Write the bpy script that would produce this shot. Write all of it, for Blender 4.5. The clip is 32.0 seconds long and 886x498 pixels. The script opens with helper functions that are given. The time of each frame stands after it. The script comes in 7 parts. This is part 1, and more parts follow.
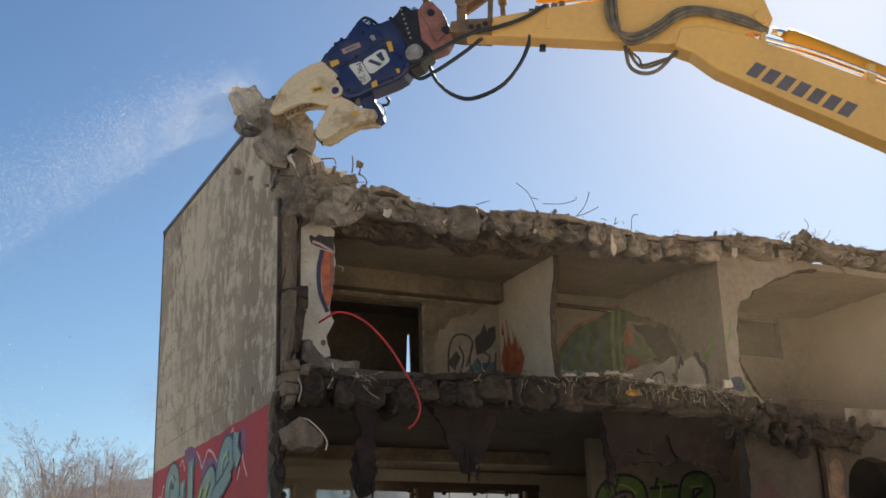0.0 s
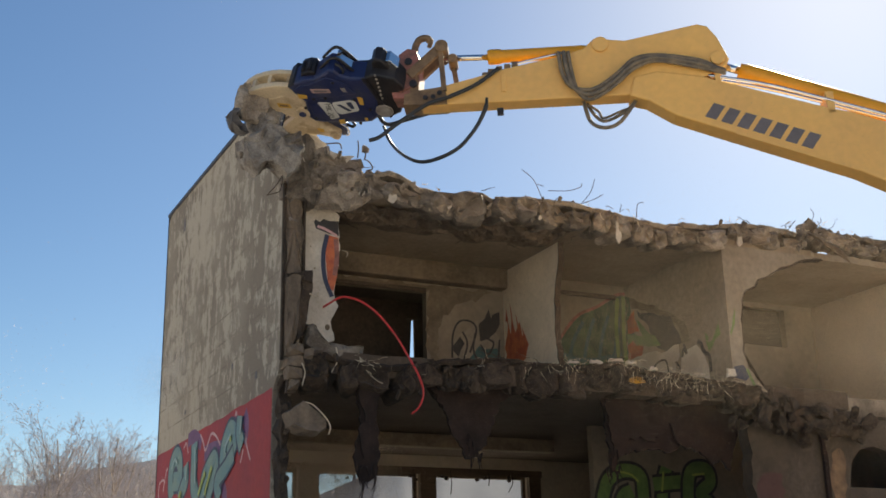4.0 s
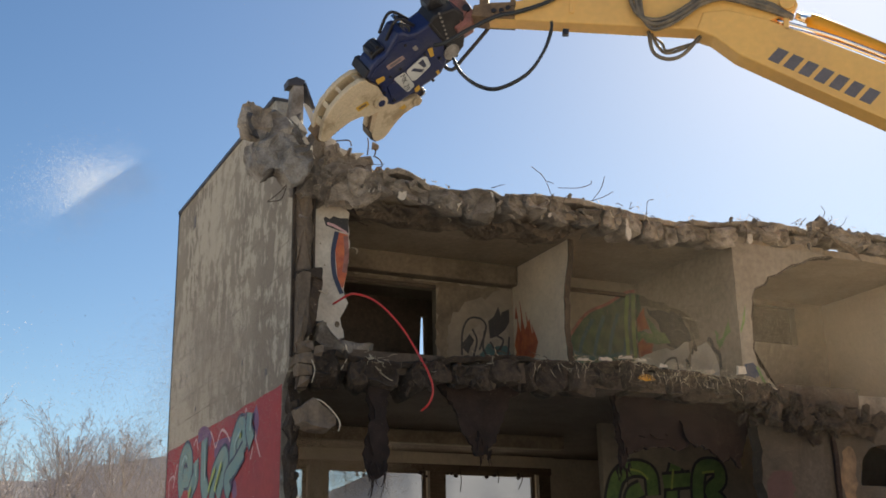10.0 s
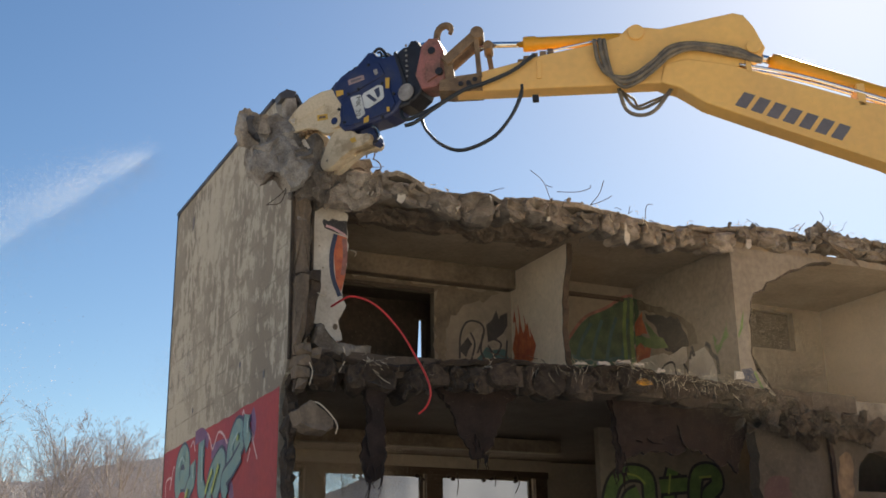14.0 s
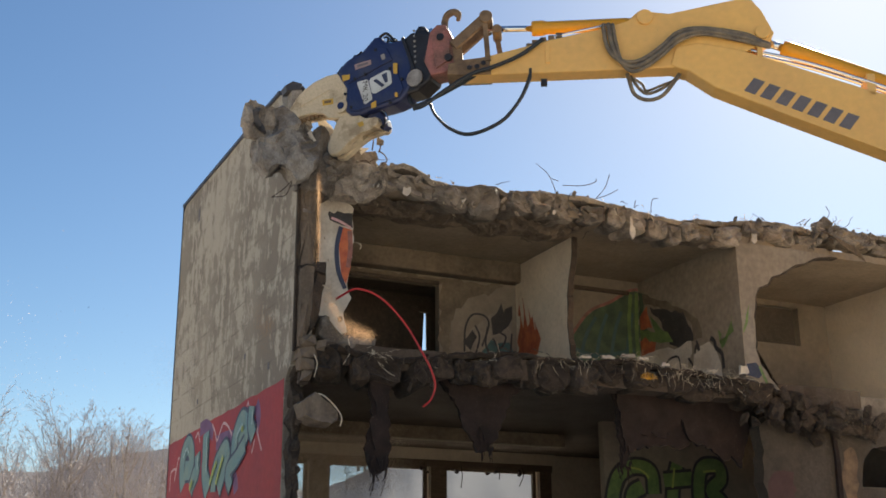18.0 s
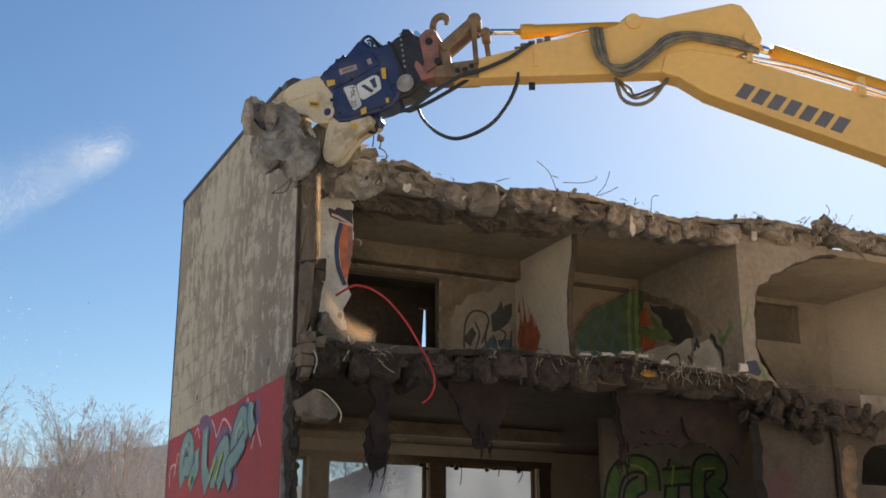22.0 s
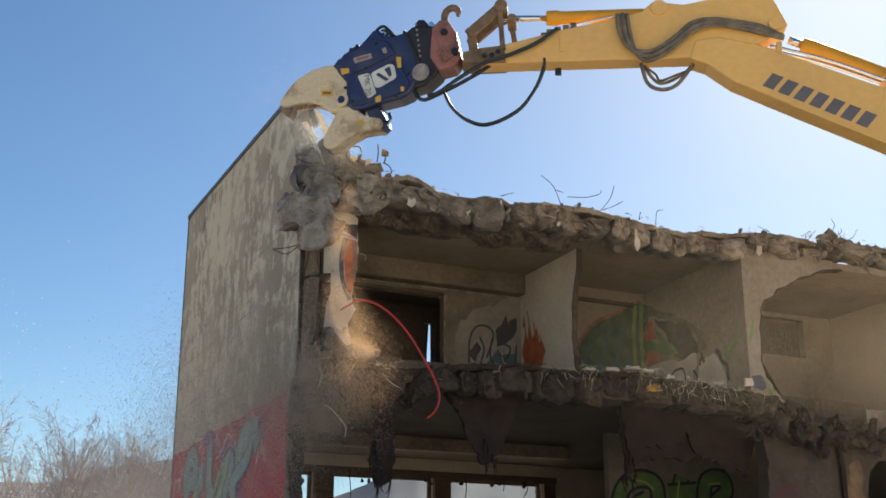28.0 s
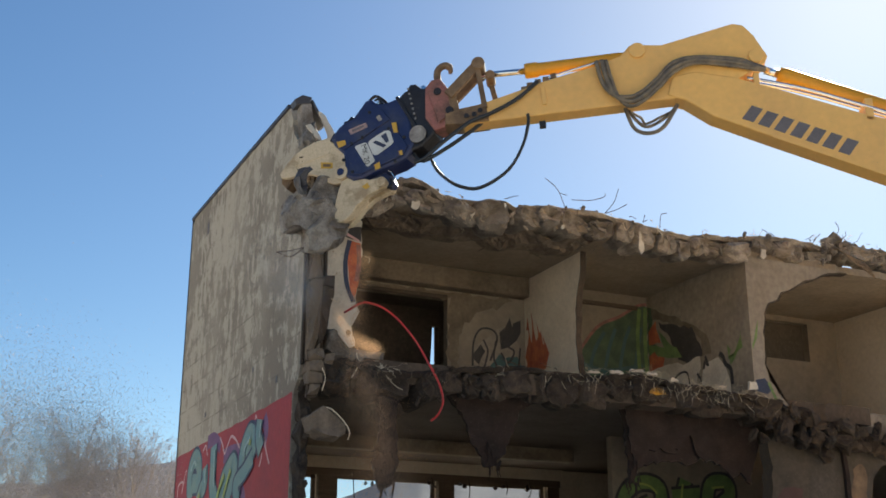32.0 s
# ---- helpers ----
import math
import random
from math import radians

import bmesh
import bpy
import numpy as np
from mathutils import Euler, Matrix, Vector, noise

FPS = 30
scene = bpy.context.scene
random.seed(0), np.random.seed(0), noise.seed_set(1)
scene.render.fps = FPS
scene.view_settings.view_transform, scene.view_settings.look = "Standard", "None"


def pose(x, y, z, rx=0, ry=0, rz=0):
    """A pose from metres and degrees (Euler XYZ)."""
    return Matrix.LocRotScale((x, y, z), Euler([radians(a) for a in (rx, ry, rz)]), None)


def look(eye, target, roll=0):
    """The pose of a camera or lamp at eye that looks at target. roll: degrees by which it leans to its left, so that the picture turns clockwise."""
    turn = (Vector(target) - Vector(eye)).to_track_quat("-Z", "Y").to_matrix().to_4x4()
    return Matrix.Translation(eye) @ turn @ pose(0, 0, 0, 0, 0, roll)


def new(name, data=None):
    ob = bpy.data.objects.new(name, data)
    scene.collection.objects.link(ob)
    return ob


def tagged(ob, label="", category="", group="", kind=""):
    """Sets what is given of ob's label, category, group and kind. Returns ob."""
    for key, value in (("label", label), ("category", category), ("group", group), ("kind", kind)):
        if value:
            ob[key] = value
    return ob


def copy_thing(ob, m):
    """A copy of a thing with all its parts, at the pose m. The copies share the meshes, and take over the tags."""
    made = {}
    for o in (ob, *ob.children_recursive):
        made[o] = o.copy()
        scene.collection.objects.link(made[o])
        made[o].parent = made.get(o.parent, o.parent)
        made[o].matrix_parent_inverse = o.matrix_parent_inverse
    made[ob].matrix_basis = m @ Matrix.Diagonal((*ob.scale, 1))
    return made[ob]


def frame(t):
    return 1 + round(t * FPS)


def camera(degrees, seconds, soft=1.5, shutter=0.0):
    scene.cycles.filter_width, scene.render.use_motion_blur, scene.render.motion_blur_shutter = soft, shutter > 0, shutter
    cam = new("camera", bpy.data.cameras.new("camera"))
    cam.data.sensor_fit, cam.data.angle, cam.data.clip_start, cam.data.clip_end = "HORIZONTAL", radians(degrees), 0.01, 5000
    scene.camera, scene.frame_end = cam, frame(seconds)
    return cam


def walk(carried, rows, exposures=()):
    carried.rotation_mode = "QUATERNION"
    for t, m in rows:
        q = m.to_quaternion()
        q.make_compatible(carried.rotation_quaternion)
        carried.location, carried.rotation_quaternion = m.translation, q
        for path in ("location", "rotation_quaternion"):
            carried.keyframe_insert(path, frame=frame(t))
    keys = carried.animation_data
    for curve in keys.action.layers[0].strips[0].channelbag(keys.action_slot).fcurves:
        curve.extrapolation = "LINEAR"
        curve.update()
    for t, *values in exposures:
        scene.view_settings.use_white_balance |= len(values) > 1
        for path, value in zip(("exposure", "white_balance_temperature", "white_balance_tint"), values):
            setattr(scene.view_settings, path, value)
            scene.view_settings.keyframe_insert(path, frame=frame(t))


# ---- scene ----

# ---------------------------------------------------------------- camera
EYE = (-6.107, -19.045, 1.6)
# seconds, yaw, pitch, roll
TURN = [
    (0.0, -25.52, 18.14, 1.82),
    (0.5, -25.65, 18.01, 1.70),
    (1.0, -25.39, 17.76, 1.84),
    (1.5, -25.51, 17.93, 1.72),
    (2.0, -25.50, 18.02, 1.66),
    (2.5, -25.77, 18.11, 1.60),
    (3.0, -25.46, 17.75, 1.52),
    (3.5, -25.45, 17.54, 1.34),
    (5.5, -25.52, 17.14, 0.97),
    (6.0, -25.65, 16.94, 1.02),
    (6.5, -25.62, 17.12, 1.33),
    (7.0, -25.64, 17.21, 1.46),
    (7.5, -25.81, 17.30, 1.48),
    (8.0, -25.70, 17.39, 1.34),
    (8.5, -25.55, 17.32, 1.34),
    (9.0, -25.69, 17.31, 0.98),
    (9.5, -25.56, 17.36, 1.14),
    (10.0, -25.04, 17.33, 1.03),
    (10.5, -25.09, 17.39, 0.82),
    (11.0, -24.98, 17.50, 0.88),
    (11.5, -24.93, 17.75, 1.11),
    (12.0, -24.92, 17.90, 0.97),
    (12.5, -25.35, 17.87, 1.09),
    (13.0, -25.44, 17.97, 0.84),
    (13.5, -25.21, 17.60, 0.66),
    (14.0, -25.22, 17.48, 0.69),
    (14.5, -25.18, 17.51, 0.65),
    (16.5, -25.27, 17.65, 0.60),
    (17.0, -25.12, 17.61, 0.43),
    (17.5, -25.02, 17.39, 0.31),
    (18.0, -25.07, 17.14, 0.32),
    (18.5, -25.16, 17.22, 0.24),
    (19.0, -25.15, 17.39, 0.24),
    (19.5, -25.13, 17.34, 0.46),
    (20.0, -25.12, 16.90, 0.12),
    (20.5, -25.21, 16.77, 0.19),
    (21.0, -24.94, 16.52, 0.40),
    (21.5, -25.13, 16.91, 0.26),
    (22.0, -25.12, 16.98, 0.15),
    (22.5, -24.94, 16.55, -0.11),
    (23.0, -24.92, 16.75, -0.04),
    (23.5, -24.86, 16.70, 0.04),
    (24.0, -25.13, 16.67, -0.00),
    (24.5, -25.00, 16.99, -0.03),
    (25.0, -24.97, 17.07, 0.06),
    (25.5, -24.85, 17.17, 0.04),
    (27.5, -24.63, 17.44, 0.16),
    (28.0, -24.89, 17.69, 0.14),
    (28.5, -24.80, 17.69, -0.04),
    (29.0, -24.74, 17.47, -0.07),
    (29.5, -24.69, 17.43, -0.16),
    (30.0, -24.59, 17.51, -0.24),
    (30.5, -24.61, 17.45, -0.13),
    (31.0, -24.75, 17.62, -0.23),
    (31.5, -24.68, 17.73, -0.16),
    (32.0, -24.75, 17.82, -0.05),
]
# seconds; boom: turn, x, z; stick: turn, x, z
ARM = [
    (0.0, -6.24, -0.380, 1.448, -6.60, -0.513, 1.537),
    (0.5, -6.10, -0.365, 1.416, -7.17, -0.610, 1.594),
    (1.0, -5.37, -0.397, 1.204, -5.47, -0.479, 1.240),
    (1.5, -3.18, -0.200, 0.775, -4.37, -0.454, 0.937),
    (2.0, -2.76, -0.226, 0.646, -4.17, -0.519, 0.831),
    (2.5, -1.36, -0.131, 0.329, -3.12, -0.460, 0.529),
    (3.0, -0.44, -0.123, 0.072, -2.66, -0.518, 0.299),
    (3.5, 2.07, 0.069, -0.479, -0.36, -0.364, -0.257),
    (5.5, 1.77, 0.154, -0.399, 1.36, 0.144, -0.373),
    (6.0, 1.56, 0.111, -0.379, 1.31, 0.141, -0.381),
    (6.5, 1.05, 0.047, -0.291, 0.46, 0.031, -0.276),
    (7.0, -0.09, -0.049, -0.025, -0.31, -0.051, -0.029),
    (7.5, -1.93, -0.233, 0.436, -2.41, -0.356, 0.494),
    (8.0, -3.17, -0.261, 0.743, -4.27, -0.512, 0.893),
    (8.5, -4.09, -0.288, 0.916, -4.69, -0.407, 0.995),
    (9.0, -3.18, -0.132, 0.801, -4.39, -0.359, 0.968),
    (9.5, -4.59, -0.274, 1.055, -5.35, -0.441, 1.181),
    (10.0, -6.51, -0.356, 1.480, -6.59, -0.413, 1.508),
    (10.5, -5.96, -0.318, 1.361, -7.10, -0.529, 1.518),
    (11.0, -5.48, -0.355, 1.245, -6.12, -0.493, 1.330),
    (11.5, -5.06, -0.338, 1.128, -6.20, -0.555, 1.274),
    (12.0, -2.42, -0.147, 0.570, -2.95, -0.247, 0.646),
    (12.5, 0.03, 0.097, 0.049, -2.23, -0.254, 0.298),
    (13.0, 0.52, 0.083, -0.149, -0.65, -0.057, -0.056),
    (13.5, 0.29, 0.094, -0.078, -0.07, 0.088, -0.064),
    (14.0, 0.54, 0.205, -0.078, 0.45, 0.254, -0.077),
    (14.5, -0.09, 0.113, 0.034, 0.92, 0.349, -0.086),
    (16.5, -1.00, -0.048, 0.182, 0.57, 0.288, 0.004),
    (17.0, -0.90, -0.034, 0.178, 0.20, 0.208, 0.036),
    (17.5, -0.92, -0.030, 0.174, -0.07, 0.167, 0.071),
    (18.0, -1.49, -0.082, 0.308, 0.36, 0.279, 0.095),
    (18.5, -2.08, -0.125, 0.469, -1.42, -0.017, 0.410),
    (19.0, -2.60, -0.205, 0.548, -1.67, -0.066, 0.455),
    (19.5, -1.70, -0.108, 0.356, -1.29, -0.022, 0.319),
    (20.0, 0.01, 0.054, 0.032, -0.02, 0.068, 0.034),
    (20.5, 0.01, 0.042, 0.015, -0.33, -0.003, 0.057),
    (21.0, -0.36, -0.018, 0.085, -0.52, -0.043, 0.104),
    (21.5, -0.73, -0.061, 0.161, -0.41, -0.005, 0.128),
    (22.0, 0.00, -0.001, 0.001, -0.00, -0.002, 0.003),
    (22.5, 0.75, 0.080, -0.196, 1.43, 0.232, -0.279),
    (23.0, 0.63, 0.144, -0.129, 2.28, 0.481, -0.287),
    (23.5, -0.01, 0.065, -0.010, 2.67, 0.611, -0.290),
    (24.0, -0.03, 0.089, 0.026, 3.03, 0.698, -0.286),
    (24.5, -0.61, 0.018, 0.119, 3.38, 0.780, -0.281),
    (25.0, -1.25, -0.020, 0.246, 4.03, 0.979, -0.286),
    (25.5, -0.79, 0.073, 0.205, 4.45, 1.066, -0.296),
    (27.5, -2.70, -0.147, 0.589, 2.08, 0.688, 0.110),
    (28.0, -3.56, -0.181, 0.857, -0.26, 0.339, 0.548),
    (28.5, -3.85, -0.176, 0.908, 0.47, 0.529, 0.477),
    (29.0, -3.39, -0.168, 0.759, 1.50, 0.676, 0.276),
    (29.5, -2.00, -0.147, 0.412, 2.22, 0.587, -0.009),
    (30.0, 0.23, 0.018, -0.044, 5.19, 0.904, -0.498),
    (30.5, 1.33, 0.111, -0.303, 5.26, 0.852, -0.669),
    (31.0, 1.39, 0.150, -0.296, 5.63, 0.958, -0.684),
    (31.5, 0.66, 0.073, -0.166, 5.68, 1.027, -0.643),
    (32.0, 0.51, 0.054, -0.139, 5.95, 1.090, -0.653),
]
# seconds; place x, y, z in the arm's space; dip; swing; roll; upper jaw; lower jaw
BITE = [
    (0.0, 2.254, 0.330, 11.621, 22.5, 9.0, -0, -4, 4),
    (0.5, 2.276, 0.345, 11.690, 24.5, 9.0, 0, -13, 9),
    (1.0, 2.113, 0.361, 11.469, 25.3, 10.8, -8, -22, 14),
    (1.5, 1.927, 0.392, 11.392, 23.9, 10.5, -20, -22, 17),
    (2.0, 1.813, 0.423, 11.397, 21.9, 10.2, -38, -21, 20),
    (2.5, 1.789, 0.420, 11.215, 13.5, 13.3, -50, -16, 20),
    (3.0, 1.730, 0.419, 10.959, 3.8, 14.9, -57, -10, 18),
    (3.5, 1.564, 0.427, 10.390, -4.0, 12.0, -70, -4, 10),
    (5.5, 1.873, 0.416, 10.418, -1.1, 18.0, -80, -1, -7),
    (6.0, 1.899, 0.416, 10.411, -1.6, 18.0, -83, 0, -7),
    (6.5, 1.949, 0.414, 10.465, -2.5, 18.0, -82, 0, -6),
    (7.0, 1.950, 0.435, 10.664, 3.2, 16.0, -82, 0, -6),
    (7.5, 1.943, 0.450, 11.044, 2.1, 10.0, -81, 0, -6),
    (8.0, 2.084, 0.459, 11.319, 5.5, 8.0, -81, 0, -6),
    (8.5, 2.045, 0.478, 11.432, 21.0, 8.0, -82, 0, 11),
    (9.0, 2.045, 0.477, 11.431, 31.5, 3.0, -84, 0, 7),
    (9.5, 2.013, 0.484, 11.577, 37.0, 4.0, -85, 1, 8),
    (10.0, 2.279, 0.480, 11.824, 36.5, 5.0, -74, 3, 20),
    (10.5, 2.312, 0.439, 11.742, 32.7, 12.0, -38, -2, 23),
    (11.0, 2.242, 0.343, 11.507, 18.9, 17.9, -3, -5, 27),
    (11.5, 2.158, 0.326, 11.557, 12.6, 19.3, -3, -6, 28),
    (12.0, 1.914, 0.327, 11.022, 14.8, 21.1, -2, -5, 27),
    (12.5, 1.872, 0.301, 10.767, 8.9, 23.5, -1, -4, 22),
    (13.0, 1.834, 0.277, 10.567, 7.4, 24.8, -1, -5, 16),
    (13.5, 1.846, 0.287, 10.552, 7.9, 26.1, -0, -6, 19),
    (14.0, 1.882, 0.295, 10.553, 9.6, 26.3, 1, -4, 21),
    (14.5, 1.896, 0.296, 10.558, 10.1, 25.7, 1, -4, 22),
    (16.5, 1.905, 0.300, 10.606, 10.8, 25.3, 2, -4, 23),
    (17.0, 1.902, 0.301, 10.613, 10.8, 25.2, 2, -4, 24),
    (17.5, 1.917, 0.303, 10.627, 10.8, 24.6, 2, -3, 24),
    (18.0, 1.927, 0.306, 10.678, 9.8, 23.8, 0, -3, 23),
    (18.5, 1.896, 0.307, 10.947, 6.8, 22.3, -1, -3, 23),
    (19.0, 1.901, 0.308, 10.959, 6.9, 21.1, -3, -5, 28),
    (19.5, 1.940, 0.309, 10.798, 9.0, 19.9, -4, -11, 36),
    (20.0, 1.850, 0.304, 10.612, 13.2, 18.6, -4, -18, 37),
    (20.5, 1.833, 0.309, 10.638, 15.8, 17.9, -4, -21, 36),
    (21.0, 1.822, 0.313, 10.654, 16.6, 18.1, -4, -19, 35),
    (21.5, 1.803, 0.311, 10.664, 14.0, 18.3, -5, -17, 34),
    (22.0, 1.744, 0.309, 10.557, 13.1, 18.4, -5, -15, 33),
    (22.5, 1.754, 0.306, 10.335, 11.8, 19.4, -7, -14, 26),
    (23.0, 1.852, 0.306, 10.319, 10.4, 20.4, -7, -13, 18),
    (23.5, 1.886, 0.306, 10.327, 9.9, 21.5, -7, -11, 18),
    (24.0, 1.889, 0.306, 10.347, 9.8, 22.1, -7, -10, 17),
    (24.5, 1.897, 0.307, 10.368, 9.5, 22.8, -7, -10, 17),
    (25.0, 1.964, 0.309, 10.357, 10.3, 22.1, -6, -10, 16),
    (25.5, 1.987, 0.312, 10.330, 11.4, 19.8, -6, -11, 16),
    (27.5, 2.012, 0.325, 10.685, 11.6, 16.9, -5, -10, 12),
    (28.0, 1.931, 0.331, 11.022, 13.0, 15.3, -4, -11, 14),
    (28.5, 2.081, 0.334, 10.967, 17.3, 13.5, -3, -12, 14),
    (29.0, 2.110, 0.334, 10.800, 18.6, 12.8, -2, -13, 18),
    (29.5, 1.856, 0.333, 10.510, 19.1, 13.9, -2, -13, 8),
    (30.0, 1.650, 0.330, 10.114, 18.4, 15.4, -2, -15, 17),
    (30.5, 1.638, 0.328, 9.955, 18.1, 15.8, -1, -17, 23),
    (31.0, 1.695, 0.327, 9.944, 18.6, 16.3, -0, -18, 24),
    (31.5, 1.753, 0.330, 9.981, 20.2, 16.8, 0, -19, 24),
    (32.0, 1.780, 0.330, 9.989, 21.0, 16.7, 1, -19, 25),
]
# seconds; coupler: place x, y, z in the arm's space; dip; swing
COUPLE = [
    (0.0, 2.254, 0.330, 11.621, 24.1, 0.0),
    (0.5, 2.276, 0.330, 11.689, 25.5, 0.3),
    (1.0, 2.116, 0.331, 11.471, 26.0, 0.7),
    (1.5, 1.951, 0.330, 11.341, 21.5, 1.0),
    (2.0, 1.833, 0.329, 11.343, 19.4, 4.0),
    (2.5, 1.820, 0.321, 11.059, 6.9, 6.0),
    (3.0, 1.700, 0.315, 10.807, -0.1, 7.0),
    (3.5, 1.529, 0.315, 10.299, -1.0, 6.0),
    (5.5, 1.825, 0.309, 10.303, 2.0, 9.0),
    (6.0, 1.849, 0.308, 10.289, 2.0, 9.0),
    (6.5, 1.898, 0.308, 10.344, 2.0, 9.0),
    (7.0, 1.915, 0.316, 10.544, 4.0, 8.0),
    (7.5, 1.922, 0.322, 10.926, 6.0, 5.0),
    (8.0, 2.076, 0.325, 11.201, 9.0, 4.0),
    (8.5, 2.069, 0.332, 11.319, 21.0, 4.0),
    (9.0, 2.103, 0.333, 11.324, 31.5, 1.5),
    (9.5, 2.080, 0.335, 11.475, 37.0, 2.0),
    (10.0, 2.327, 0.336, 11.743, 36.5, 2.5),
    (10.5, 2.308, 0.339, 11.714, 31.6, 6.0),
    (11.0, 2.239, 0.332, 11.507, 18.8, 8.0),
    (11.5, 2.159, 0.328, 11.557, 13.0, 7.0),
    (12.0, 1.915, 0.329, 11.022, 14.9, 10.0),
    (12.5, 1.877, 0.315, 10.767, 7.4, 12.0),
    (13.0, 1.844, 0.302, 10.567, 3.6, 14.0),
    (13.5, 1.854, 0.308, 10.552, 5.2, 13.5),
    (14.0, 1.888, 0.312, 10.553, 7.1, 13.0),
    (14.5, 1.902, 0.313, 10.558, 7.4, 12.5),
    (16.5, 1.909, 0.315, 10.606, 8.5, 12.5),
    (17.0, 1.907, 0.315, 10.613, 8.7, 12.5),
    (17.5, 1.921, 0.316, 10.627, 8.9, 12.5),
    (18.0, 1.930, 0.318, 10.678, 8.3, 10.8),
    (18.5, 1.899, 0.318, 10.947, 5.9, 9.0),
    (19.0, 1.904, 0.319, 10.959, 6.1, 9.0),
    (19.5, 1.943, 0.319, 10.798, 8.2, 10.5),
    (20.0, 1.854, 0.317, 10.612, 10.3, 12.0),
    (20.5, 1.836, 0.319, 10.638, 12.7, 11.9),
    (21.0, 1.825, 0.321, 10.654, 13.8, 11.8),
    (21.5, 1.806, 0.320, 10.664, 11.8, 11.7),
    (22.0, 1.747, 0.320, 10.557, 11.0, 11.6),
    (22.5, 1.758, 0.318, 10.335, 9.7, 11.5),
    (23.0, 1.855, 0.318, 10.319, 8.8, 11.5),
    (23.5, 1.889, 0.318, 10.327, 8.5, 11.4),
    (24.0, 1.893, 0.318, 10.347, 8.5, 11.3),
    (24.5, 1.900, 0.318, 10.368, 8.3, 11.2),
    (25.0, 1.967, 0.319, 10.357, 9.2, 11.1),
    (25.5, 1.990, 0.321, 10.330, 10.3, 11.0),
    (27.5, 2.013, 0.328, 10.685, 12.0, 6.0),
    (28.0, 1.931, 0.331, 11.022, 14.8, 4.0),
    (28.5, 2.080, 0.332, 10.967, 18.4, 4.5),
    (29.0, 2.109, 0.332, 10.800, 19.2, 5.0),
    (29.5, 1.856, 0.331, 10.510, 18.9, 5.5),
    (30.0, 1.650, 0.330, 10.114, 17.4, 6.0),
    (30.5, 1.638, 0.329, 9.955, 16.7, 6.4),
    (31.0, 1.696, 0.329, 9.944, 17.0, 6.8),
    (31.5, 1.753, 0.330, 9.981, 18.5, 7.1),
    (32.0, 1.780, 0.330, 9.989, 19.2, 7.5),
]

cam = camera(41.0, 32.0, soft=1.7)
walk(cam, [(t, pose(*EYE, 90 + p, r, y)) for t, y, p, r in TURN], [(0, 1.02, 7150, 4), (10, 1.06, 7200, 4), (14, 1.08, 7150, 4), (19, 1.13, 7100, 4), (26, 1.13, 6950, 2), (32, 1.10, 6750, 1)])

# ---------------------------------------------------------------- light
SUN_AZ, SUN_EL = 47.5, 32.0
world = bpy.data.worlds.new("sky")
scene.world = world
world.use_nodes = True
wn, wl = world.node_tree.nodes, world.node_tree.links
sky = wn.new("ShaderNodeTexSky")
sky.sky_type = "NISHITA"
sky.sun_disc = False
sky.sun_elevation, sky.sun_rotation = radians(SUN_EL), radians(SUN_AZ)
sky.altitude = 600
sky.air_density, sky.dust_density, sky.ozone_density = 1.0, 0.5, 2.2
deep = wn.new("ShaderNodeHueSaturation")
deep.inputs["Hue"].default_value = 0.505
deep.inputs["Saturation"].default_value = 1.2
wl.new(sky.outputs[0], deep.inputs["Color"])
wl.new(deep.outputs[0], wn["Background"].inputs[0])
wn["Background"].inputs[1].default_value = 0.059
sun = new("sun", bpy.data.lights.new("sun", "SUN"))
sun.data.energy, sun.data.angle, sun.data.color = 5.0, radians(0.6), (1.0, 0.93, 0.82)
toward = Vector((math.sin(radians(SUN_AZ)) * math.cos(radians(SUN_EL)), math.cos(radians(SUN_AZ)) * math.cos(radians(SUN_EL)), math.sin(radians(SUN_EL))))
sun.matrix_world = look(toward * 60, (0, 0, 0))


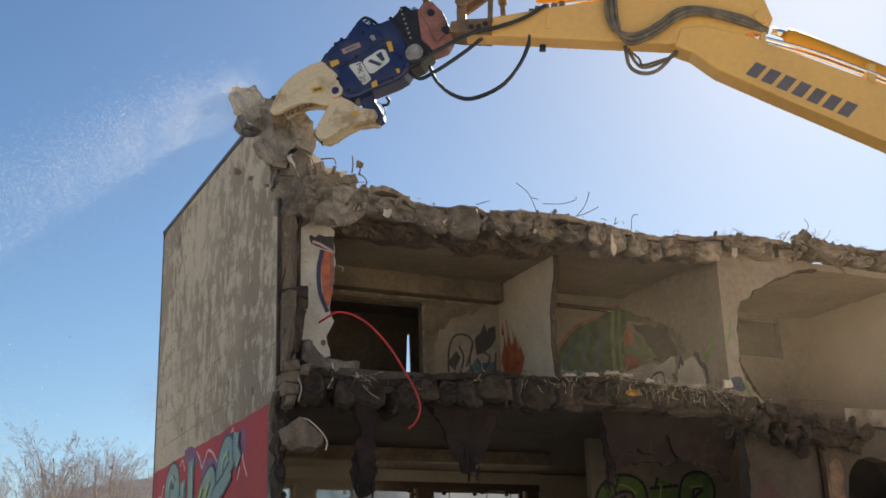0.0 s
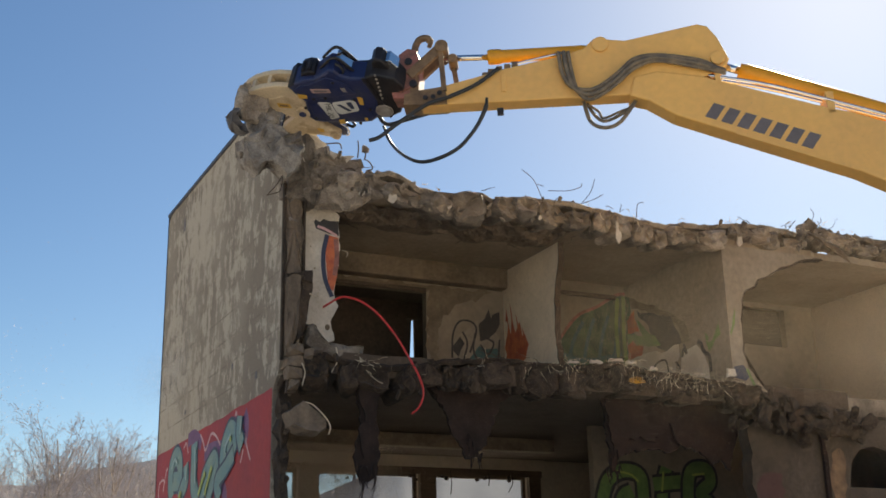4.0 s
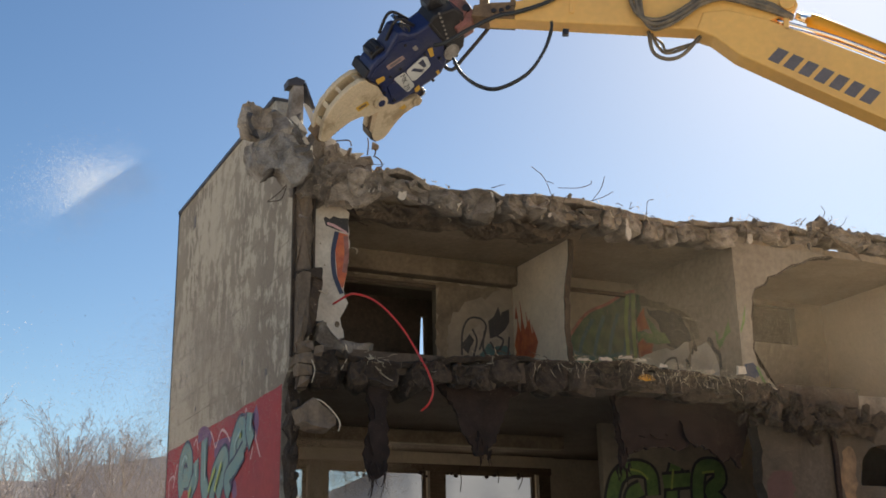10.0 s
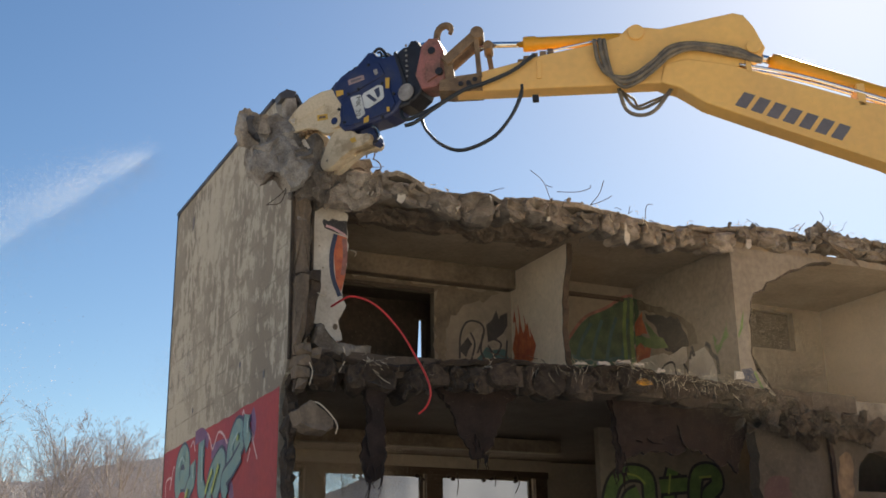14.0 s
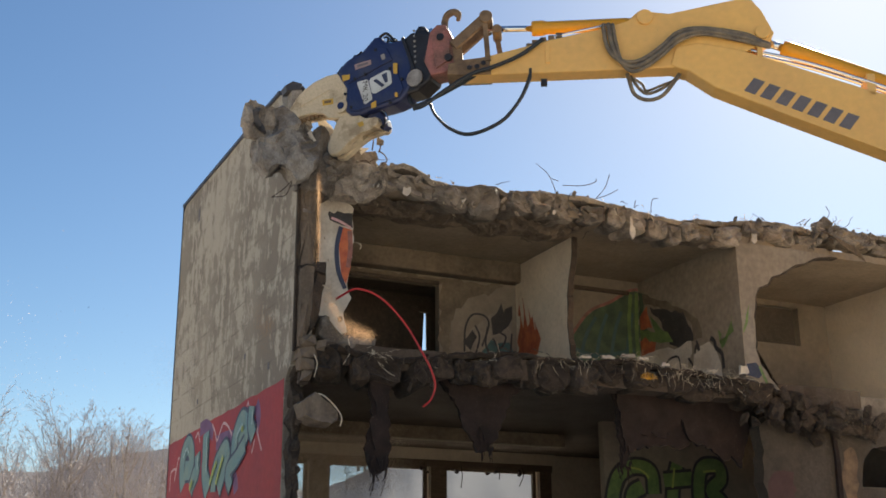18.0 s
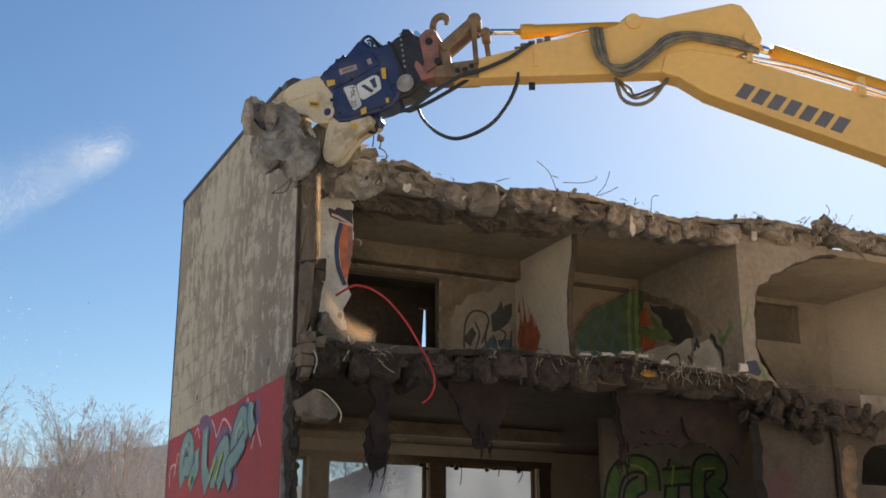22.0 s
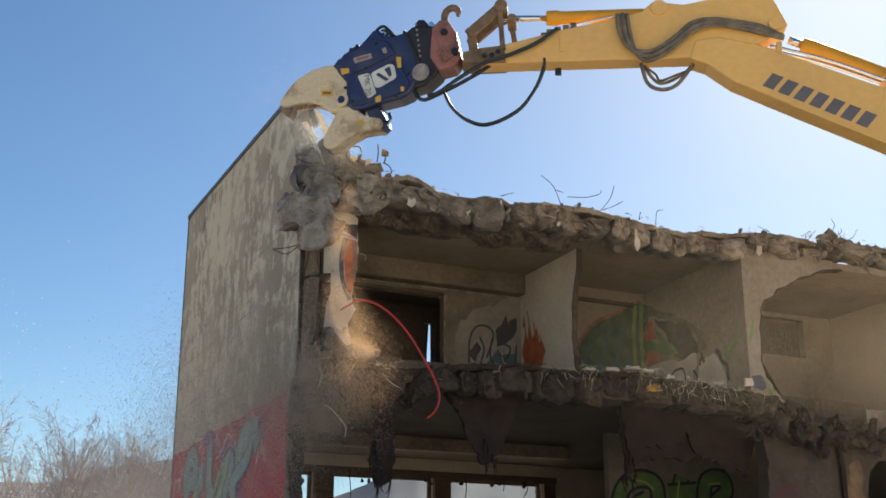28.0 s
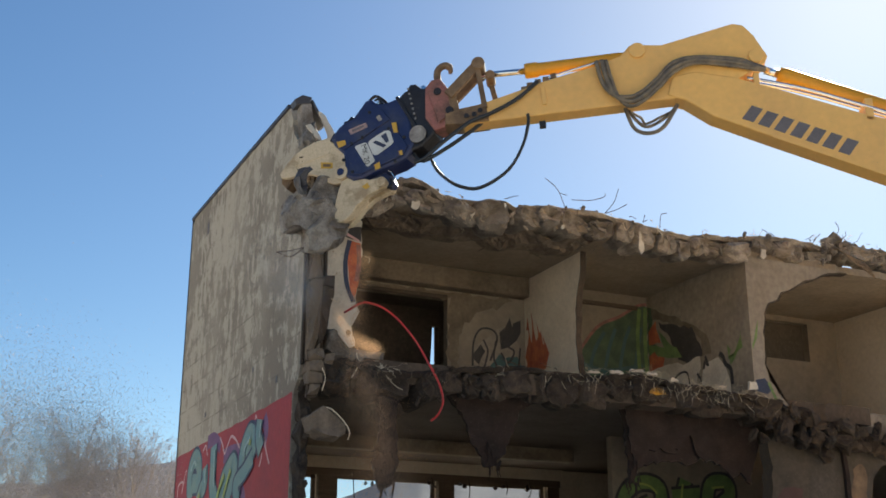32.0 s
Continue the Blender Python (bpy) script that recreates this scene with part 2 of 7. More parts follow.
# ---------------------------------------------------------------- materials
def mat(name, base, var=0.25, scale=2.0, rough=0.85, bump=0.25, metal=0.0, other=None, share=0.5, stretch=(1, 1, 1), edge=0.12, per_object=0.0, coat=0.0):
    """Two scales of noise: broad stains between base and other, fine grain in value and relief."""
    m = bpy.data.materials.new(name)
    m.use_nodes = True
    n, l = m.node_tree.nodes, m.node_tree.links
    b = n["Principled BSDF"]
    tc = n.new("ShaderNodeTexCoord")
    mp = n.new("ShaderNodeMapping")
    mp.inputs["Scale"].default_value = stretch
    l.new(tc.outputs["Object"], mp.inputs[0])
    broad = n.new("ShaderNodeTexNoise")
    broad.inputs["Scale"].default_value = scale
    broad.inputs["Detail"].default_value = 6
    broad.inputs["Roughness"].default_value = 0.62
    l.new(mp.outputs[0], broad.inputs[0])
    fine = n.new("ShaderNodeTexNoise")
    fine.inputs["Scale"].default_value = scale * 14
    fine.inputs["Detail"].default_value = 5
    l.new(tc.outputs["Object"], fine.inputs[0])
    ramp = n.new("ShaderNodeMapRange")
    ramp.inputs[1].default_value, ramp.inputs[2].default_value = share - edge, share + edge
    l.new(broad.outputs[0], ramp.inputs[0])
    other = other or tuple(c * (1 - var) for c in base)
    mix = n.new("ShaderNodeMix")
    mix.data_type = "RGBA"
    mix.inputs[6].default_value, mix.inputs[7].default_value = (*base, 1), (*other, 1)
    l.new(ramp.outputs[0], mix.inputs[0])
    hsv = n.new("ShaderNodeHueSaturation")
    val = n.new("ShaderNodeMapRange")
    val.inputs[1].default_value, val.inputs[2].default_value = 0.25, 0.75
    val.inputs[3].default_value, val.inputs[4].default_value = 1 - var, 1 + var
    l.new(fine.outputs[0], val.inputs[0])
    l.new(mix.outputs[2], hsv.inputs["Color"])
    if per_object:
        info = n.new("ShaderNodeObjectInfo")
        pr = n.new("ShaderNodeMapRange")
        pr.inputs[3].default_value, pr.inputs[4].default_value = 1 - per_object, 1 + per_object
        l.new(info.outputs["Random"], pr.inputs[0])
        mul = n.new("ShaderNodeMath")
        mul.operation = "MULTIPLY"
        l.new(val.outputs[0], mul.inputs[0])
        l.new(pr.outputs[0], mul.inputs[1])
        l.new(mul.outputs[0], hsv.inputs["Value"])
    else:
        l.new(val.outputs[0], hsv.inputs["Value"])
    l.new(hsv.outputs[0], b.inputs["Base Color"])
    rr = n.new("ShaderNodeMapRange")
    rr.inputs[3].default_value, rr.inputs[4].default_value = max(0.02, rough - 0.12), min(1, rough + 0.1)
    l.new(broad.outputs[0], rr.inputs[0])
    l.new(rr.outputs[0], b.inputs["Roughness"])
    b.inputs["Metallic"].default_value = metal
    b.inputs["Coat Weight"].default_value = coat
    if bump:
        bp = n.new("ShaderNodeBump")
        bp.inputs["Strength"].default_value = bump
        bp.inputs["Distance"].default_value = 0.02
        l.new(fine.outputs[0], bp.inputs["Height"])
        l.new(bp.outputs[0], b.inputs["Normal"])
    return m


def render_material():
    """Old render: dark weathered skin, flaked away in light upright patches, with faint block joints low down."""
    m = bpy.data.materials.new("weathered_render")
    m.use_nodes = True
    n, l = m.node_tree.nodes, m.node_tree.links
    b = n["Principled BSDF"]
    tc = n.new("ShaderNodeTexCoord")

    def grain(scale, stretch, detail, rough):
        mp = n.new("ShaderNodeMapping")
        mp.inputs["Scale"].default_value = stretch
        l.new(tc.outputs["Object"], mp.inputs[0])
        t = n.new("ShaderNodeTexNoise")
        t.inputs["Scale"].default_value, t.inputs["Detail"].default_value, t.inputs["Roughness"].default_value = scale, detail, rough
        l.new(mp.outputs[0], t.inputs[0])
        return t.outputs[0]

    def span(src, a, c, lo=0.0, hi=1.0):
        r = n.new("ShaderNodeMapRange")
        r.inputs[1].default_value, r.inputs[2].default_value, r.inputs[3].default_value, r.inputs[4].default_value = a, c, lo, hi
        l.new(src, r.inputs[0])
        return r.outputs[0]

    def blend(fac, a, c):
        x = n.new("ShaderNodeMix")
        x.data_type = "RGBA"
        l.new(fac, x.inputs[0])
        for s, v in ((x.inputs[6], a), (x.inputs[7], c)):
            if isinstance(v, tuple):
                s.default_value = (*v, 1)
            else:
                l.new(v, s)
        return x.outputs[2]

    def op(kind, a, c):
        x = n.new("ShaderNodeMath")
        x.operation = kind
        for s, v in ((x.inputs[0], a), (x.inputs[1], c)):
            if isinstance(v, (int, float)):
                s.default_value = v
            else:
                l.new(v, s)
        return x.outputs[0]
    flakes = grain(2.7, (1, 1, 0.72), 11, 0.72)
    runs = grain(5.0, (1, 1, 0.16), 9, 0.74)
    soot = grain(0.35, (1, 1, 0.8), 4, 0.5)
    fine = grain(28, (1, 1, 1), 4, 0.6)
    skin = blend(span(soot, 0.38, 0.62), (0.22, 0.185, 0.145), (0.33, 0.285, 0.225))
    mask = op("ADD", op("ADD", op("MULTIPLY", flakes, 0.84), op("MULTIPLY", runs, 0.16)), op("MULTIPLY", op("SUBTRACT", grain(0.28, (1, 1, 1), 3, 0.5), 0.47), 0.45))
    col = blend(span(mask, 0.483, 0.528), skin, (0.43, 0.38, 0.305))
    col = blend(span(grain(6.0, (1, 1, 0.10), 5, 0.6), 0.58, 0.68, 0.0, 0.30), col, (0.22, 0.18, 0.14))
    sep = n.new("ShaderNodeSeparateXYZ")
    l.new(tc.outputs["Object"], sep.inputs[0])
    line = span(op("ABSOLUTE", op("SUBTRACT", op("FRACT", op("DIVIDE", sep.outputs[2], 0.52), 0), 0.5), 0), 0.018, 0.034, 1.0, 0.0)
    worn = op("MULTIPLY", line, span(grain(1.7, (1, 1, 1), 3, 0.5), 0.42, 0.56, 0.0, 0.75))
    low = op("MULTIPLY", worn, span(sep.outputs[2], 7.6, 9.2, 1.0, 0.25))
    col = blend(low, col, (0.17, 0.14, 0.11))
    hsv = n.new("ShaderNodeHueSaturation")
    l.new(col, hsv.inputs["Color"])
    l.new(span(fine, 0.25, 0.75, 0.84, 1.16), hsv.inputs["Value"])
    l.new(hsv.outputs[0], b.inputs["Base Color"])
    b.inputs["Roughness"].default_value = 0.92
    bp = n.new("ShaderNodeBump")
    bp.inputs["Strength"].default_value, bp.inputs["Distance"].default_value = 0.4, 0.015
    l.new(op("ADD", fine, op("MULTIPLY", span(mask, 0.483, 0.528), 1.5)), bp.inputs["Height"])
    l.new(bp.outputs[0], b.inputs["Normal"])
    return m


M_GABLE = render_material()
M_CONC = mat("broken_concrete", (0.32, 0.27, 0.22), 0.3, 2.0, 0.95, 0.6, other=(0.15, 0.12, 0.095), per_object=0.35)
# concrete darkened for the dim floor edge; also serves dark masonry cores
M_CONCD = mat("dark_shaded_broken_concrete", (0.072, 0.048, 0.032), 0.3, 2.0, 0.95, 0.6, other=(0.03, 0.021, 0.015), per_object=0.22)
M_CHUNK = mat("grey_concrete", (0.29, 0.262, 0.235), 0.3, 2.6, 0.93, 0.8, other=(0.13, 0.105, 0.085), per_object=0.2)
M_PLASTER = mat("old_plaster", (0.56, 0.48, 0.385), 0.10, 0.7, 0.9, 0.2, other=(0.42, 0.355, 0.28), share=0.54, edge=0.2)
# darker copy of the plaster: the dimness of the rooms is in its colour
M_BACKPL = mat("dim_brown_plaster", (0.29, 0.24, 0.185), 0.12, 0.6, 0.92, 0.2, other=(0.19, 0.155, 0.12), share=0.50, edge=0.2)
# plaster made paler for the light that falls on partition 1
M_PARTPL = mat("lit_pale_plaster", (0.76, 0.66, 0.53), 0.10, 0.8, 0.9, 0.2, other=(0.60, 0.51, 0.40), share=0.54, edge=0.2)
# plaster with the rooms' shade put into its colour; also a dark graffiti tone
M_DARKPL = mat("darkened_plaster", (0.20, 0.155, 0.11), 0.2, 0.9, 0.92, 0.25, other=(0.11, 0.085, 0.06))
M_WHITEPL = mat("white_plaster", (0.62, 0.56, 0.48), 0.12, 1.5, 0.88, 0.2, other=(0.46, 0.40, 0.33))
M_RED = mat("red_wall_paint", (0.37, 0.024, 0.026), 0.12, 0.5, 0.7, 0.2, other=(0.25, 0.035, 0.055), share=0.55, edge=0.2)
M_TEAL = mat("teal_spray_paint", (0.12, 0.235, 0.24), 0.15, 2.2, 0.6, 0.05, other=(0.20, 0.28, 0.235))
M_PURPLE = mat("purple_spray_paint", (0.17, 0.06, 0.16), 0.2, 3.0, 0.6, 0.05)
M_PALETEAL = mat("pale_teal_spray_paint", (0.33, 0.45, 0.44), 0.15, 3.0, 0.6, 0.05)
M_INK = mat("dark_spray_paint", (0.035, 0.045, 0.09), 0.3, 4.0, 0.6, 0.05)
M_PINK = mat("pale_spray_paint", (0.60, 0.36, 0.36), 0.2, 4.0, 0.6, 0.05)
M_LIME = mat("lime_spray_paint", (0.36, 0.42, 0.10), 0.2, 4.0, 0.6, 0.05)
M_ORANGE = mat("orange_spray_paint", (0.55, 0.14, 0.05), 0.2, 5.0, 0.6, 0.05, other=(0.38, 0.08, 0.04))
M_GREEN = mat("green_spray_paint", (0.07, 0.115, 0.06), 0.25, 3.0, 0.6, 0.05, other=(0.04, 0.07, 0.045))
M_BLACK = mat("black_spray_paint", (0.04, 0.035, 0.035), 0.3, 4.0, 0.6, 0.05)
M_PIER = mat("dark_brown_pier_concrete", (0.21, 0.155, 0.11), 0.2, 1.4, 0.93, 0.4, other=(0.12, 0.09, 0.065), stretch=(2, 2, 0.5))
M_MIDGREEN = mat("mid_green_spray_paint", (0.16, 0.24, 0.07), 0.2, 3.0, 0.6, 0.05, other=(0.09, 0.15, 0.05))
M_GREYSP = mat("grey_spray_paint", (0.22, 0.185, 0.15), 0.2, 6.0, 0.7, 0.05, other=(0.30, 0.25, 0.20))
M_DKTEAL = mat("dark_teal_spray_paint", (0.05, 0.11, 0.11), 0.2, 4.0, 0.6, 0.05)
# lower-toned plaster shared by partition 2 and the front remnant
M_FRONTPL = mat("dull_front_plaster", (0.33, 0.275, 0.215), 0.2, 0.6, 0.92, 0.3, other=(0.21, 0.17, 0.13), share=0.48, edge=0.2)
M_MAROON = mat("maroon_spray_paint", (0.095, 0.042, 0.038), 0.2, 3.0, 0.7, 0.05)
# plaster and paint darkened for the shadow under the broken floor
M_LOWPL = mat("shaded_low_plaster", (0.105, 0.083, 0.062), 0.2, 0.8, 0.92, 0.3, other=(0.06, 0.047, 0.035), share=0.48, edge=0.2)
M_LOWGREY = mat("shaded_grey_paint", (0.095, 0.075, 0.058), 0.3, 1.2, 0.8, 0.05, other=(0.06, 0.046, 0.034), share=0.5, edge=0.2)
M_WOOD = mat("dark_window_wood", (0.11, 0.075, 0.05), 0.3, 2.0, 0.75, 0.2, stretch=(1, 1, 6))
M_TIMBER = mat("old_timber", (0.20, 0.14, 0.09), 0.3, 3.0, 0.8, 0.3, stretch=(4, 4, 0.6))
M_FLASH = mat("dark_flashing", (0.06, 0.055, 0.06), 0.2, 3.0, 0.5, 0.1)
# yellow paled in colour for the sun's glare over the machine
M_YELLOW = mat("yellow_machine_paint", (0.86, 0.50, 0.15), 0.06, 0.6, 0.5, 0.04, other=(0.72, 0.42, 0.15), share=0.58, edge=0.2)
M_ORANGEY = mat("fresh_yellow_paint", (0.72, 0.33, 0.02), 0.05, 1.2, 0.38, 0.03)
M_CHROME = mat("chrome_rod", (0.75, 0.75, 0.76), 0.03, 2.0, 0.14, 0.0, metal=1.0)
M_RUBBER = mat("black_hose_rubber", (0.025, 0.027, 0.03), 0.2, 5.0, 0.5, 0.05)
M_HOSE = mat("dusty_hose_rubber", (0.24, 0.185, 0.125), 0.2, 5.0, 0.7, 0.08, other=(0.12, 0.10, 0.08))
M_CEIL = mat("mottled_brown_ceiling", (0.36, 0.285, 0.21), 0.15, 0.8, 0.92, 0.25, other=(0.20, 0.155, 0.11), share=0.5, edge=0.25)
# near-black brown that carries the shade of recesses and undersides
M_DEEP = mat("deep_shade_brown", (0.115, 0.082, 0.058), 0.25, 0.8, 0.95, 0.3, other=(0.06, 0.042, 0.03), share=0.5, edge=0.25)
M_BLUE = mat("dark_blue_machine_paint", (0.013, 0.022, 0.085), 0.2, 2.0, 0.42, 0.08, other=(0.045, 0.05, 0.09), share=0.6)
M_CREAM = mat("scuffed_cream_paint", (0.62, 0.50, 0.34), 0.14, 2.2, 0.55, 0.15, other=(0.38, 0.28, 0.17), share=0.60, edge=0.06)
M_STEEL = mat("dark_greasy_steel", (0.035, 0.032, 0.035), 0.3, 4.0, 0.45, 0.15, metal=0.4)
M_COUPLER = mat("worn_red_paint", (0.34, 0.13, 0.11), 0.25, 3.0, 0.6, 0.2, other=(0.15, 0.075, 0.055))
M_BROWN = mat("muddy_brown_steel", (0.24, 0.15, 0.08), 0.25, 3.0, 0.7, 0.2, other=(0.12, 0.075, 0.045))
M_DECAL = mat("white_decal", (0.62, 0.62, 0.60), 0.08, 3.0, 0.5, 0.02, other=(0.48, 0.47, 0.44))
M_GREYPLATE = mat("scuffed_grey_plate", (0.34, 0.31, 0.28), 0.25, 4.0, 0.6, 0.1, other=(0.16, 0.14, 0.13))
M_PINKDECAL = mat("faded_pink_decal", (0.42, 0.30, 0.28), 0.15, 6.0, 0.5, 0.02, other=(0.30, 0.20, 0.19))
M_DECALY = mat("yellow_decal", (0.62, 0.36, 0.05), 0.08, 3.0, 0.5, 0.02)
# lettering greyed for the same glare
M_LETTER = mat("dark_grey_lettering", (0.16, 0.14, 0.145), 0.15, 3.0, 0.5, 0.02)
M_REBAR = mat("rusty_rebar", (0.10, 0.065, 0.045), 0.3, 8.0, 0.8, 0.2)
M_STRAW = mat("torn_reed_lath", (0.66, 0.55, 0.40), 0.25, 8.0, 0.7, 0.1, per_object=0.3)
M_REDHOSE = mat("red_plastic_pipe", (0.55, 0.03, 0.035), 0.1, 4.0, 0.4, 0.02)
M_SHEET = mat("dark_torn_sheeting", (0.036, 0.019, 0.013), 0.3, 3.0, 0.95, 0.5, other=(0.02, 0.011, 0.008))
# unseen ground, made pale so its bounce fills the shaded rooms
M_GROUND = mat("pale_bounce_gravel", (0.67, 0.59, 0.50), 0.15, 0.6, 0.95, 0.5, other=(0.56, 0.49, 0.41))
M_BARK = mat("pale_birch_bark", (0.42, 0.36, 0.31), 0.25, 2.0, 0.85, 0.2, other=(0.25, 0.20, 0.17))
M_TWIG = mat("grey_mauve_twigs", (0.40, 0.36, 0.37), 0.2, 1.0, 0.85, 0.0)
# the haze of distance is mixed into the hill's grey
M_HILL = mat("hazed_wooded_hillside", (0.27, 0.245, 0.25), 0.08, 0.004, 0.95, 0.0, other=(0.22, 0.205, 0.22))
M_HOUSE = mat("far_house_wall", (0.45, 0.40, 0.35), 0.08, 0.5, 0.9, 0.0)
M_ROOF = mat("far_house_roof", (0.24, 0.17, 0.14), 0.15, 1.0, 0.9, 0.0)


def dust_material(name, colour, cover):
    """Wisps of mineral dust that pass light on; cover: how much of what lies behind a wisp hides."""
    m = bpy.data.materials.new(name)
    m.use_nodes = True
    n, l = m.node_tree.nodes, m.node_tree.links
    n.remove(n["Principled BSDF"])
    a, c, x = n.new("ShaderNodeBsdfDiffuse"), n.new("ShaderNodeBsdfTranslucent"), n.new("ShaderNodeMixShader")
    geo, v = n.new("ShaderNodeNewGeometry"), n.new("ShaderNodeHueSaturation")
    v.inputs["Color"].default_value = (*colour, 1)
    r = n.new("ShaderNodeMapRange")
    r.inputs[3].default_value, r.inputs[4].default_value = 0.75, 1.1
    l.new(geo.outputs["Random Per Island"], r.inputs[0])
    l.new(r.outputs[0], v.inputs["Value"])
    l.new(v.outputs[0], a.inputs[0])
    l.new(v.outputs[0], c.inputs[0])
    x.inputs[0].default_value = 0.75
    l.new(a.outputs[0], x.inputs[1])
    l.new(c.outputs[0], x.inputs[2])
    clear, thin = n.new("ShaderNodeBsdfTransparent"), n.new("ShaderNodeMixShader")
    thin.inputs[0].default_value = cover
    l.new(clear.outputs[0], thin.inputs[1])
    l.new(x.outputs[0], thin.inputs[2])
    l.new(thin.outputs[0], n["Material Output"].inputs[0])
    return m


M_DUST = dust_material("pale_dust", (0.90, 0.88, 0.86), 0.12)
M_HAZE = dust_material("brown_dust", (0.66, 0.54, 0.40), 0.5)
M_SMOKE = dust_material("grey_brown_dust", (0.58, 0.50, 0.42), 0.7)
# tint of the hazy air, given to flecks
M_VEIL = dust_material("mauve_air_haze", (0.52, 0.46, 0.47), 0.4)
# dust with the sun's orange put into its colour
M_DUSTW = dust_material("warm_dust", (0.90, 0.56, 0.33), 0.5)
M_GLASS = bpy.data.materials.new("window_glass")
M_GLASS.use_nodes = True
_g = M_GLASS.node_tree.nodes["Principled BSDF"]
_g.inputs["Base Color"].default_value = (0.72, 0.75, 0.78, 1)
_g.inputs["Roughness"].default_value = 0.03
_g.inputs["Transmission Weight"].default_value = 1.0
_g.inputs["IOR"].default_value = 1.02


# ---------------------------------------------------------------- mesh helpers
def part(name, bm, material, parent=None, label="", m=None):
    me = bpy.data.meshes.new(name)
    bmesh.ops.recalc_face_normals(bm, faces=bm.faces)
    bm.to_mesh(me)
    bm.free()
    me.materials.append(material)
    ob = new(name, me)
    if parent:
        ob.parent = parent
    if m is not None:
        ob.matrix_basis = m
    if label:
        tagged(ob, label)
    return ob


def raw(name, verts, faces, material, parent=None, label=""):
    me = bpy.data.meshes.new(name)
    me.from_pydata(verts, [], faces)
    me.update()
    me.materials.append(material)
    ob = new(name, me)
    if parent:
        ob.parent = parent
    if label:
        tagged(ob, label)
    return ob


def empty(name, m=None):
    ob = new(name)
    if m is not None:
        ob.matrix_basis = m
    return ob


def smooth(ob):
    ob.data.shade_smooth()
    return ob


def box_into(bm, x0, x1, y0, y1, z0, z1, bevel=0.0):
    r = bmesh.ops.create_cube(bm, size=1.0)
    for v in r["verts"]:
        v.co = Vector(((x0 + x1) / 2 + v.co.x * (x1 - x0), (y0 + y1) / 2 + v.co.y * (y1 - y0), (z0 + z1) / 2 + v.co.z * (z1 - z0)))
    if bevel:
        es = list({e for v in r["verts"] for e in v.link_edges})
        bmesh.ops.bevel(bm, geom=es, offset=bevel, segments=2, affect="EDGES", profile=0.5)


def box(x0, x1, y0, y1, z0, z1, bevel=0.0):
    bm = bmesh.new()
    box_into(bm, x0, x1, y0, y1, z0, z1, bevel)
    return bm


def prism(poly, d0, d1, axis="y", bevel=0.0, bm=None):
    """A polygon pushed from d0 to d1: in (x, z) along y, in (y, z) along x, or in (x, y) along z."""
    bm = bm or bmesh.new()
    put = {"y": lambda a, b, d: (a, d, b), "x": lambda a, b, d: (d, a, b), "z": lambda a, b, d: (a, b, d)}[axis]
    lo = [bm.verts.new(put(a, b, d0)) for a, b in poly]
    hi = [bm.verts.new(put(a, b, d1)) for a, b in poly]
    fs = [bm.faces.new(lo), bm.faces.new(hi[::-1])]
    k = len(poly)
    for i in range(k):
        fs.append(bm.faces.new((lo[i], hi[i], hi[(i + 1) % k], lo[(i + 1) % k])))
    bmesh.ops.recalc_face_normals(bm, faces=fs)
    if bevel:
        es = list({e for f in fs[:2] for e in f.edges})
        bmesh.ops.bevel(bm, geom=es, offset=bevel, segments=2, affect="EDGES", profile=0.5)
    return bm


def ragged(points, step=0.12, amp=0.05, seed=0):
    """Points of a broken edge: the polyline, cut finer and shaken."""
    rnd = random.Random(seed)
    out = []
    for (a, b), (c, d) in zip(points, points[1:]):
        n = max(1, int(math.hypot(c - a, d - b) / step))
        for i in range(n):
            f = i / n
            s = amp if (i or out) else 0
            out.append((a + (c - a) * f + rnd.uniform(-s, s), b + (d - b) * f + rnd.uniform(-s, s)))
    out.append(points[-1])
    return out


def tube_data(points, radius, segs=7, verts=None, faces=None, cap=True):
    verts, faces = ([], []) if verts is None else (verts, faces)
    pts = [Vector(p) for p in points]
    rad = radius if isinstance(radius, (list, tuple)) else [radius] * len(pts)
    base = len(verts)
    side = None
    for i, p in enumerate(pts):
        d = (pts[min(i + 1, len(pts) - 1)] - pts[max(i - 1, 0)]).normalized()
        if side is None:
            side = d.orthogonal().normalized()
        side = (side - d * side.dot(d)).normalized()
        up = d.cross(side)
        for k in range(segs):
            a = 2 * math.pi * k / segs
            verts.append(tuple(p + (side * math.cos(a) + up * math.sin(a)) * rad[i]))
    for i in range(len(pts) - 1):
        for k in range(segs):
            a, b = base + i * segs + k, base + i * segs + (k + 1) % segs
            faces.append((a, b, b + segs, a + segs))
    if cap:
        faces.append(tuple(range(base + segs - 1, base - 1, -1)))
        faces.append(tuple(range(base + (len(pts) - 1) * segs, base + len(pts) * segs)))
    return verts, faces


def tube(name, points, radius, material, parent=None, label="", segs=8):
    v, f = tube_data(points, radius, segs)
    return smooth(raw(name, v, f, material, parent, label))


def curve(points, n=6):
    """A smooth line through the points."""
    p = [Vector(q) for q in points]
    p = [2 * p[0] - p[1]] + p + [2 * p[-1] - p[-2]]
    out = []
    for i in range(1, len(p) - 2):
        for k in range(n):
            t = k / n
            a, b, c, d = p[i - 1], p[i], p[i + 1], p[i + 2]
            out.append(0.5 * (2 * b + (c - a) * t + (2 * a - 5 * b + 4 * c - d) * t * t + (3 * b - a - 3 * c + d) * t ** 3))
    out.append(p[-2])
    return out


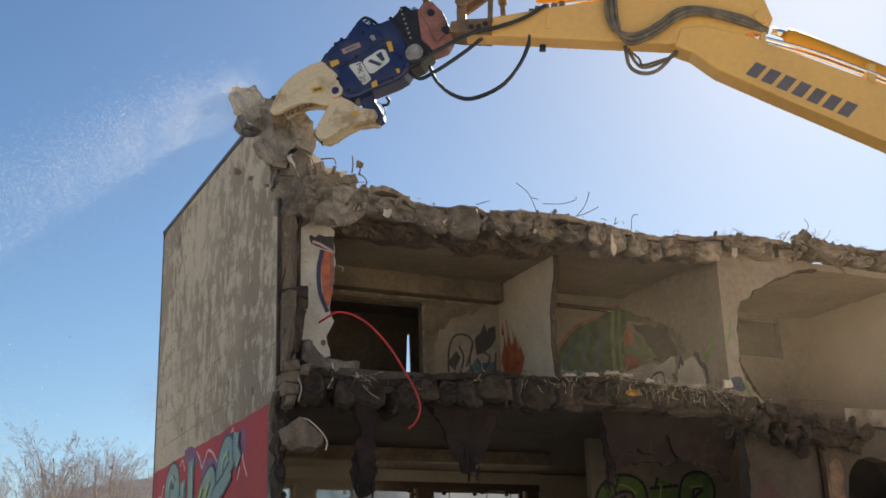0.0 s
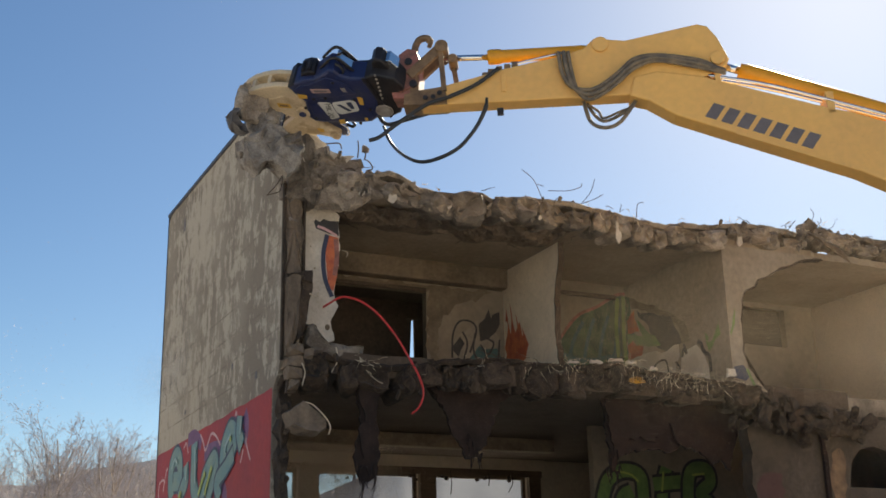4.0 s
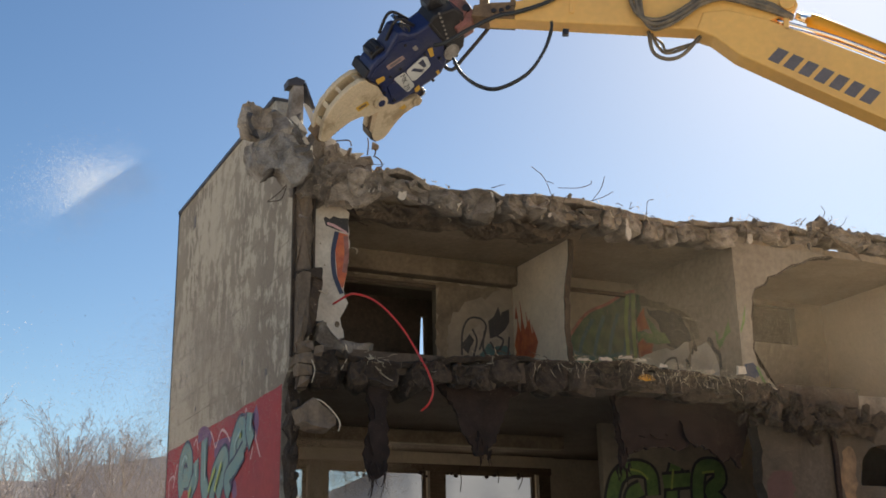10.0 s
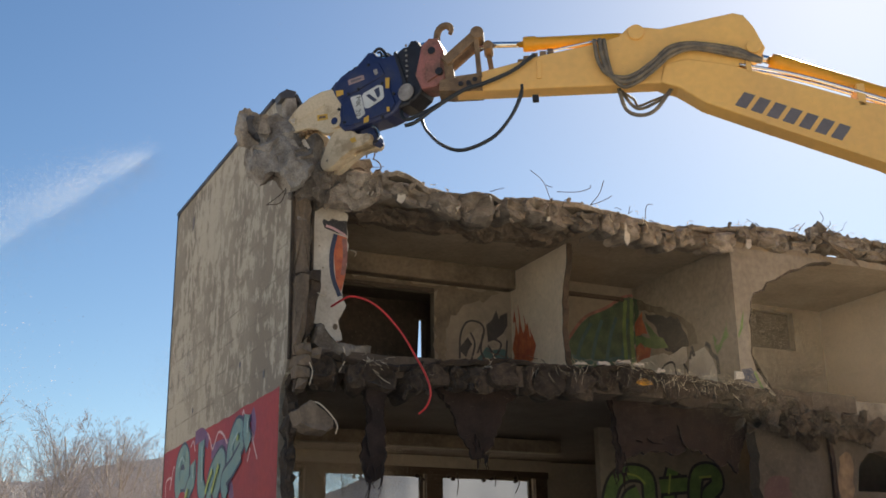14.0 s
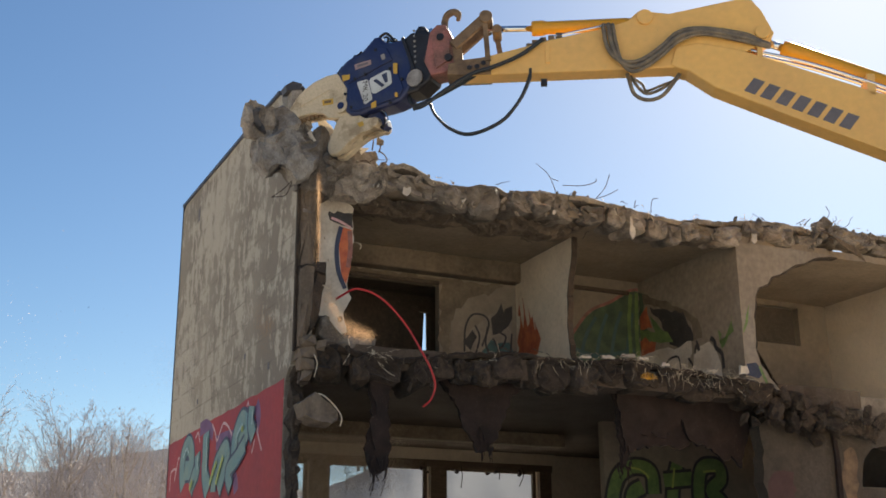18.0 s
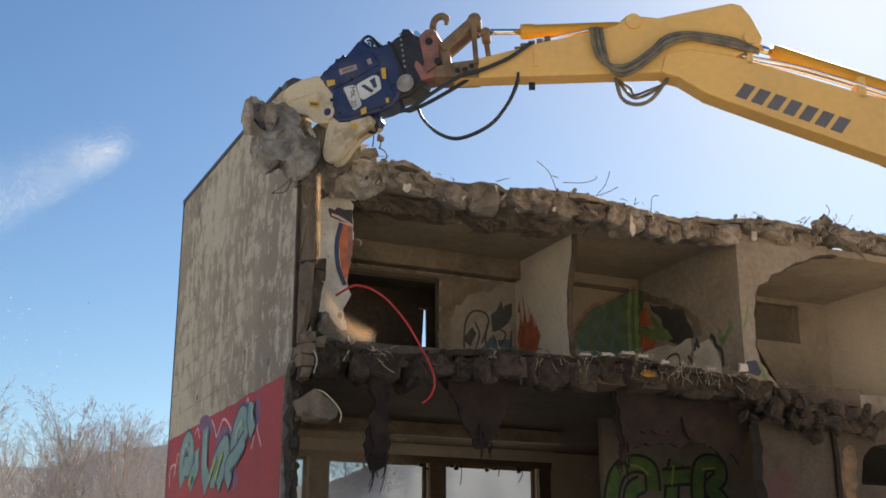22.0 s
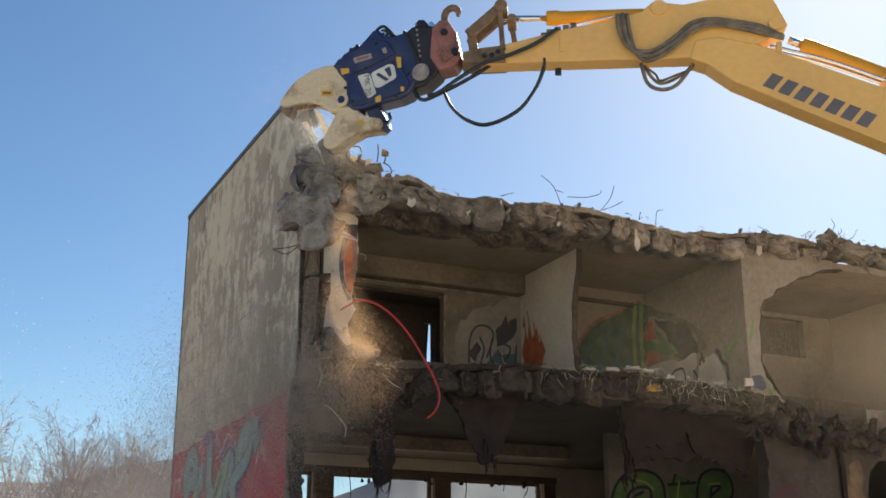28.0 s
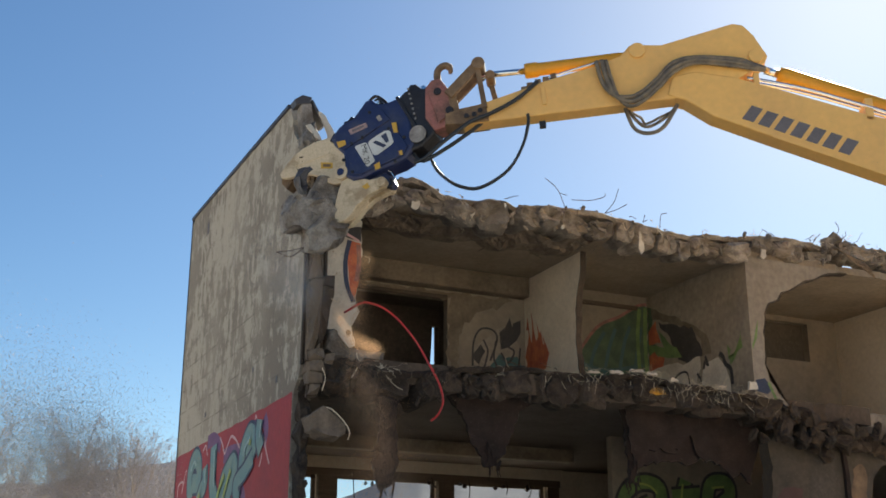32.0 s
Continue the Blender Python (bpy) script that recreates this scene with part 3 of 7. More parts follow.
def rock_mesh(name, seed, size, material, rough=0.2, sub=3, cuts=6, block=0.55):
    """A broken lump: between a ball and a block, with chipped flat faces and a rough skin."""
    rnd = random.Random(seed)
    bm = bmesh.new()
    bmesh.ops.create_cube(bm, size=1.0)
    bmesh.ops.subdivide_edges(bm, edges=bm.edges, cuts=sub + 1, use_grid_fill=True)
    off = Vector((rnd.uniform(0, 50), rnd.uniform(0, 50), rnd.uniform(0, 50)))
    for v in bm.verts:
        n = v.co.normalized()
        v.co = (v.co * 0.95).lerp(n * 0.56, 1 - block)
        v.co *= 1 + rough * noise.noise(n * 1.7 + off)
    for _ in range(cuts):
        d = Vector((rnd.uniform(-1, 1), rnd.uniform(-1, 1), rnd.uniform(-1, 1))).normalized()
        lim = rnd.uniform(0.26, 0.44)
        for v in bm.verts:
            h = v.co.dot(d)
            if h > lim:
                v.co -= d * (h - lim)
    for v in bm.verts:
        n = v.co.copy()
        v.co += n.normalized() * (0.06 * noise.noise(n * 6 + off) + 0.03 * noise.noise(n * 15 + off))
        v.co = Vector((v.co.x * size[0], v.co.y * size[1], v.co.z * size[2]))
    me = bpy.data.meshes.new(name)
    bmesh.ops.recalc_face_normals(bm, faces=bm.faces)
    bm.to_mesh(me)
    bm.free()
    me.materials.append(material)
    return me


def chunk(name, poly, y0, y1, material, parent, seed, at=(0, 0), rough=0.05, label=""):
    """A broken block: its face outlined in (x, z), pushed back from y0 to y1 with an uneven rear and chipped skin."""
    rnd = random.Random(seed)
    line = ragged(poly + [poly[0]], 0.16, rough * 0.6, seed)[:-1]
    cx, cz = sum(p[0] for p in line) / len(line), sum(p[1] for p in line) / len(line)
    bm = bmesh.new()
    rings = []
    for f, s in ((0.0, 0.92), (0.10, 1.0), (0.55, 1.02), (0.92, 0.97), (1.0, 0.82)):
        rings.append([bm.verts.new((cx + (a - cx) * s * rnd.uniform(0.94, 1.06) - at[0], y0 + (y1 - y0) * f + rnd.uniform(-0.07, 0.07), cz + (c - cz) * s * rnd.uniform(0.94, 1.06) - at[1])) for a, c in line])
    k = len(line)
    for r0, r1 in zip(rings, rings[1:]):
        for i in range(k):
            bm.faces.new((r0[i], r1[i], r1[(i + 1) % k], r0[(i + 1) % k]))
    for r in (rings[0], rings[-1][::-1]):
        mid = bm.verts.new(sum((v.co for v in r), Vector()) / k + Vector((0.1 * rnd.uniform(-1, 1), rnd.uniform(-0.10, 0.06), 0.1 * rnd.uniform(-1, 1))))
        for i in range(k):
            bm.faces.new((r[i], r[(i + 1) % k], mid))
    bmesh.ops.subdivide_edges(bm, edges=[e for e in bm.edges if e.calc_length() > 0.12], cuts=1)
    bmesh.ops.subdivide_edges(bm, edges=[e for e in bm.edges if e.calc_length() > 0.10], cuts=1)
    bmesh.ops.triangulate(bm, faces=bm.faces)
    off = Vector((seed * 3.1, seed * 1.7, 0))
    for v in bm.verts:
        q, f = v.co * 3.2 + off, v.co * 11 + off
        v.co += Vector((noise.noise(q), noise.noise(q + Vector((9, 0, 0))), noise.noise(q + Vector((0, 9, 0))))) * rough + Vector((noise.noise(f), noise.noise(f + Vector((9, 0, 0))), noise.noise(f + Vector((0, 9, 0))))) * min(0.045, rough * 0.55)
    return part(name, bm, material, parent, label)


def flecks(name, seed, count, path, spread, size, material, calm=0.0):
    """A drifting puff of dust: tiny flakes strewn round a line, denser in billows (fewer where calm)."""
    rng = np.random.default_rng(seed)
    line, wide = np.array(path, float), np.array(spread, float)
    f = rng.random(count) * (len(line) - 1)
    k = np.arange(len(line))
    mid = np.stack([np.interp(f, k, line[:, c]) for c in range(3)], 1)
    p = mid + rng.normal(size=(count, 3)) * np.interp(f, k, wide)[:, None]
    billow = np.zeros(count)
    for octave in range(5):
        d = rng.normal(size=3) * (1.6 * 1.6 ** octave)
        billow += np.sin(p @ d + rng.random() * 6.3 + 1.5 * np.sin(p @ np.roll(d, 1))) / (1 + 0.5 * octave)
    p = p[billow > rng.uniform(-1.6 - calm, 1.4, count)]
    n = len(p)
    v = (p[:, None, :] + rng.normal(size=(n, 3, 3)) * size * rng.uniform(0.5, 1.4, n)[:, None, None]).reshape(-1, 3)
    me = bpy.data.meshes.new(name)
    me.vertices.add(3 * n)
    me.loops.add(3 * n)
    me.polygons.add(n)
    me.vertices.foreach_set("co", v.astype(np.float32).ravel())
    me.loops.foreach_set("vertex_index", np.arange(3 * n, dtype=np.int32))
    me.polygons.foreach_set("loop_start", np.arange(0, 3 * n, 3, dtype=np.int32))
    me.update()
    me.materials.append(material)
    return new(name, me)


def ribbon(name, points, width, plane, depth, material, parent, label="", closed=False):
    """A flat painted stroke on a wall: points in the wall's two axes, 3 mm thick."""
    p = [Vector(q) for q in points]
    verts, faces = [], []
    n = len(p)
    w = width if isinstance(width, (list, tuple)) else [width] * n
    put = {"x": lambda a, b, d: (d, a, b), "y": lambda a, b, d: (a, d, b)}[plane]
    for i in range(n):
        d = (p[min(i + 1, n - 1)] - p[max(i - 1, 0)])
        d = d.normalized() if d.length else Vector((1, 0))
        s = Vector((-d.y, d.x)) * w[i] / 2
        for q in (p[i] + s, p[i] - s):
            verts.append(put(q.x, q.y, depth - 0.00003 * i))
    for i in range(n - 1):
        faces.append((2 * i, 2 * i + 1, 2 * i + 3, 2 * i + 2))
    return raw(name, verts, faces, material, parent, label)


def blot(name, points, plane, depth, material, parent, label="", seed=0, amp=0.04):
    """A flat painted patch with an uneven outline."""
    poly = ragged(points + [points[0]], 0.15, amp, seed)[:-1]
    put = {"x": lambda a, b, d: (d, a, b), "y": lambda a, b, d: (a, d, b)}[plane]
    return raw(name, [put(a, b, depth) for a, b in poly], [tuple(range(len(poly)))], material, parent, label)


def smooth2(points, n=6):
    return [(q.x, q.y) for q in curve([(a, b, 0) for a, b in points], n)]


# ---------------------------------------------------------------- ground and distance
def build_ground():
    n, verts, faces = 60, [], []
    for j in range(n + 1):
        for i in range(n + 1):
            x, y = [math.copysign(abs(c) ** 3, c) * 2600 for c in (i / n * 2 - 1, j / n * 2 - 1)]
            d = math.hypot(x, y)
            verts.append((x, y, -0.02 + 0.12 * noise.noise(Vector((x * 0.15, y * 0.15, 0))) * min(1, d / 12) * (1 if d < 200 else 0)))
    for j in range(n):
        for i in range(n):
            a = j * (n + 1) + i
            faces.append((a, a + 1, a + n + 2, a + n + 1))
    ob = smooth(raw("ground", verts, faces, M_GROUND))
    tagged(ob, "pale gravel ground of the demolition site, kept bright for bounce light", "ground", kind="structure")


def ridge(name, dist, crest, seed, material, label):
    """A far ridge round the yard: crest gives pairs of azimuth (clockwise from +y) and height, both in degrees."""
    n, k, verts, faces = 260, 7, [], []
    az0, az1 = crest[0][0], crest[-1][0]
    for i in range(n + 1):
        az = az0 + (az1 - az0) * i / n
        a = radians(az)
        e = float(np.interp(az, [c[0] for c in crest], [c[1] for c in crest]))
        e += 0.35 * noise.noise(Vector((az * 0.35, seed, 0))) + 0.10 * noise.noise(Vector((az * 1.7, seed, 3))) + 0.04 * noise.noise(Vector((az * 7, seed, 3)))
        h = dist * math.tan(radians(max(0.2, e)))
        for j in range(k + 1):
            g = j / k
            d = dist * (0.70 + 0.30 * g)
            verts.append((EYE[0] + d * math.sin(a), EYE[1] + d * math.cos(a), h * g ** 1.15 + 0.02 * h * noise.noise(Vector((az * 0.6, g * 5, seed)))))
    for i in range(n):
        for j in range(k):
            a = i * (k + 1) + j
            faces.append((a, a + k + 1, a + k + 2, a + 1))
    ob = raw(name, verts, faces, material)
    return tagged(smooth(ob), label, "hill", kind="structure")


def tree_data(seed, height):
    """A bare birch: a forked trunk, limbs that fan upward, and sprays of fine twigs that arch over at the tips."""
    rnd = random.Random(seed)
    tv, tf, bv, bf, sv, sf = [], [], [], [], [], []

    def grow(p, d, length, r, level):
        n = (7, 6, 4, 2)[level]
        pts, rads = [p.copy()], [r]
        q, e = p.copy(), d.copy()
        for i in range(n):
            lift = (0.10, 0.16, 0.06, -0.10)[level]
            e = (e + Vector((rnd.gauss(0, 0.10), rnd.gauss(0, 0.10), lift + rnd.gauss(0, 0.07)))).normalized()
            q = q + e * length / n
            pts.append(q.copy())
            rads.append(max(0.0035, r * (1 - 0.85 * (i + 1) / n)))
        if level == 0:
            tube_data(pts, rads, 8, tv, tf)
        elif level == 1:
            tube_data(pts, rads, 5, bv, bf, cap=False)
        else:
            tube_data(pts, rads, 3, sv, sf, cap=False)
        if level == 3:
            return
        for k in range((14, 11, 8)[level]):
            f = rnd.uniform((0.22, 0.18, 0.15)[level], 0.98)
            i = min(n - 1, int(f * n))
            at = pts[i].lerp(pts[i + 1], f * n - i)
            along = (pts[i + 1] - pts[i]).normalized()
            a = rnd.uniform(0, 2 * math.pi)
            side = along.orthogonal().normalized()
            side = side * math.cos(a) + along.cross(side) * math.sin(a)
            nd = (along + side * rnd.uniform(0.45, 0.95)).normalized()
            grow(at, nd, length * (1.05 - 0.55 * f) * (0.46, 0.42, 0.40)[level] * rnd.uniform(0.75, 1.15), max(0.004, rads[i] * 0.52), level + 1)

    grow(Vector((0, 0, -0.1)), Vector((rnd.uniform(-0.06, 0.06), rnd.uniform(-0.06, 0.06), 1)).normalized(), height, height * 0.0125, 0)
    if seed % 2:
        grow(Vector((0.1, 0, 0.9)), Vector((0.32, 0.1, 1)).normalized(), height * 0.8, height * 0.009, 0)
    return tv, tf, bv, bf, sv, sf


def build_trees():
    kinds = []
    for seed in (3, 8, 15, 21):
        t = empty("bare_tree")
        tv, tf, bv, bf, sv, sf = tree_data(seed, 9.0)
        smooth(raw("trunk", tv, tf, M_BARK, t, "pale bark trunk"))
        raw("branchwork", bv, bf, M_BARK, t, "upswept bare limbs")
        raw("crown", sv, sf, M_TWIG, t, "leafless crown of thin twigs")
        tagged(t, "leafless birch tree with pale trunk and fine twigs", "tree", group="bare trees behind the yard")
        kinds.append(t)
    rnd = random.Random(4)
    # azimuth, distance, size
    spots = [(6.3, 45, 1.0), (7.7, 47, 0.93), (8.7, 45, 1.0), (9.9, 49, 1.0), (5.2, 52, 0.92), (10.8, 52, 0.96), (11.7, 50, 0.86), (3.6, 50, 0.9), (12.6, 56, 0.9), (4.4, 60, 1.05), (7.1, 62, 1.15), (9.3, 64, 1.2), (5.8, 66, 1.1), (8.2, 70, 1.25), (10.3, 62, 1.15), (11.3, 66, 1.15), (12.2, 62, 1.0), (6.6, 56, 0.9), (8.0, 54, 0.85), (9.5, 55, 0.9), (4.9, 46, 0.75), (10.4, 44, 0.7), (11.2, 43, 0.66), (27.5, 90, 0.6), (29.5, 96, 0.6), (25.5, 100, 0.6)]
    for i, (az, d, s) in enumerate(spots):
        a = radians(az)
        m = pose(EYE[0] + d * math.sin(a), EYE[1] + d * math.cos(a), 0, 0, 0, rnd.uniform(0, 360))
        if i < 4:
            ob = kinds[i]
            ob.matrix_basis = m
        else:
            ob = copy_thing(kinds[i % 4], m)
        ob.scale = (s * 1.25, s * 1.25, s)


def build_far_house():
    h = empty("far_house", pose(EYE[0] + 48 * math.sin(radians(4.0)) - 5.0, EYE[1] + 90, 0, 0, 0, 20))
    part("wall", box(-6, 6, -4, 4, 0, 10.4), M_HOUSE, h)
    part("roof", prism([(-6.5, 10.4), (6.5, 10.4), (6.5, 10.7), (0, 11.4), (-6.5, 10.7)], -4.4, 4.4), M_ROOF, h)
    tagged(h, "far plain house with a low brown roof", "house")


build_ground()
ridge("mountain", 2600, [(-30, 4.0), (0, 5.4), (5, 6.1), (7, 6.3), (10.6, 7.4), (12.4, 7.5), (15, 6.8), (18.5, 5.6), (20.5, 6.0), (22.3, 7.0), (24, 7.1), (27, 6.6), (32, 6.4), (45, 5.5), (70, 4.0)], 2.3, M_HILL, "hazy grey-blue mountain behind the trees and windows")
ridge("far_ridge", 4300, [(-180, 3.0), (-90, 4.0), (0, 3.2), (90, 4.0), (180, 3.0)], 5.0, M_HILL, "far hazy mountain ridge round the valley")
build_trees()
build_far_house()

# ---------------------------------------------------------------- the ruined building
FLOOR, CEIL, LOWCEIL = 6.1, 9.05, 5.72


def build_gable():
    g = empty("wall_gable")
    outline = [(0.42, 0.0), (9.25, 0.0), (9.25, 11.28), (9.05, 11.42)] + ragged([(8.9, 11.42), (1.5, 11.22)], 0.5, 0.012, 3)
    outline += ragged([(1.25, 11.2), (0.95, 10.6), (0.6, 10.15), (0.45, 9.5), (0.12, 9.1), (0.03, 8.6)], 0.14, 0.05, 4)
    outline += ragged([(0.03, 8.6), (0.02, 5.95), (0.12, 5.72), (0.34, 5.55), (0.42, 5.3), (0.40, 3.0), (0.42, 0.4)], 0.22, 0.02, 5)
    part("masonry", prism([(9.25, 5.4)] + [p for p in outline if p[1] > 5.4] + [(0.40, 5.4)], 0.0, 0.34, "x"), M_GABLE, g, "stained grey render with flaking lighter patches")
    part("masonry", prism([(9.25, 0.0), (9.25, 5.396), (0.40, 5.396)] + [p for p in outline[-30:] if p[1] < 5.3 and p[0] < 1] + [(0.42, 0.0)], 0.0, 0.15, "x"), M_GABLE, g)
    cop = [(9.25, 11.42), (1.3, 11.22), (1.3, 11.30), (9.28, 11.50)]
    part("coping", prism(cop, -0.04, 0.40, "x"), M_FLASH, g, "thin dark metal coping")
    part("corner_strip", prism([(9.25, 0), (9.30, 0), (9.30, 11.44), (9.25, 11.44)], -0.015, 0.36, "x"), M_FLASH, g)
    for k, (z0, z1, w) in enumerate(((0.0, 1.6, 0.16), (1.5, 2.9, 0.13), (2.8, 3.7, 0.15), (3.6, 4.5, 0.17), (4.4, 5.1, 0.14), (5.0, 5.75, 0.20), (5.6, 6.3, 0.30))):
        chunk("broken_end", [(0.07, z0), (0.05, (z0 + z1) / 2), (0.08, z1), (w, z1), (w + 0.05, (z0 + z1) / 2), (w, z0)], 0.10 + 0.06 * (k % 2), 0.55, M_CONCD, g, 450 + k, rough=0.07, label="crumbled dark masonry core")
    band = [(0.44, 0.0), (9.25, 0.0), (9.25, 5.47)] + ragged([(9.25, 5.47), (0.44, 5.52)], 0.4, 0.02, 9)[1:]
    part("red_band", prism(band, -0.005, 0.001, "x"), M_RED, g, "red painted band")
    tagged(g, "stained grey rendered gable wall with a red painted band below", "wall", kind="structure")
    # letters of the graffiti, as round strokes with dark rims
    strokes = [
        ([(7.61, 4.31), (7.78, 4.66), (7.73, 5.03), (7.32, 5.22), (6.96, 5.02), (6.97, 4.68), (7.53, 4.68)], 0.42),
        ([(6.40, 4.93), (6.35, 4.59), (6.64, 4.42), (6.89, 4.20)], 0.40),
        ([(5.70, 5.29), (5.67, 4.87), (5.64, 4.44), (5.33, 4.02)], 0.46),
        ([(4.90, 3.98), (4.86, 4.36), (4.56, 4.59), (4.08, 4.75), (3.91, 4.58), (4.16, 4.32), (4.50, 3.98)], 0.36),
        ([(3.43, 4.47), (3.36, 4.84), (2.97, 5.13), (2.64, 5.03), (2.67, 4.86), (3.10, 4.72)], 0.40),
        ([(2.29, 5.32), (2.33, 5.02), (2.11, 4.73)], 0.34),
        ([(2.64, 4.68), (3.18, 4.46), (3.79, 4.26), (3.52, 3.93)], 0.30),
    ]
    for i, (s, w) in enumerate(strokes):
        line = smooth2(s, 7)
        ribbon("spray_outline", line, w + 0.13, "x", -0.006 - 0.0035 * i, M_INK, g)
        ribbon("spray_letter", line, w, "x", -0.008 - 0.0035 * i, M_TEAL, g)
    for i, s in enumerate(([(7.61, 4.97), (7.33, 5.14), (7.10, 5.04)], [(5.55, 5.17), (5.51, 4.85), (5.45, 4.42)], [(3.23, 4.75), (3.14, 4.92), (2.83, 5.06)], [(2.17, 5.23), (2.21, 4.97)], [(6.25, 4.86), (6.25, 4.58)])):
        ribbon("spray_gleam", smooth2(s), 0.07, "x", -0.036 - 0.0005 * i, M_PALETEAL, g)
    for i, s in enumerate(([(4.64, 4.56), (4.92, 4.36), (5.12, 4.15)], [(4.15, 4.61), (4.45, 4.31), (4.62, 4.11)], [(6.63, 4.38), (6.85, 4.20)], [(2.82, 5.02), (2.85, 4.92)])):
        ribbon("spray_accent", smooth2(s), 0.12, "x", -0.040 - 0.0005 * i, M_LIME, g)
    for s in ([(5.26, 5.40), (5.00, 5.21), (4.81, 5.01), (4.59, 5.15), (4.35, 5.29), (3.98, 5.18), (3.67, 4.97)], [(6.68, 5.29), (6.45, 5.39), (6.30, 5.22), (6.23, 5.14)], [(2.09, 4.92), (1.90, 4.83), (2.04, 4.95), (1.78, 4.61), (1.61, 4.42)], [(2.09, 4.68), (2.18, 4.52), (2.26, 4.45)], [(8.93, 4.37), (8.90, 4.77), (8.43, 4.81), (8.49, 4.56), (8.24, 5.00), (8.12, 5.03)], [(2.69, 5.38), (2.61, 5.44), (2.54, 5.32)]):
        ribbon("spray_squiggle", smooth2(s), 0.055, "x", -0.0064, M_PINK, g)
    for k, s in enumerate(([(2.06, 5.33), (1.90, 5.07), (2.04, 4.79)], [(4.87, 4.96), (4.15, 4.96), (3.45, 4.89)], [(6.30, 5.43), (5.74, 5.43), (5.14, 5.19)], [(3.37, 5.03), (2.98, 5.24), (2.47, 5.18)], [(3.60, 4.22), (3.30, 4.05), (3.20, 3.83)])):
        ribbon("spray_shade", smooth2(s), 0.30, "x", -0.0056 - 0.0001 * k, M_PURPLE, g)
    for y, z0, z1 in ((7.55, 10.55, 10.85), (3.0, 6.35, 6.45), (6.7, 6.05, 6.15), (1.4, 5.85, 5.98)):
        part("anchor_hole", box(-0.004, 0.03, y - 0.05, y + 0.06, z0, z1), M_FLASH, g)
    return g


def build_end_pier():
    p = empty("end_pier")
    chunk("pier", [(0.03, 7.2), (0.03, 8.3), (0.02, 9.2), (0.2, 9.3), (0.34, 9.2), (0.36, 8.3), (0.36, 7.2), (0.2, 7.1)], -0.05, 0.28, M_PIER, p, 401, rough=0.02, label="dark grey concrete")
    chunk("pier_foot", [(0.03, 6.12), (0.02, 7.36), (0.12, 7.42), (0.27, 7.40), (0.27, 6.8), (0.20, 6.3), (0.13, 6.08)], -0.24, 0.1, M_PIER, p, 402, rough=0.015, label="broken lighter concrete")
    chunk("pier_side", [(0.26, 6.55), (0.28, 7.40), (0.40, 7.44), (0.49, 7.42), (0.48, 7.14), (0.42, 6.70), (0.34, 6.35), (0.22, 6.2)], -0.18, 0.2, M_CONCD, p, 403, rough=0.03, label="dark torn edge")
    chunk("pier_cap", [(0.02, 7.22), (0.04, 7.42), (0.20, 7.43), (0.34, 7.50), (0.52, 7.48), (0.50, 7.26), (0.3, 7.30)], -0.22, 0.1, M_CONCD, p, 404, rough=0.03, label="ragged dark ledge")
    for k, (x0, z0, x1, z1, y) in enumerate(((0.03, 5.98, 0.36, 6.16, -0.24), (0.05, 5.76, 0.38, 5.96, -0.20), (0.08, 5.56, 0.34, 5.74, -0.22), (0.34, 5.9, 0.5, 6.1, -0.26), (0.10, 5.38, 0.3, 5.54, -0.18))):
        chunk("loose_brick", [(x0, z0), (x0 + 0.01, z1), (x1, z1 + 0.02), (x1 - 0.02, z0 + 0.02)], y, 0.1, M_PIER, p, 410 + k, rough=0.03, label="chipped grey block in the wall end")
    part("batten", box(0.365, 0.41, -0.04, 0.06, 7.45, 9.05, 0.01), M_CONCD, p, "split upright timber")
    part("rail", box(-0.03, 0.025, -0.10, -0.02, 5.9, 9.1, 0.01), M_CONCD, p, "thin dark upright strip at the wall corner")
    chunk("rubble_piece", [(0.42, 6.2), (0.44, 6.5), (0.52, 6.62), (0.58, 6.44), (0.70, 6.28), (0.92, 6.24), (1.16, 6.22), (1.44, 6.19), (1.40, 6.05), (0.7, 5.98)], -0.12, 0.28, M_CONC, p, 421, rough=0.06, label="crumbled brown rubble at the foot")
    for pts in ([(0.89, 6.14), (0.92, 6.0), (0.91, 5.87), (0.81, 5.69)], [(1.37, 5.98), (1.40, 5.86), (1.47, 5.75), (1.63, 5.62), (1.76, 5.56)], [(1.33, 6.0), (1.42, 5.8), (1.55, 5.72)], [(0.28, 5.82), (0.34, 5.66), (0.29, 5.43)], [(0.40, 7.05), (0.52, 7.0), (0.56, 7.08)], [(1.0, 7.9), (1.1, 7.86), (1.08, 7.78)]):
        tube("lath_strand", curve([(a, -0.30, b) for a, b in pts], 4), 0.010, M_STRAW, p, "pale torn fibre", segs=4)
    tagged(p, "dark broken concrete pier at the wall end", "pier")
    w = empty("wall_stub")
    edge = ragged([(0.95, 9.0), (1.04, 8.89), (1.16, 8.75), (1.17, 8.01), (1.12, 7.6), (1.07, 7.21), (1.14, 7.03), (1.02, 6.75), (1.02, 6.61), (1.09, 6.41), (0.70, 6.28), (0.62, 6.4)], 0.09, 0.02, 21)
    part("plaster", prism([(0.42, 9.0), (0.7, 9.02)] + edge + [(0.42, 6.5)], 0.3, 0.46), M_WHITEPL, w, "pale plaster with a broken edge")
    blot("spray_cap", [(0.67, 8.58), (0.72, 8.64), (0.78, 8.58), (0.85, 8.66), (0.98, 8.62), (1.15, 8.66), (1.15, 8.34), (0.95, 8.38), (0.72, 8.46)], "y", 0.294, M_BLACK, w, seed=2, amp=0.02)
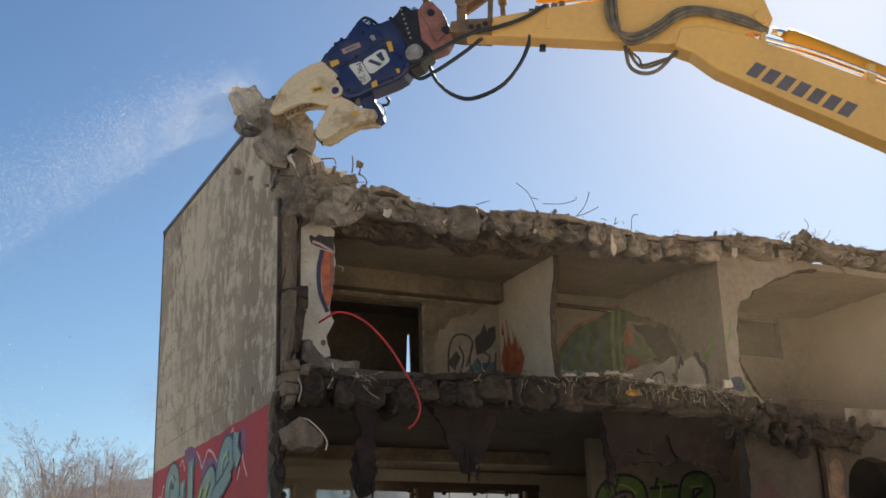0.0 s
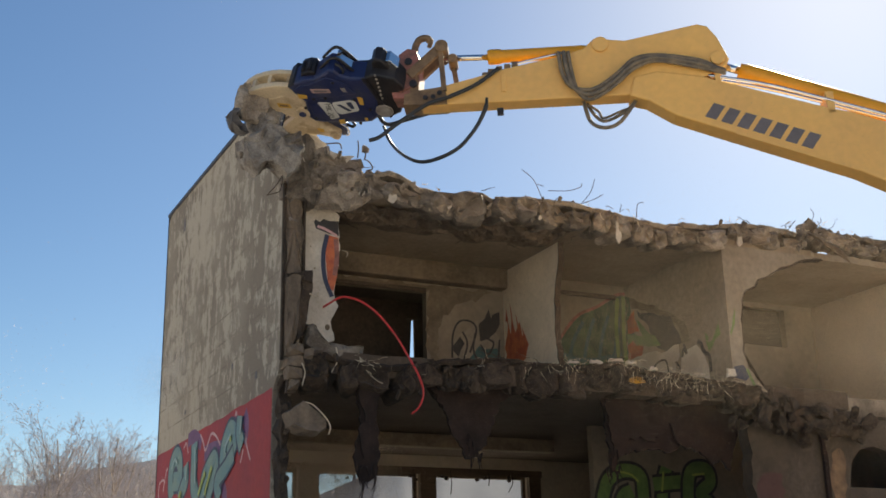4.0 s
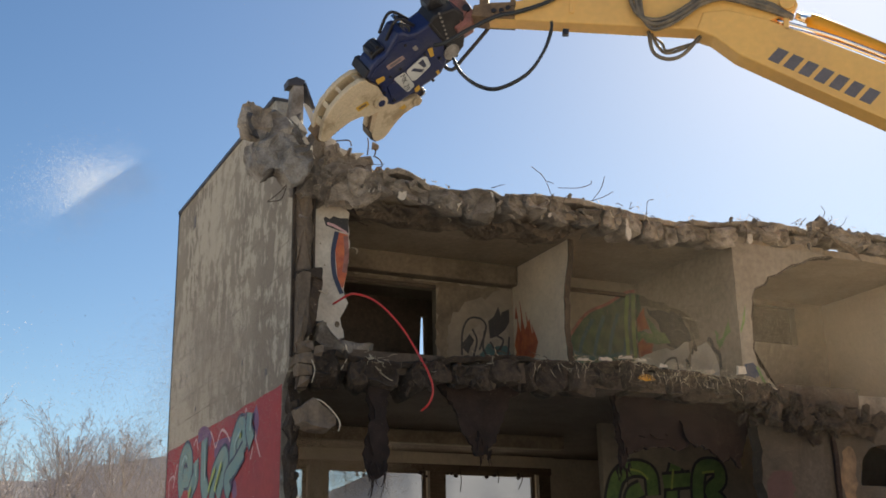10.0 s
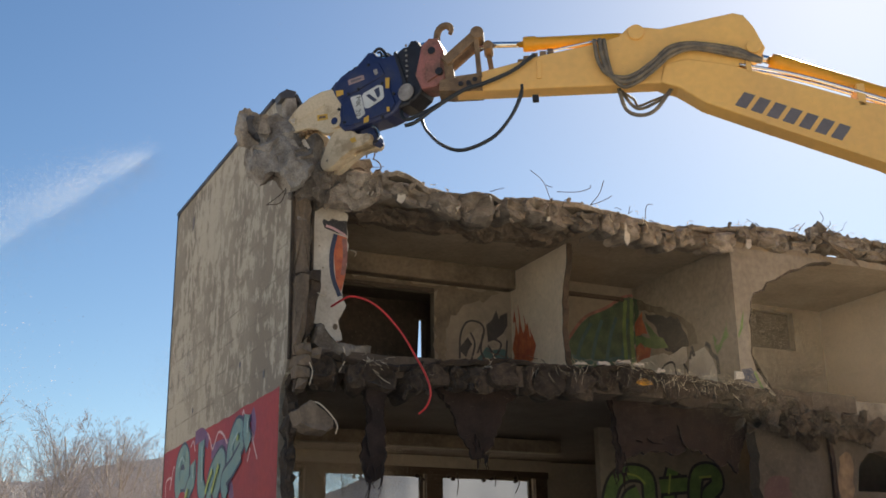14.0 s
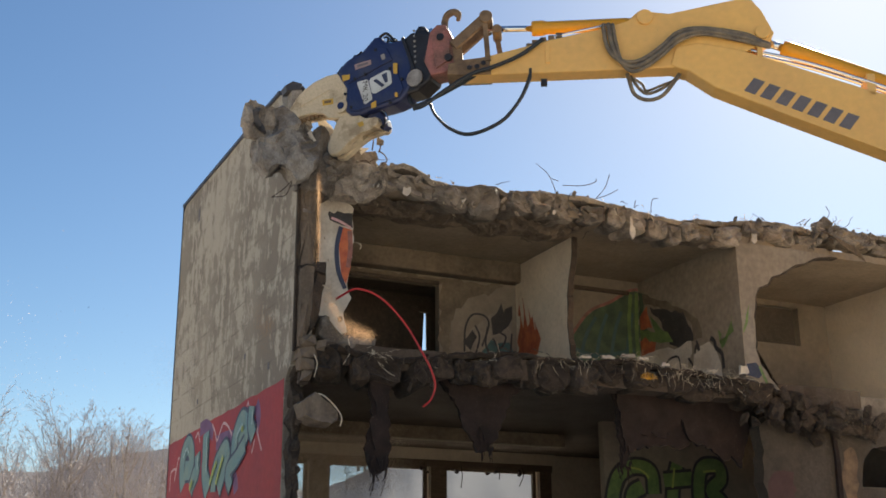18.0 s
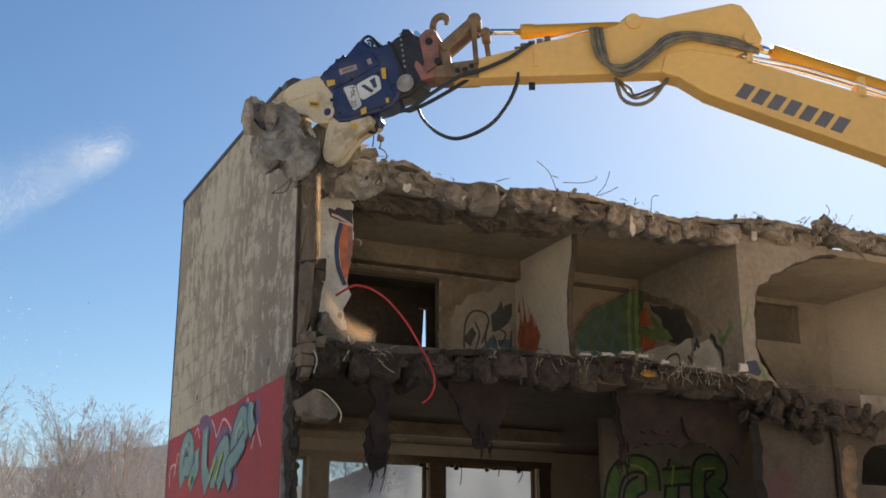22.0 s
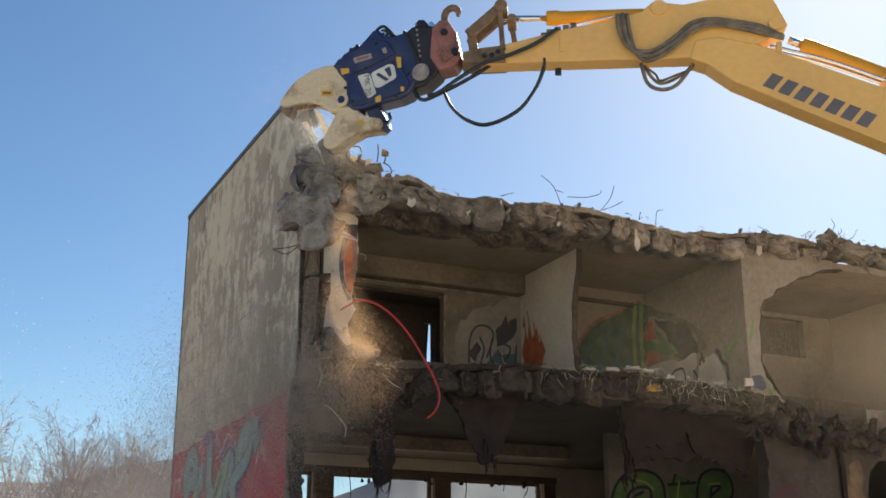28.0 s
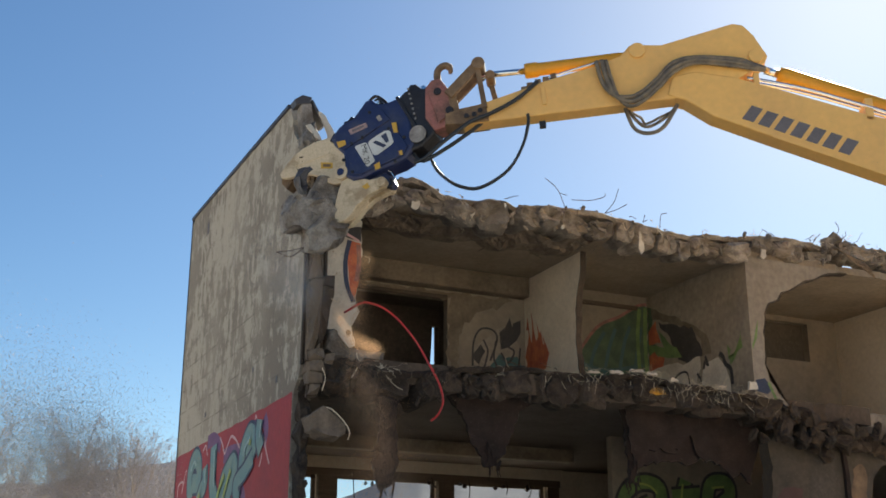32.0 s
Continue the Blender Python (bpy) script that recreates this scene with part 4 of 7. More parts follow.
    ribbon("spray_gleam", smooth2([(0.74, 8.50), (0.90, 8.46), (1.12, 8.36)]), 0.05, "y", 0.2935, M_PINK, w)
    blot("spray_body", [(0.93, 8.36), (1.15, 8.32), (1.16, 8.0), (1.12, 7.62), (1.05, 7.3), (0.96, 7.40), (0.90, 7.9)], "y", 0.2942, M_ORANGE, w, seed=3, amp=0.015)
    ribbon("spray_outline", smooth2([(0.93, 8.36), (0.86, 7.97), (0.89, 7.55), (1.03, 7.2)]), 0.085, "y", 0.2932, M_INK, w)
    ribbon("spray_wash", smooth2([(1.10, 8.30), (1.12, 7.95), (1.08, 7.6)]), 0.09, "y", 0.2938, M_COUPLER, w)
    for x, z, r in ((0.72, 6.62, 0.035), (0.95, 6.63, 0.05), (0.70, 7.7, 0.012), (0.62, 8.1, 0.012)):
        part("socket_hole", prism([(x + r * math.cos(k), z + r * 1.2 * math.sin(k)) for k in range(6)], 0.291, 0.299), M_TIMBER, w, "chipped hole in the plaster")
    chunk("crumbled_top", [(0.44, 8.95), (0.5, 9.2), (0.78, 9.24), (0.98, 9.08), (1.06, 8.92), (0.92, 8.86), (0.74, 8.97), (0.6, 8.9)], 0.22, 0.44, M_CONC, w, 425, rough=0.06, label="brown rubble left on top")
    tagged(w, "pale plastered wall stub with orange and black graffiti", "wall", kind="structure")


def wall_box(name, x0, x1, y0, y1, z0, z1, material, label, holes=()):
    """A wall along x (holes in x, z) built of solid pieces round its openings."""
    ob = None
    bm = bmesh.new()
    xs = sorted({x0, x1, *[h[0] for h in holes], *[h[1] for h in holes]})
    for a, b in zip(xs, xs[1:]):
        cuts = sorted([(h[2], h[3]) for h in holes if h[0] <= a and h[1] >= b])
        z = z0
        for c, d in cuts:
            if c > z:
                box_into(bm, a, b, y0, y1, z, c)
            z = d
        if z < z1:
            box_into(bm, a, b, y0, y1, z, z1)
    bmesh.ops.remove_doubles(bm, verts=bm.verts, dist=0.0005)
    ob = part(name, bm, material)
    return tagged(ob, label, "wall", kind="structure")


def edge_strip(line, d0, d1, axis, seed, parent):
    """The dark broken masonry core that shows along a torn wall edge."""
    rnd = random.Random(seed)
    out = [(a - rnd.uniform(0.012, 0.05), b) for a, b in line]
    return part("broken_edge", prism(line + out[::-1], d0, d1, axis), M_CONCD, parent, "dark broken masonry edge")


def build_rooms():
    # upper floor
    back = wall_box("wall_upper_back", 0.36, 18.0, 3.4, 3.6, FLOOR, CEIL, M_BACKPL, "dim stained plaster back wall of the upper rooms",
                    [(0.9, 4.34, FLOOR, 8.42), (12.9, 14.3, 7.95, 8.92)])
    # added board that closes the niche and carries its shade as colour
    part("niche_back", box(12.85, 14.35, 3.602, 3.66, 7.9, 8.97), M_LOWPL, back, "niche back darkened as its shade")
    # patch of painted shade round the head and jamb of the opening
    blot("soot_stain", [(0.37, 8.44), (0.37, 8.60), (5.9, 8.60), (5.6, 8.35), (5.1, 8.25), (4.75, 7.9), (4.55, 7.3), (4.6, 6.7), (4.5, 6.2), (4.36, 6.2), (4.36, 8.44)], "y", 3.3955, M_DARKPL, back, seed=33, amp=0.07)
    # passage behind the first room, its shade put into the colour, with a gap to the sky
    rear = empty("wall_passage")
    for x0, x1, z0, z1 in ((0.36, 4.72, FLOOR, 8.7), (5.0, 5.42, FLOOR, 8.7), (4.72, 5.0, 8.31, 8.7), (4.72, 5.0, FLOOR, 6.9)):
        part("masonry", box(x0, x1, 5.3, 5.45, z0, z1), M_DEEP, rear)
    part("boarding", prism([(4.72, 6.9), (4.795, 6.9), (4.80, 7.39), (4.85, 8.30), (4.72, 8.30)], 5.33, 5.38), M_DEEP, rear, "tilted dark board in the gap")
    part("boarding", prism([(4.925, 6.9), (5.0, 6.9), (5.0, 8.30), (4.91, 8.30), (4.918, 7.4)], 5.33, 5.38), M_DEEP, rear)
    part("side", box(5.30, 5.42, 3.602, 5.298, FLOOR, 8.7), M_DEEP, rear)
    part("lid", box(0.36, 5.42, 3.602, 5.45, 8.70, 8.82), M_DEEP, rear)
    tagged(rear, "passage walls darkened as deep shade, with a narrow gap to the sky", "wall", kind="structure")
    # beam in the darkened plaster, to blend with the painted shade
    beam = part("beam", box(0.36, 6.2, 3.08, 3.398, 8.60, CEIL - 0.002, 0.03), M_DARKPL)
    tagged(beam, "dim plastered downstand beam under the ceiling", "beam", kind="structure")
    # dark tube added along the head of the opening
    pipe = tube("service_pipe", [(0.4, 3.34, 8.44), (4.3, 3.34, 8.44)], 0.05, M_DEEP)
    tagged(pipe, "dark tube under the beam", "pipe")
    line = ragged([(0.95, CEIL - 0.003), (1.0, 8.6), (1.2, 8.0), (1.24, 7.3), (1.2, 6.8), (1.1, FLOOR)], 0.12, 0.022, 31)
    w1 = part("partition_1", prism([(3.398, FLOOR), (3.398, CEIL - 0.003)] + line, 6.23, 6.34, "x"), M_PARTPL)
    tagged(w1, "plaster partition wall with a broken front edge and graffiti", "wall", kind="structure")
    edge_strip(line, 6.224, 6.346, "x", 32, w1)
    blot("spray_flame", [(3.36, 6.7), (3.34, 7.3), (3.2, 7.83), (3.12, 7.55), (2.98, 7.96), (2.88, 7.6), (2.73, 7.72), (2.62, 7.45), (2.43, 7.4), (2.36, 7.13), (2.51, 6.85), (2.9, 6.75)], "x", 6.225, M_ORANGE, w1, seed=5, amp=0.05)
    blot("spray_flame", [(3.32, 7.9), (3.26, 8.35), (3.2, 7.9)], "x", 6.225, M_ORANGE, w1, seed=4, amp=0.03)
    for k, (a, z0, z1) in enumerate(((3.05, 7.5, 8.25), (2.8, 7.4, 7.95), (2.55, 7.2, 7.6), (3.2, 7.3, 8.0))):
        ribbon("spray_lick", smooth2([(a, z0), (a - 0.03, (z0 + z1) / 2), (a + 0.04, z1)]), [0.10 - 0.007 * i for i in range(13)], "x", 6.2235 - 0.0004 * k, M_ORANGE, w1)
    # a sprayed figure on the back wall beside the partition
    blot("spray_grey", [(4.9, 6.9), (5.0, 7.4), (5.35, 7.75), (5.7, 7.9), (6.1, 7.95), (6.12, 7.4), (5.9, 7.0)], "y", 3.394, M_GREYSP, back, seed=16, amp=0.06)
    blot("spray_black", [(5.59, 7.8), (5.70, 7.95), (5.83, 8.15), (5.90, 7.98), (5.97, 8.05), (6.1, 8.15), (6.12, 7.86), (5.98, 7.62), (5.82, 7.45), (5.66, 7.40), (5.59, 7.48)], "y", 3.391, M_BLACK, back, seed=17, amp=0.04)
    blot("spray_black", [(4.9, 7.21), (5.13, 7.49), (5.24, 7.35), (5.07, 7.05)], "y", 3.391, M_BLACK, back, seed=18, amp=0.04)
    for s in ([(4.93, 7.0), (4.96, 7.53), (5.13, 7.83), (5.42, 7.84), (5.53, 7.64), (5.36, 7.15)], [(5.2, 7.6), (5.3, 7.35), (5.2, 6.95)], [(5.5, 7.6), (5.45, 7.2), (5.6, 6.95)], [(6.1, 7.5), (6.05, 7.0)], [(5.62, 7.35), (5.8, 7.15), (5.95, 7.4), (5.8, 7.5)]):
        ribbon("spray_line", smooth2(s), 0.045, "y", 3.390, M_BLACK, back)
    blot("spray_teal", [(5.35, 7.04), (5.59, 7.27), (6.05, 7.32), (6.17, 7.12), (5.95, 6.85), (5.5, 6.8)], "y", 3.3915, M_DKTEAL, back, seed=19, amp=0.05)
    p2 = [(3.398, FLOOR), (3.398, CEIL - 0.003), (0.002, CEIL - 0.003), (0.002, FLOOR)]
    w2 = part("partition_2", prism(p2, 9.5, 9.62, "x"), M_FRONTPL)
    tagged(w2, "plaster partition wall with large green graffiti", "wall", kind="structure")
    blot("spray_green", [(3.39, 6.5), (3.39, 8.85), (3.12, 8.68), (3.2, 8.2), (3.1, 7.5), (3.39, 7.4)], "x", 9.494, M_GREEN, w2, seed=6, amp=0.04)
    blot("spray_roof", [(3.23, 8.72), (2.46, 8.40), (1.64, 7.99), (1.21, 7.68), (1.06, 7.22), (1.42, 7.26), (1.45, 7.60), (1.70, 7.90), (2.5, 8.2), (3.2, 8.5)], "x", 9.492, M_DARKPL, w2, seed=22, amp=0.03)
    blot("spray_dark", [(2.95, 8.36), (1.70, 7.92), (1.43, 7.56), (1.43, 7.22), (1.9, 7.20), (2.25, 7.34), (2.55, 7.88)], "x", 9.491, M_BLACK, w2, seed=7, amp=0.05)
    blot("spray_red", [(3.36, 8.2), (3.08, 8.42), (2.9, 7.85), (3.39, 7.91)], "x", 9.488, M_ORANGE, w2, seed=8, amp=0.03)
    blot("spray_red", [(3.39, 7.62), (3.21, 7.66), (3.05, 7.52), (2.95, 7.6), (2.77, 7.47), (2.9, 7.3), (3.39, 7.32)], "x", 9.486, M_ORANGE, w2, seed=9, amp=0.05)
    blot("spray_lime", [(2.96, 8.15), (2.6, 7.80), (2.32, 7.60), (2.15, 7.37), (2.76, 7.48), (3.39, 7.68), (3.39, 7.90), (2.80, 7.75)], "x", 9.4865, M_MIDGREEN, w2, seed=20, amp=0.03)
    blot("spray_pale", [(3.39, 6.5), (3.39, 7.38), (2.78, 7.31), (2.1, 7.22), (1.5, 7.25), (1.48, 7.02), (1.62, 6.80), (1.86, 6.3)], "x", 9.489, M_WHITEPL, w2, seed=10)
    blot("spray_pale", [(1.50, 6.3), (1.43, 7.01), (1.2, 7.08), (0.91, 7.15), (0.70, 6.95), (0.5, 6.53), (0.5, 6.3)], "x", 9.489, M_WHITEPL, w2, seed=23)
    for s, wd in (([(0.82, 7.18), (0.70, 7.09), (0.64, 6.92), (0.47, 6.77), (0.45, 6.45)], 0.10), ([(1.55, 6.3), (1.5, 6.7), (1.62, 6.9)], 0.06), ([(1.30, 7.22), (1.22, 7.0), (1.32, 7.1), (1.38, 6.95)], 0.07), ([(2.6, 6.5), (2.4, 6.95), (2.0, 7.0), (1.9, 6.7)], 0.05)):
        ribbon("spray_line", smooth2(s), wd, "x", 9.4845, M_BLACK, w2)
    blot("spray_green", [(0.55, 7.32), (0.42, 7.18), (0.55, 6.98), (0.30, 7.10), (0.06, 7.55), (0.06, 7.2), (0.30, 6.95), (0.50, 6.88)], "x", 9.487, M_MIDGREEN, w2, seed=21, amp=0.04)
    blot("spray_green", [(7.58, 6.6), (7.59, 7.62), (8.12, 8.2), (8.72, 8.47), (9.2, 8.77), (9.49, 8.85), (9.49, 6.6)], "y", 3.394, M_GREEN, back, seed=11, amp=0.06)
    for s in ([(7.8, 6.9), (8.0, 7.6), (8.3, 8.1)], [(8.2, 6.9), (8.4, 7.7), (8.6, 8.2)], [(8.6, 6.9), (8.8, 7.8), (9.0, 8.3)], [(9.0, 6.9), (9.15, 7.6), (9.3, 8.3)], [(7.7, 7.3), (8.3, 7.2), (9.3, 7.4)]):
        ribbon("spray_line", smooth2(s), 0.09, "y", 3.390, M_DKTEAL, back)
    for s in ([(9.22, 7.0), (9.20, 8.0), (9.28, 8.75)], [(9.42, 7.0), (9.40, 7.9), (9.45, 8.8)]):
        ribbon("spray_line", smooth2(s), 0.10, "y", 3.3895, M_MIDGREEN, back)
    ribbon("spray_rim", smooth2([(7.58, 7.55), (8.12, 8.2), (8.72, 8.50), (9.2, 8.80), (9.49, 8.88)]), 0.07, "y", 3.389, M_COUPLER, back)
    ledge = part("ledge", box(7.0, 9.2, 3.32, 3.398, 8.70, 8.79, 0.01), M_DEEP)
    tagged(ledge, "dark shelf line along the back wall", "ledge", kind="structure")
    # what is left of the upper front wall, bitten away in a round
    bite = ragged([(12.25, 9.02), (11.65, 8.93), (10.98, 8.66), (10.62, 8.47), (10.36, 8.36), (10.26, 8.18), (10.02, 8.10), (9.90, 7.85), (9.84, 7.45), (9.82, 6.78), (9.92, 6.45), (10.11, 6.2), (10.4, 5.9)], 0.12, 0.022, 35)
    w3 = part("facade_remnant", prism([(9.5, FLOOR - 0.2), (9.5, CEIL - 0.004), (12.25, CEIL - 0.004)] + bite, -0.22, 0.0), M_FRONTPL)
    tagged(w3, "broken remnant of the upper front wall with a round bite", "wall", kind="structure")
    part("broken_edge", prism(bite + [(a + 0.025 + 0.02 * math.sin(40 * b), b - 0.03) for a, b in bite[::-1]], -0.215, -0.005), M_CONCD, w3, "dark broken masonry edge")
    blot("spray_grey", [(9.51, 6.2), (9.51, 7.40), (9.62, 7.52), (9.80, 7.62), (9.79, 7.19), (9.77, 6.78), (9.86, 6.3)], "y", -0.223, M_GREYSP, w3, seed=24, amp=0.02)
    blot("spray_green", [(9.52, 7.15), (9.60, 7.45), (9.74, 7.66), (9.66, 7.30), (9.55, 7.05)], "y", -0.225, M_MIDGREEN, w3, seed=25, amp=0.03)
    blot("spray_ink", [(9.52, 6.2), (9.55, 6.42), (9.80, 6.46), (9.95, 6.3), (9.8, 6.15)], "y", -0.2245, M_INK, w3, seed=26, amp=0.03)
    ribbon("spray_line", smooth2([(9.86, 6.4), (9.95, 6.2), (10.05, 6.0)]), 0.07, "y", -0.226, M_MIDGREEN, w3)
    w4 = part("partition_3", prism([(3.398, FLOOR), (3.398, CEIL - 0.004), (0.2, CEIL - 0.004), (0.1, FLOOR)], 15.2, 15.36, "x"), M_PLASTER)
    tagged(w4, "plain plaster partition wall of the far upper room", "wall", kind="structure")
    # lower floor
    wall_box("wall_lower_back", 0.154, 20.0, 9.2, 9.5, 0.0, FLOOR, M_PLASTER, "plastered outer wall with wide window openings", [(1.4, 3.45, 3.5, 5.28), (3.95, 6.70, 3.5, 5.28), (7.18, 9.92, 3.5, 5.28)])
    lin = part("lintel", box(0.156, 10.4, 9.02, 9.197, 5.33, 5.716), M_PLASTER)
    tagged(lin, "pale lintel band above the windows", "lintel", kind="structure")
    for k, (a, b) in enumerate(((1.4, 3.45), (3.95, 6.70), (7.18, 9.92))):
        win = empty("window_%d" % (k + 1))
        for x0, x1, z0, z1 in ((a, a + 0.09, 3.5, 5.28), (b - 0.09, b, 3.5, 5.28), (a + 0.09, b - 0.09, 5.2, 5.28), (a + 0.09, b - 0.09, 3.5, 3.6)):
            part("frame", box(x0, x1, 9.26, 9.36, z0, z1, 0.008), M_WOOD, win)
        pane = part("pane", box(a + 0.09, b - 0.09, 9.30, 9.306, 3.6, 5.2), M_GLASS, win, "dusty glass pane")
        pane.visible_shadow = False
        tagged(win, "wide dark-framed window in the lower outer wall", "window", kind="structure")
    rnd = random.Random(77)
    for x, L in ((2.2, 0.25), (2.45, 0.5), (3.05, 0.3), (4.3, 0.75), (5.35, 0.9), (6.45, 0.5), (7.5, 0.6), (8.6, 0.35), (9.3, 0.5)):
        w = tube("dangling_wire", curve([(x, 8.9, 5.33), (x + 0.03, 8.88, 5.33 - L * 0.5), (x + rnd.uniform(-0.12, 0.1), 8.9, 5.33 - L)], 4), 0.013, M_SHEET, segs=5)
        tagged(w, "thin dark wire dangling before the window", "wire", group="wires dangling before the windows")
    for k in range(16):
        x = rnd.choice((2.0, 2.9, 3.2, 4.6, 5.0, 6.2, 6.5, 7.4, 8.4, 9.0, 9.2)) + rnd.uniform(-0.15, 0.15)
        ob = new("debris_shred", rock_mesh("debris_shred", 500 + k, (0.10, 0.05, 0.12), M_SHEET, 0.4, 2, 5))
        ob.matrix_basis = pose(x, 8.98, 5.22 - rnd.uniform(0, 0.14), 20 * k, 40 * k, 10)
        tagged(ob, "dark shred of debris caught at the window head", "debris", group="debris at the window heads")
    for x0, x1 in ((3.45, 3.95), (6.70, 7.18), (9.92, 10.3)):
        post = part("mullion_post", box(x0 + 0.01, x1 - 0.01, 9.05, 9.195, 2.8, 5.325, 0.01), M_WOOD)
        tagged(post, "dark wooden post between two windows", "post", kind="structure")
    head = part("head_board", box(1.3, 10.3, 9.0, 9.018, 5.24, 5.42, 0.006), M_WOOD)
    tagged(head, "dark wooden head board over the windows", "trim", kind="structure")
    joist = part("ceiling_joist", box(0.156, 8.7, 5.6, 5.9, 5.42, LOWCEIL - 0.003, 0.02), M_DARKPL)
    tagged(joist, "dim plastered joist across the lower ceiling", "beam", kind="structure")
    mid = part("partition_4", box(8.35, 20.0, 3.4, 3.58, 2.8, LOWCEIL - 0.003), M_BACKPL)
    tagged(mid, "lower partition wall with green graffiti", "wall", kind="structure")
    strokes = ([(9.63, 4.15), (9.57, 4.64), (9.12, 4.74), (8.70, 4.50), (8.52, 3.96), (8.54, 3.55)], [(8.95, 3.5), (9.05, 4.12), (9.33, 4.30)], [(10.30, 4.84), (10.16, 4.39), (10.06, 3.5)], [(9.91, 4.46), (10.70, 4.54)],
               [(10.95, 3.5), (10.85, 4.2), (10.98, 4.78), (11.42, 4.84), (11.5, 4.55), (11.2, 4.27), (11.5, 4.0), (11.6, 3.5)])
    for k, s in enumerate(strokes):
        ribbon("spray_outline", smooth2(s), 0.44, "y", 3.394 - 0.004 * k, M_BLACK, mid)
        ribbon("spray_letter", smooth2(s), 0.30, "y", 3.392 - 0.004 * k, M_MIDGREEN, mid)
    for k, s in enumerate(([(8.95, 4.72), (9.3, 4.66), (9.5, 4.5)], [(10.2, 4.75), (10.12, 4.3)], [(11.0, 4.7), (11.35, 4.74)])):
        ribbon("spray_gleam", smooth2(s), 0.05, "y", 3.365 - 0.001 * k, M_LIME, mid)
    # lower front wall with an arched opening
    top = ragged([(20.0, 5.5), (15.0, 5.4), (13.2, 5.62), (12.5, 5.72), (12.1, 5.6), (11.7, 5.45), (11.2, 5.5), (10.6, 5.55), (10.2, 5.5), (9.97, 5.2), (10.06, 4.7), (9.93, 4.1), (10.02, 3.6), (9.9, 2.8)], 0.2, 0.06, 41)
    arch = [(12.56, 0.0), (12.56, 4.2), (12.66, 4.66), (12.93, 4.92), (13.35, 5.0), (13.75, 4.9), (14.0, 4.6), (14.1, 4.2), (14.1, 0.0)]
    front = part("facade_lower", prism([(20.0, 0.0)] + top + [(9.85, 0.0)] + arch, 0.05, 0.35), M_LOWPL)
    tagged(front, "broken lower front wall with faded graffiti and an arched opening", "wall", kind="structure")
    part("sill_wall", box(12.58, 14.08, 0.12, 0.34, 0.0, 4.12), M_LOWGREY, front, "greyish infill under the arch")
    blot("spray_orange", [(12.12, 4.8), (12.40, 4.95), (12.49, 4.87), (12.44, 4.3), (12.38, 3.5), (12.17, 3.5), (11.99, 4.3)], "y", 0.044, M_BROWN, front, seed=13, amp=0.05)
    blot("spray_maroon", [(10.05, 4.1), (10.3, 4.36), (10.75, 4.3), (10.7, 3.4), (10.0, 3.4)], "y", 0.0445, M_MAROON, front, seed=14, amp=0.06)
    blot("spray_pale", [(10.85, 5.0), (11.6, 5.1), (11.75, 4.2), (11.6, 3.4), (10.9, 3.4)], "y", 0.0435, M_LOWGREY, front, seed=15, amp=0.08)
    part("downpipe", prism([(11.80, 5.4), (11.88, 5.4), (11.95, 4.69), (11.92, 2.8), (11.82, 2.8), (11.84, 4.69)], -0.03, 0.045), M_SHEET, front, "dark upright pipe on the wall")
    # parts that close the ruin
    wall_box("wall_right_end", 18.0, 20.0, 0.4, 9.2, 0.0, CEIL, M_PLASTER, "end wall of the ruin")
    ll = part("lower_floor", box(0.34, 20.0, 0.36, 9.19, 2.5, 2.8), M_CONC)
    tagged(ll, "dirty concrete floor of the lower rooms", "floor", kind="structure")
    f = part("front_base", box(0.34, 9.25, 0.0, 0.3, 0.0, 2.78), M_GABLE)
    tagged(f, "grey rendered base wall under the opened rooms", "wall", kind="structure")


LUMPS = []
DARK_LUMPS = []
RIBS = []
DARK_RIBS = []


